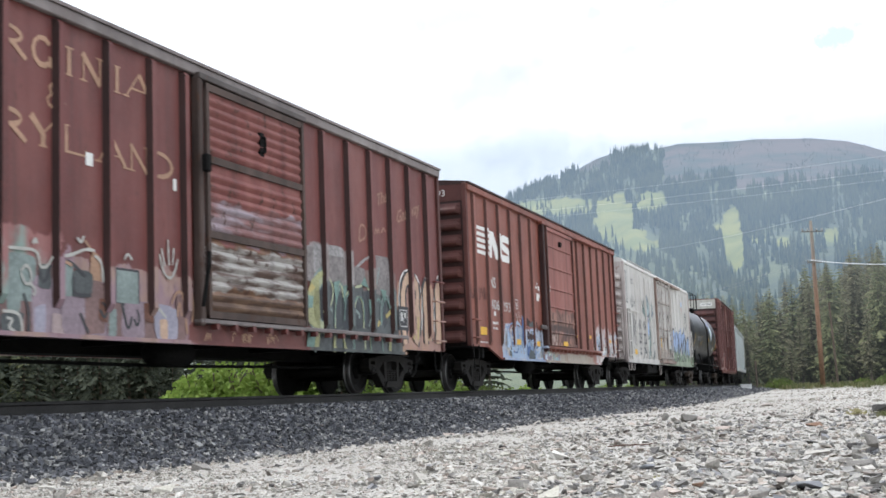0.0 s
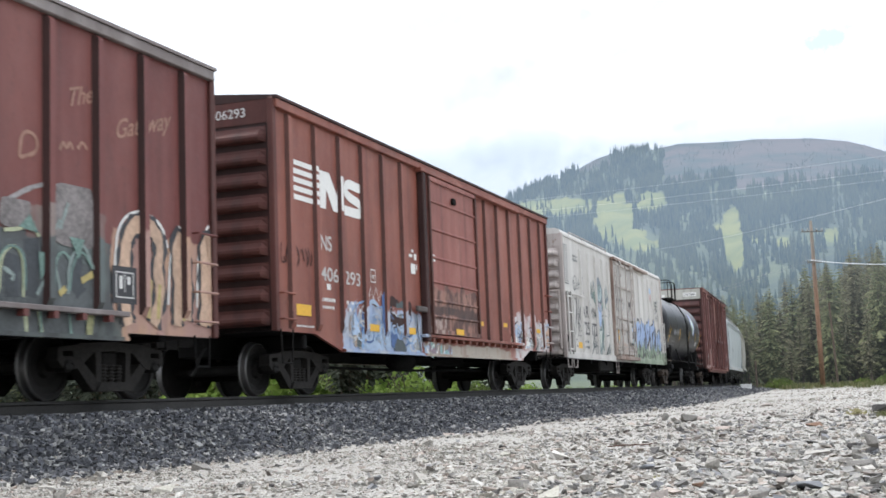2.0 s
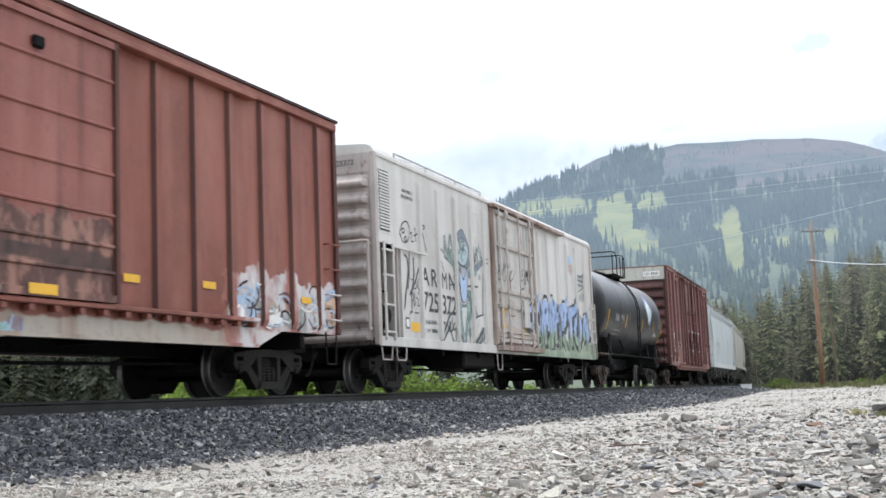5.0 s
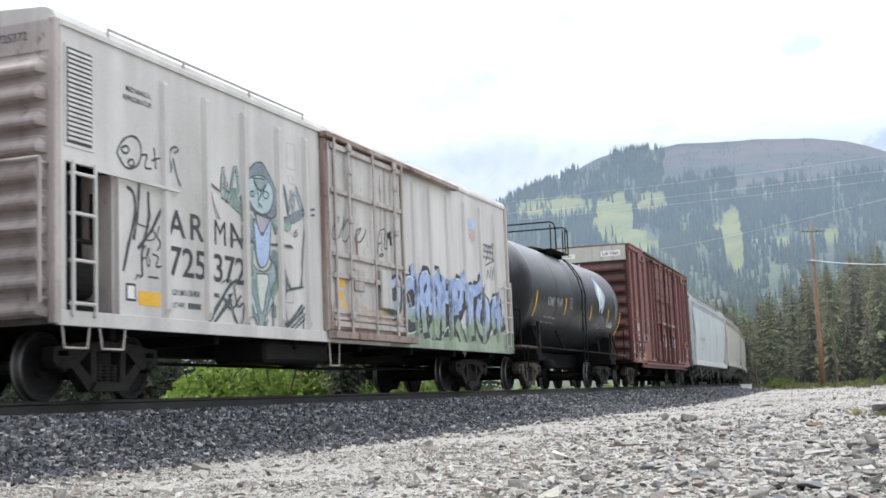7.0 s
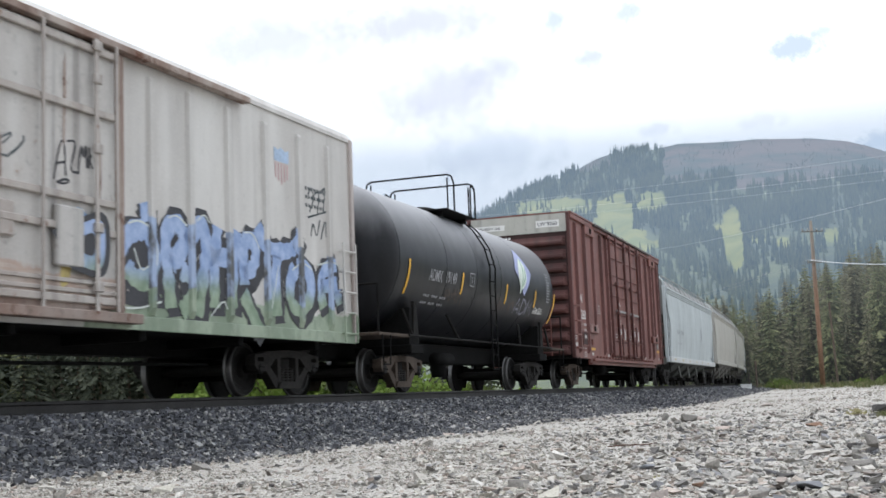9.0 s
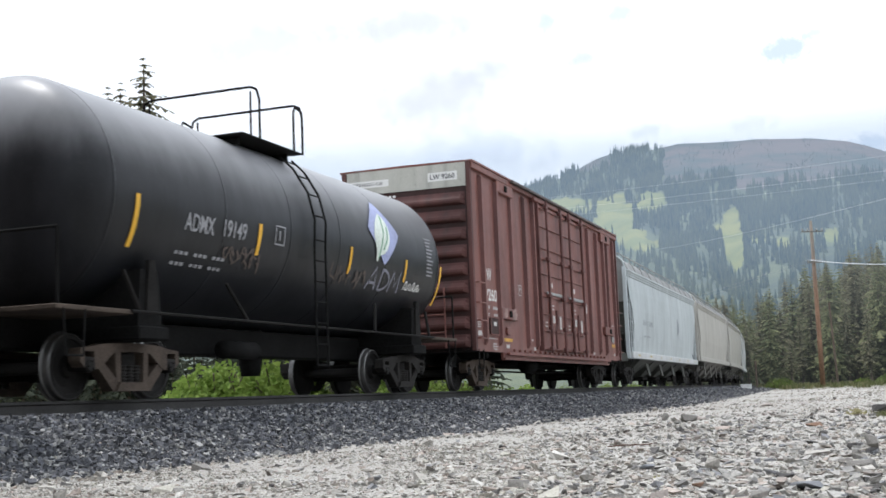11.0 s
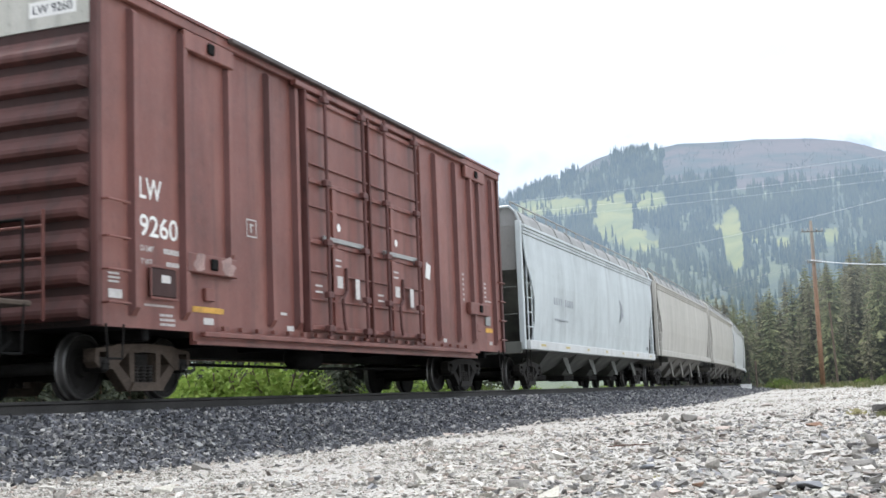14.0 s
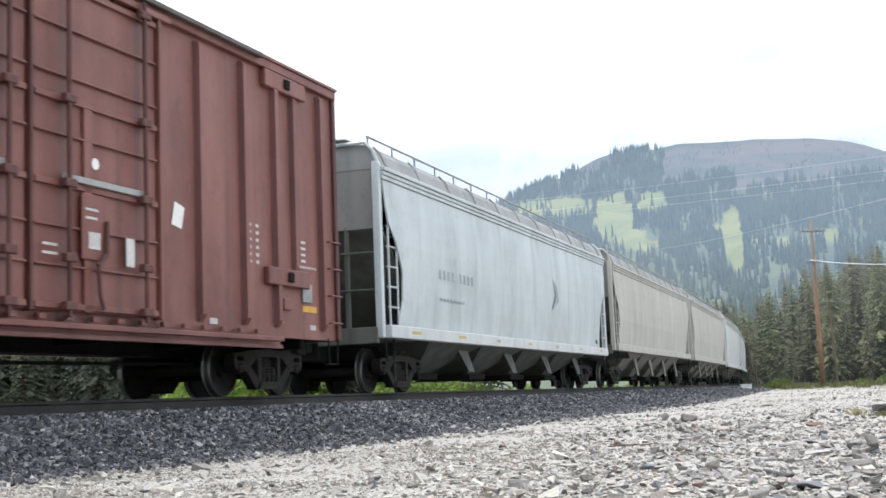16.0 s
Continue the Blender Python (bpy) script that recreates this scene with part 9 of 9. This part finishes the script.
def build_conifers():
    kinds = []
    for k, (h, sp, bare, wh) in enumerate(((14.0, 2.6, 0.08, 40), (11.5, 2.4, 0.03, 36), (16.0, 2.1, 0.16, 44), (9.0, 2.0, 0.02, 26), (18.5, 2.7, 0.24, 36))):
        tr, me = conifer_meshes(h, sp, 40 + k, bare, wh)
        t = thing("conifer", "dark green spruce with drooping boughs at the forest edge" if k < 3 else "small dense spruce beyond the track with shade-darkened needles" if k == 3 else "tall thin pine with a bare lower trunk", "conifer tree", group="trees at the forest edge")
        part("trunk", tr, M_BARK, t)
        c = new("crown", me)
        c.parent = t
        kinds.append(t)
    rng = random.Random(77)
    spots = []
    # belt behind the pole
    for i in range(270):
        deg = rng.uniform(10.0, 27)
        b, d = radians(deg), rng.uniform(122, 200)
        k = rng.choice((0, 0, 1, 1, 2, 2, 2, 4))
        rise = (0.068 + 0.0056 * max(0.0, deg - 14)) * rng.uniform(0.45, 1.12)
        spots.append((d * math.sin(b), d * math.cos(b), k, rise * d / (14.0, 11.5, 16.0, 9.0, 18.5)[k]))
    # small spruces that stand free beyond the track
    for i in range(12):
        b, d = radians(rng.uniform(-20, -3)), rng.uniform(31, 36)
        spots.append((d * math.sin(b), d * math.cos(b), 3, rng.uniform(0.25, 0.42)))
    # tall tops seen over the tank car
    for b, d, k, e in ((-15.3, 62, 2, 0.258), (-14.75, 60, 2, 0.262), (-13.7, 58, 2, 0.283), (-13.0, 64, 2, 0.235), (-14.3, 66, 2, 0.25), (-15.0, 66, 2, 0.24)):
        hgt = e * d + 0.56
        spots.append((d * math.sin(radians(b)), d * math.cos(radians(b)), k, hgt / 16.0))
    thick, back, deep = [], [], []
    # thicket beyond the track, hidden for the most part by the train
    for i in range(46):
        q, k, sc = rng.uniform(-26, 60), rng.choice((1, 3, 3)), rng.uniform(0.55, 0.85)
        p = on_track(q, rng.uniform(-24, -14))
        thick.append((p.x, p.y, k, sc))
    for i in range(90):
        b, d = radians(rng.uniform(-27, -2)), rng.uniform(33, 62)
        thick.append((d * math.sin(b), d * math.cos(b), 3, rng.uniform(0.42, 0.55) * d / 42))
    # unseen forest added behind the clearing, to darken faces turned that way
    for i in range(36):
        b, d = radians(rng.uniform(125, 262)), rng.uniform(17, 34)
        back.append((d * math.sin(b), d * math.cos(b), rng.choice((0, 0, 1, 2)), rng.uniform(0.9, 1.25)))
    # depth of the forest behind the pole
    for i in range(190):
        deg, d = rng.uniform(9.5, 27), rng.uniform(165, 245)
        k = rng.choice((0, 1, 2, 4))
        rise = (0.068 + 0.0056 * max(0.0, deg - 14)) * rng.uniform(0.6, 1.15)
        deep.append((d * math.sin(radians(deg)), d * math.cos(radians(deg)), k, rise * d / (14.0, 11.5, 16.0, 9.0, 18.5)[k]))
    for name, label, rows in (("spruce_thicket", "spruce thicket beyond the track, mostly with shade-darkened needles", thick), ("forest_behind", "unseen spruce forest added to close the clearing", back), ("forest_depth", "dense conifer forest behind the timber pole", deep)):
        V, F, I, n0 = [], [], [], 0
        for x, y, k, sc in rows:
            a = rng.uniform(0, 6.28)
            for j, me in enumerate(c.data for c in kinds[k].children):
                v = np.zeros(len(me.vertices) * 3)
                me.vertices.foreach_get("co", v)
                v = v.reshape(-1, 3) * sc
                V.append(np.stack([v[:, 0] * math.cos(a) - v[:, 1] * math.sin(a) + x, v[:, 0] * math.sin(a) + v[:, 1] * math.cos(a) + y, v[:, 2] + ground_z(x, y) - 0.05], -1))
                me.calc_loop_triangles()
                f = np.zeros(len(me.loop_triangles) * 3, dtype=np.int32)
                me.loop_triangles.foreach_get("vertices", f)
                F.append(f.reshape(-1, 3) + n0)
                slot = ("grey_brown_bark", "conifer_needles", "dark_spruce_needles", "greyish_dry_needles").index(me.materials[0].name)
                I.append(np.full(len(f) // 3, slot, dtype=np.int32))
                n0 += len(v)
        ob = soup(name, np.concatenate(V), np.concatenate(F), M_BARK, label, "forest")
        for m in (M_NEEDLE, M_SHADENEEDLE, M_DRYNEEDLE):
            ob.data.materials.append(m)
        ob.data.polygons.foreach_set("material_index", np.concatenate(I))
    used = set()
    for x, y, k, s in spots:
        m = Matrix.Translation((x, y, ground_z(x, y) - 0.05)) @ Matrix.Rotation(rng.uniform(0, 6.28), 4, "Z")
        if k not in used:
            used.add(k)
            kinds[k].matrix_basis = m @ Matrix.Scale(s, 4)
            kinds[k].scale = (s, s, s)
        else:
            o = copy_thing(kinds[k], m)
            w = s * rng.uniform(0.9, 1.6)
            o.scale = (w, w, s)


def shrub_mesh(w, h, seed, n=420, leaf=0.06):
    rng = random.Random(seed)
    V, F = [], []
    for i in range(n):
        a, r = rng.uniform(0, math.tau), w * rng.random() ** 0.6
        top = h * (1 - 0.6 * (r / w) ** 2) * (0.8 + 0.4 * noise.noise((math.cos(a) * 2, math.sin(a) * 2, seed)))
        p = Vector((r * math.cos(a), r * math.sin(a), rng.random() ** 0.6 * top))
        u = Vector((rng.uniform(-1, 1), rng.uniform(-1, 1), rng.uniform(-0.3, 1))).normalized() * leaf * rng.uniform(0.7, 1.6)
        v = u.orthogonal() * 0.5
        k = len(V)
        V += [p - u, p + v, p + u, p - v]
        F.append((k, k + 1, k + 2, k + 3))
    me = bpy.data.meshes.new("leaves")
    me.from_pydata([tuple(v) for v in V], [], F)
    return me


def build_shrubs():
    M_L = leaf_mat("fresh_shrub_leaves", (0.13, 0.21, 0.04), (0.23, 0.31, 0.075))
    M_D = leaf_mat("dull_shrub_leaves", (0.07, 0.11, 0.035), (0.15, 0.18, 0.06))
    rng = random.Random(31)
    kinds = []
    for k, (w, h, m, lab) in enumerate(((0.9, 1.3, M_L, "bright green willow shrub beyond the track"), (0.7, 0.8, M_L, "low bright green shrub beyond the track"), (1.1, 1.1, M_D, "dull green shrub in the shade beyond the track"))):
        t = thing("shrub", lab, "shrub", group="shrubs beyond the track")
        me = shrub_mesh(w, h, 60 + k, 1100, 0.046)
        me.materials.append(m)
        c = new("leaves", me)
        c.parent = t
        bm = bmesh.new()
        for i in range(7):
            a = rng.uniform(0, 6.28)
            rod(bm, (0, 0, 0), (0.5 * w * math.cos(a), 0.5 * w * math.sin(a), h * 0.7), 0.012, 5)
        part("woody_stem", bm, M_BARK, t)
        kinds.append(t)
    used = set()
    spots = []
    for i in range(16):
        b, d = radians(rng.uniform(-11.9, -7.8)), rng.uniform(26, 31)
        spots.append((d * math.sin(b), d * math.cos(b), 0 if i % 3 else 1, rng.uniform(1.15, 1.55)))
    for i in range(26):
        b, d = radians(rng.uniform(-7.5, 2.0)), rng.uniform(34, 46)
        spots.append((d * math.sin(b), d * math.cos(b), rng.choice((0, 1, 2)), rng.uniform(1.0, 1.5)))
    for i in range(22):
        b, d = radians(rng.choice((rng.uniform(14.4, 16.3), rng.uniform(17.8, 24)))), rng.uniform(106, 117)
        spots.append((d * math.sin(b), d * math.cos(b), rng.choice((1, 2)), rng.uniform(0.5, 1.0)))
    for i in range(90):
        p = on_track(rng.uniform(0, 100), rng.uniform(-13, -5))
        spots.append((p.x, p.y, rng.choice((0, 1, 2, 2)), rng.uniform(0.6, 1.0)))
    for x, y, k, s in spots:
        m = Matrix.Translation((x, y, ground_z(x, y) - 0.02)) @ Matrix.Rotation(rng.uniform(0, 6.28), 4, "Z")
        if k not in used:
            used.add(k)
            kinds[k].matrix_basis = m
            kinds[k].scale = (s, s, s)
        else:
            copy_thing(kinds[k], m).scale = (s, s, s)


def build_grass():
    """Low dull grass where the gravel ends, in one mesh of blades."""
    rng = np.random.default_rng(12)
    V, F = [], []
    spots = [(rng.uniform(13.2, 25), rng.uniform(84, 122), 0.16, 0.5) for _ in range(5000)]
    spots += [(19.6 + rng.normal(0, 0.35), 22 + rng.normal(0, 0.5), 0.03, 0.10) for _ in range(160)]
    for b, d, h0, h1 in spots:
        if d > 60 and noise.noise((b * 1.7, d * 0.09, 3)) < 0.16 - (d - 105) * 0.012:
            continue
        x, y = d * math.sin(radians(b)), d * math.cos(radians(b))
        z = ground_z(x, y) - 0.01
        for k in range(3):
            h, a = rng.uniform(h0, h1), rng.uniform(0, 6.28)
            w = h * 0.16
            ox, oy = x + rng.normal(0, h * 0.4), y + rng.normal(0, h * 0.4)
            F.append((len(V), len(V) + 1, len(V) + 2))
            V += [(ox - w * math.cos(a), oy - w * math.sin(a), z), (ox + w * math.cos(a), oy + w * math.sin(a), z), (ox + rng.normal(0, h * 0.3), oy, z + h)]
    soup("grass", np.array(V), np.array(F), leaf_mat("dry_verge_grass", (0.09, 0.11, 0.045), (0.20, 0.19, 0.10)), "low dull green grass where the gravel ends", "grass")


# ---- pole, wires, cabinet ----
def far_point(b, e, d):
    b = radians(b)
    return Vector((d * math.sin(b), d * math.cos(b), 0.56 + e * d))


def build_lines():
    M_POLE = plain("orange_brown_pole_timber", (0.215, 0.125, 0.080), 0.85, 0, 0.4, 3, 0.5)
    M_ARM = plain("weathered_grey_timber", (0.150, 0.140, 0.125), 0.9, 0, 0.3, 3, 0.5)
    # the upper half has weathered from orange to grey
    n, l = M_POLE.node_tree.nodes, M_POLE.node_tree.links
    fresh = n["Principled BSDF"].inputs["Base Color"].links[0].from_socket
    sep = n.new("ShaderNodeSeparateXYZ")
    v = n.new("ShaderNodeTexCoord").outputs["Object"]
    l.new(v, sep.inputs[0])
    up = ramp(n, l, calc(n, l, "ADD", sep.outputs[2], calc(n, l, "MULTIPLY", noise_node(n, l, v, 1.2, 4), 4.0)), 8.0, 14.0)
    l.new(blend(n, l, calc(n, l, "MULTIPLY", up, 0.8), fresh, (0.17, 0.16, 0.14)), n["Principled BSDF"].inputs["Base Color"])
    M_WIRE = plain("bright_aluminium_wire", (0.62, 0.63, 0.65), 0.4, 0.6, 0.1, 1, 0.0)
    base = far_point(16.81, -0.0035, 100)
    pole = thing("utility_pole", "tall orange-brown timber utility pole with crossarms", "utility pole", at=pose(base.x, base.y, ground_z(base.x, base.y) - 0.1))
    bm = bmesh.new()
    rings = [[(r * math.cos(a * math.tau / 12), r * math.sin(a * math.tau / 12), z) for a in range(12)] for z, r in ((0, 0.205), (4, 0.185), (8, 0.16), (13.1, 0.12))]
    loft(bm, rings)
    part("pole", bm, M_POLE, pole, smooth=True)
    for z, w in ((12.2, 0.85), (9.75, 0.55)):
        arm = part("crossarm", one_box(-w, w, -0.04, 0.04, z, z + 0.08, 0.01), M_ARM, pole)
        arm.matrix_basis = pose(0, -0.20, 0)
        for x in (-w * 0.9, -w * 0.4, w * 0.4, w * 0.9):
            bm = bmesh.new()
            lathe(bm, [(0, 0.0), (0, 0.05), (0.06, 0.09), (0.09, 0.05), (0.15, 0.08), (0.2, 0.0)], "z", 10)
            part("insulator", bm, M_GREY, pole).matrix_basis = pose(x, -0.20, z + 0.10)
    top = base + Vector((0, -0.3, 9.9))

    M_DULLWIRE = plain("weathered_grey_wire", (0.24, 0.25, 0.25), 0.6, 0.2, 0.1, 1, 0.0)

    def wire(a, b, r, sag, label, metal=None):
        bm = bmesh.new()
        pts = []
        for i in range(25):
            u = i / 24
            p = a.lerp(b, u)
            p.z -= sag * 4 * u * (1 - u)
            pts.append(p)
        pipe(bm, pts, r, 5)
        ob = part("overhead_wire", bm, metal or M_WIRE, None)
        tagged(ob, label, "wire", group="overhead wires")
    wire(top + Vector((-0.4, 0, 0)), far_point(23.5, 0.086, 62), 0.032, 0.25, "thick pale overhead cable slung from the timber pole")
    wire(top + Vector((-0.5, 0, 0)), far_point(6.0, 0.055, 190), 0.009, 0.6, "thin overhead wire running along the forest", M_DULLWIRE)
    wire(top + Vector((-0.2, 0, -0.1)), far_point(6.0, 0.053, 190), 0.008, 0.7, "thin overhead wire running along the forest", M_DULLWIRE)
    for e0, e1, r in ((0.1745, 0.155, 0.0045), (0.1625, 0.146, 0.0045), (0.1555, 0.141, 0.004)):
        wire(far_point(23.5, e0, 55), far_point(-2.0, e1, 190), r, 0.5, "thin bright overhead wire crossing before the mountain")
    wire(far_point(23.5, 0.150, 60), far_point(10.0, 0.112, 150), 0.007, 0.3, "thin bright overhead wire crossing before the mountain")
    # pale cabinet beside the far bend
    c = on_track(60, 2.5)
    M_CAB = plain("white_enamel", (0.70, 0.70, 0.68), 0.5, 0, 0.1, 4)
    cab = thing("trackside_cabinet", "small white trackside equipment cabinet beside the far bend", "cabinet", at=pose(c.x, c.y, section(2.5, 60) - 0.03, 0, 0, -14))
    part("body", one_box(-0.34, 0.34, -0.22, 0.22, 0.0, 0.33, 0.02), M_CAB, cab)
    part("lid", one_box(-0.37, 0.37, -0.25, 0.25, 0.33, 0.38, 0.015), M_CAB, cab)
    # thin leaning dead trunk near the pole
    for b, e, hgt, lean in ((17.45, -0.002, 6.8, -1.5), (13.98, -0.002, 2.4, 0)):
        p = far_point(b, e, 104)
        bm = bmesh.new()
        rod(bm, (0, 0, 0), (lean * 0.15, 0, hgt), 0.09, 7)
        ob = part("dead_trunk", bm, M_BARK, None)
        ob.matrix_basis = pose(p.x, p.y, ground_z(p.x, p.y) - 0.05)
        tagged(ob, "thin grey dead trunk standing at the forest edge", "dead tree")


# ---- drifting clouds ----
CLOUDS = []


def build_clouds():
    """Pale blue and lilac shades in the white cloud deck, soft at the edge, far behind all else."""
    for b, e, w, h, col, amount, core in ((18.55, 0.271, 210, 105, (0.60, 0.75, 1.0), 0.66, 0.40), (19.8, 0.281, 110, 45, (0.62, 0.78, 1.0), 0.45, 0.2), (2.3, 0.252, 620, 330, (0.66, 0.69, 0.84), 0.55, 0.1),
                                          (4.6, 0.272, 330, 170, (0.66, 0.70, 0.86), 0.45, 0.1), (4.3, 0.205, 640, 270, (0.68, 0.78, 0.96), 0.42, 0.1), (1.0, 0.315, 900, 210, (0.68, 0.70, 0.78), 0.55, 0.1),
                                          (-6.0, 0.300, 900, 260, (0.70, 0.72, 0.80), 0.45, 0.1), (7.6, 0.311, 90, 110, (0.62, 0.74, 0.96), 0.55, 0.25), (11.1, 0.314, 130, 90, (0.62, 0.75, 0.98), 0.50, 0.3), (9.2, 0.278, 150, 80, (0.62, 0.70, 0.90), 0.50, 0.2),
                                          (21.8, 0.186, 220, 110, (0.58, 0.74, 0.98), 0.60, 0.2), (12.1, 0.214, 180, 80, (0.66, 0.74, 0.92), 0.35, 0.1), (16.8, 0.214, 240, 90, (0.70, 0.74, 0.88), 0.25, 0.1)):
        m, n, l, bs = nodes_of("cloud_shade")
        v = n.new("ShaderNodeTexCoord").outputs["Object"]
        ln = n.new("ShaderNodeVectorMath")
        ln.operation = "LENGTH"
        l.new(scaled(n, l, v, (2 / w, 2 / h, 1)), ln.inputs[0])
        puff = calc(n, l, "SUBTRACT", noise_node(n, l, v, 2.2 / h * 1.2, 5, 0.6), 0.5)
        rim = calc(n, l, "ADD", ln.outputs["Value"], calc(n, l, "MULTIPLY", puff, 1.5))
        mask = calc(n, l, "MULTIPLY", ramp(n, l, rim, 1.0, core), amount)
        em, tr, mx = n.new("ShaderNodeEmission"), n.new("ShaderNodeBsdfTransparent"), n.new("ShaderNodeMixShader")
        em.inputs["Color"].default_value = (*col, 1)
        em.inputs["Strength"].default_value = 0.78
        l.new(mask, mx.inputs[0])
        l.new(tr.outputs[0], mx.inputs[1])
        l.new(em.outputs[0], mx.inputs[2])
        l.new(mx.outputs[0], n["Material Output"].inputs["Surface"])
        bm = bmesh.new()
        bm.faces.new([bm.verts.new(c) for c in ((-w, -h, 0), (w, -h, 0), (w, h, 0), (-w, h, 0))])
        ob = part("cloud", bm, m, None)
        tagged(ob, "pale blue-grey shade drifting in the white cloud deck", "cloud", group="clouds", kind="structure")
        CLOUDS.append((ob, b, e))


def build_haze_sheets():
    """Glowing see-through sheets that paint haze before the forest and again before the slope."""
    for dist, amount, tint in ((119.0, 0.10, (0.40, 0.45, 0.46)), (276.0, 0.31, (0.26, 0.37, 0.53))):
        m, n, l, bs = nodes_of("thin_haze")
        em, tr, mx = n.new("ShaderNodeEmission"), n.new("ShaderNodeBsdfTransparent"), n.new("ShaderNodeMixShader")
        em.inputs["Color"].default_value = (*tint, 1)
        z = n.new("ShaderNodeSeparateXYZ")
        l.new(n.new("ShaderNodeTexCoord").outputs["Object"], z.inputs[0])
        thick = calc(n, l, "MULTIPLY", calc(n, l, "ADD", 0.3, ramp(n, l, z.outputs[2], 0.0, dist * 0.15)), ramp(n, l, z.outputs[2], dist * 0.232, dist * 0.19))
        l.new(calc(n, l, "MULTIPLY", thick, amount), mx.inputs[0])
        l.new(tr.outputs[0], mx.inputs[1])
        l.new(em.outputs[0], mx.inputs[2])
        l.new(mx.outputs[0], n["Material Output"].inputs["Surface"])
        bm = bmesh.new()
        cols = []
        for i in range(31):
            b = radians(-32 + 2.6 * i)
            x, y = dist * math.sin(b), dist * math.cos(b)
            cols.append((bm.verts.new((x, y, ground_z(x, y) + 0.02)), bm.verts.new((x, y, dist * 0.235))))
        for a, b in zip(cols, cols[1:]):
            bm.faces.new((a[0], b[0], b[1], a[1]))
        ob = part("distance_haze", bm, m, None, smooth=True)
        tagged(ob, "glowing see-through sheet standing in for haze before forest and mountain", "haze", kind="structure")


# ---- build all ----
build_ground()
build_mountain()
build_track()
cream_boxcar()
emblem_boxcar()
reefer()
tank_car()
high_boxcar()
hoppers()
build_conifers()
build_shrubs()
build_grass()
build_lines()
build_gravel()
build_clouds()
build_haze_sheets()


def motions():
    """The train rolls by; its wheels turn."""
    half = {"refrigerator_car": 6.9, "tank_car": 4.6, "covered_hopper": 7.65}
    for car, mid in CARS:
        h = half.get(car.name.split(".")[0], 6.2)
        walk(car, [(float(t), car_pose(mid, h, float(t))) for t in range(17)])
    for ob, b, e in CLOUDS:
        rows = []
        for t in (0.0, 8.0, 16.0):
            p = far_point(b - 0.205 * t, e - 0.0004 * t, 4000)
            rows.append((t, look(p, p + (p - EYE))))
        walk(ob, rows)
    for ws, k in WHEELS:
        walk(ws, [(i * 0.1, pose(k, 0, 0.42, 0, -math.degrees(rolled(i * 0.1) / 0.418), 0)) for i in range(161)])


motions()
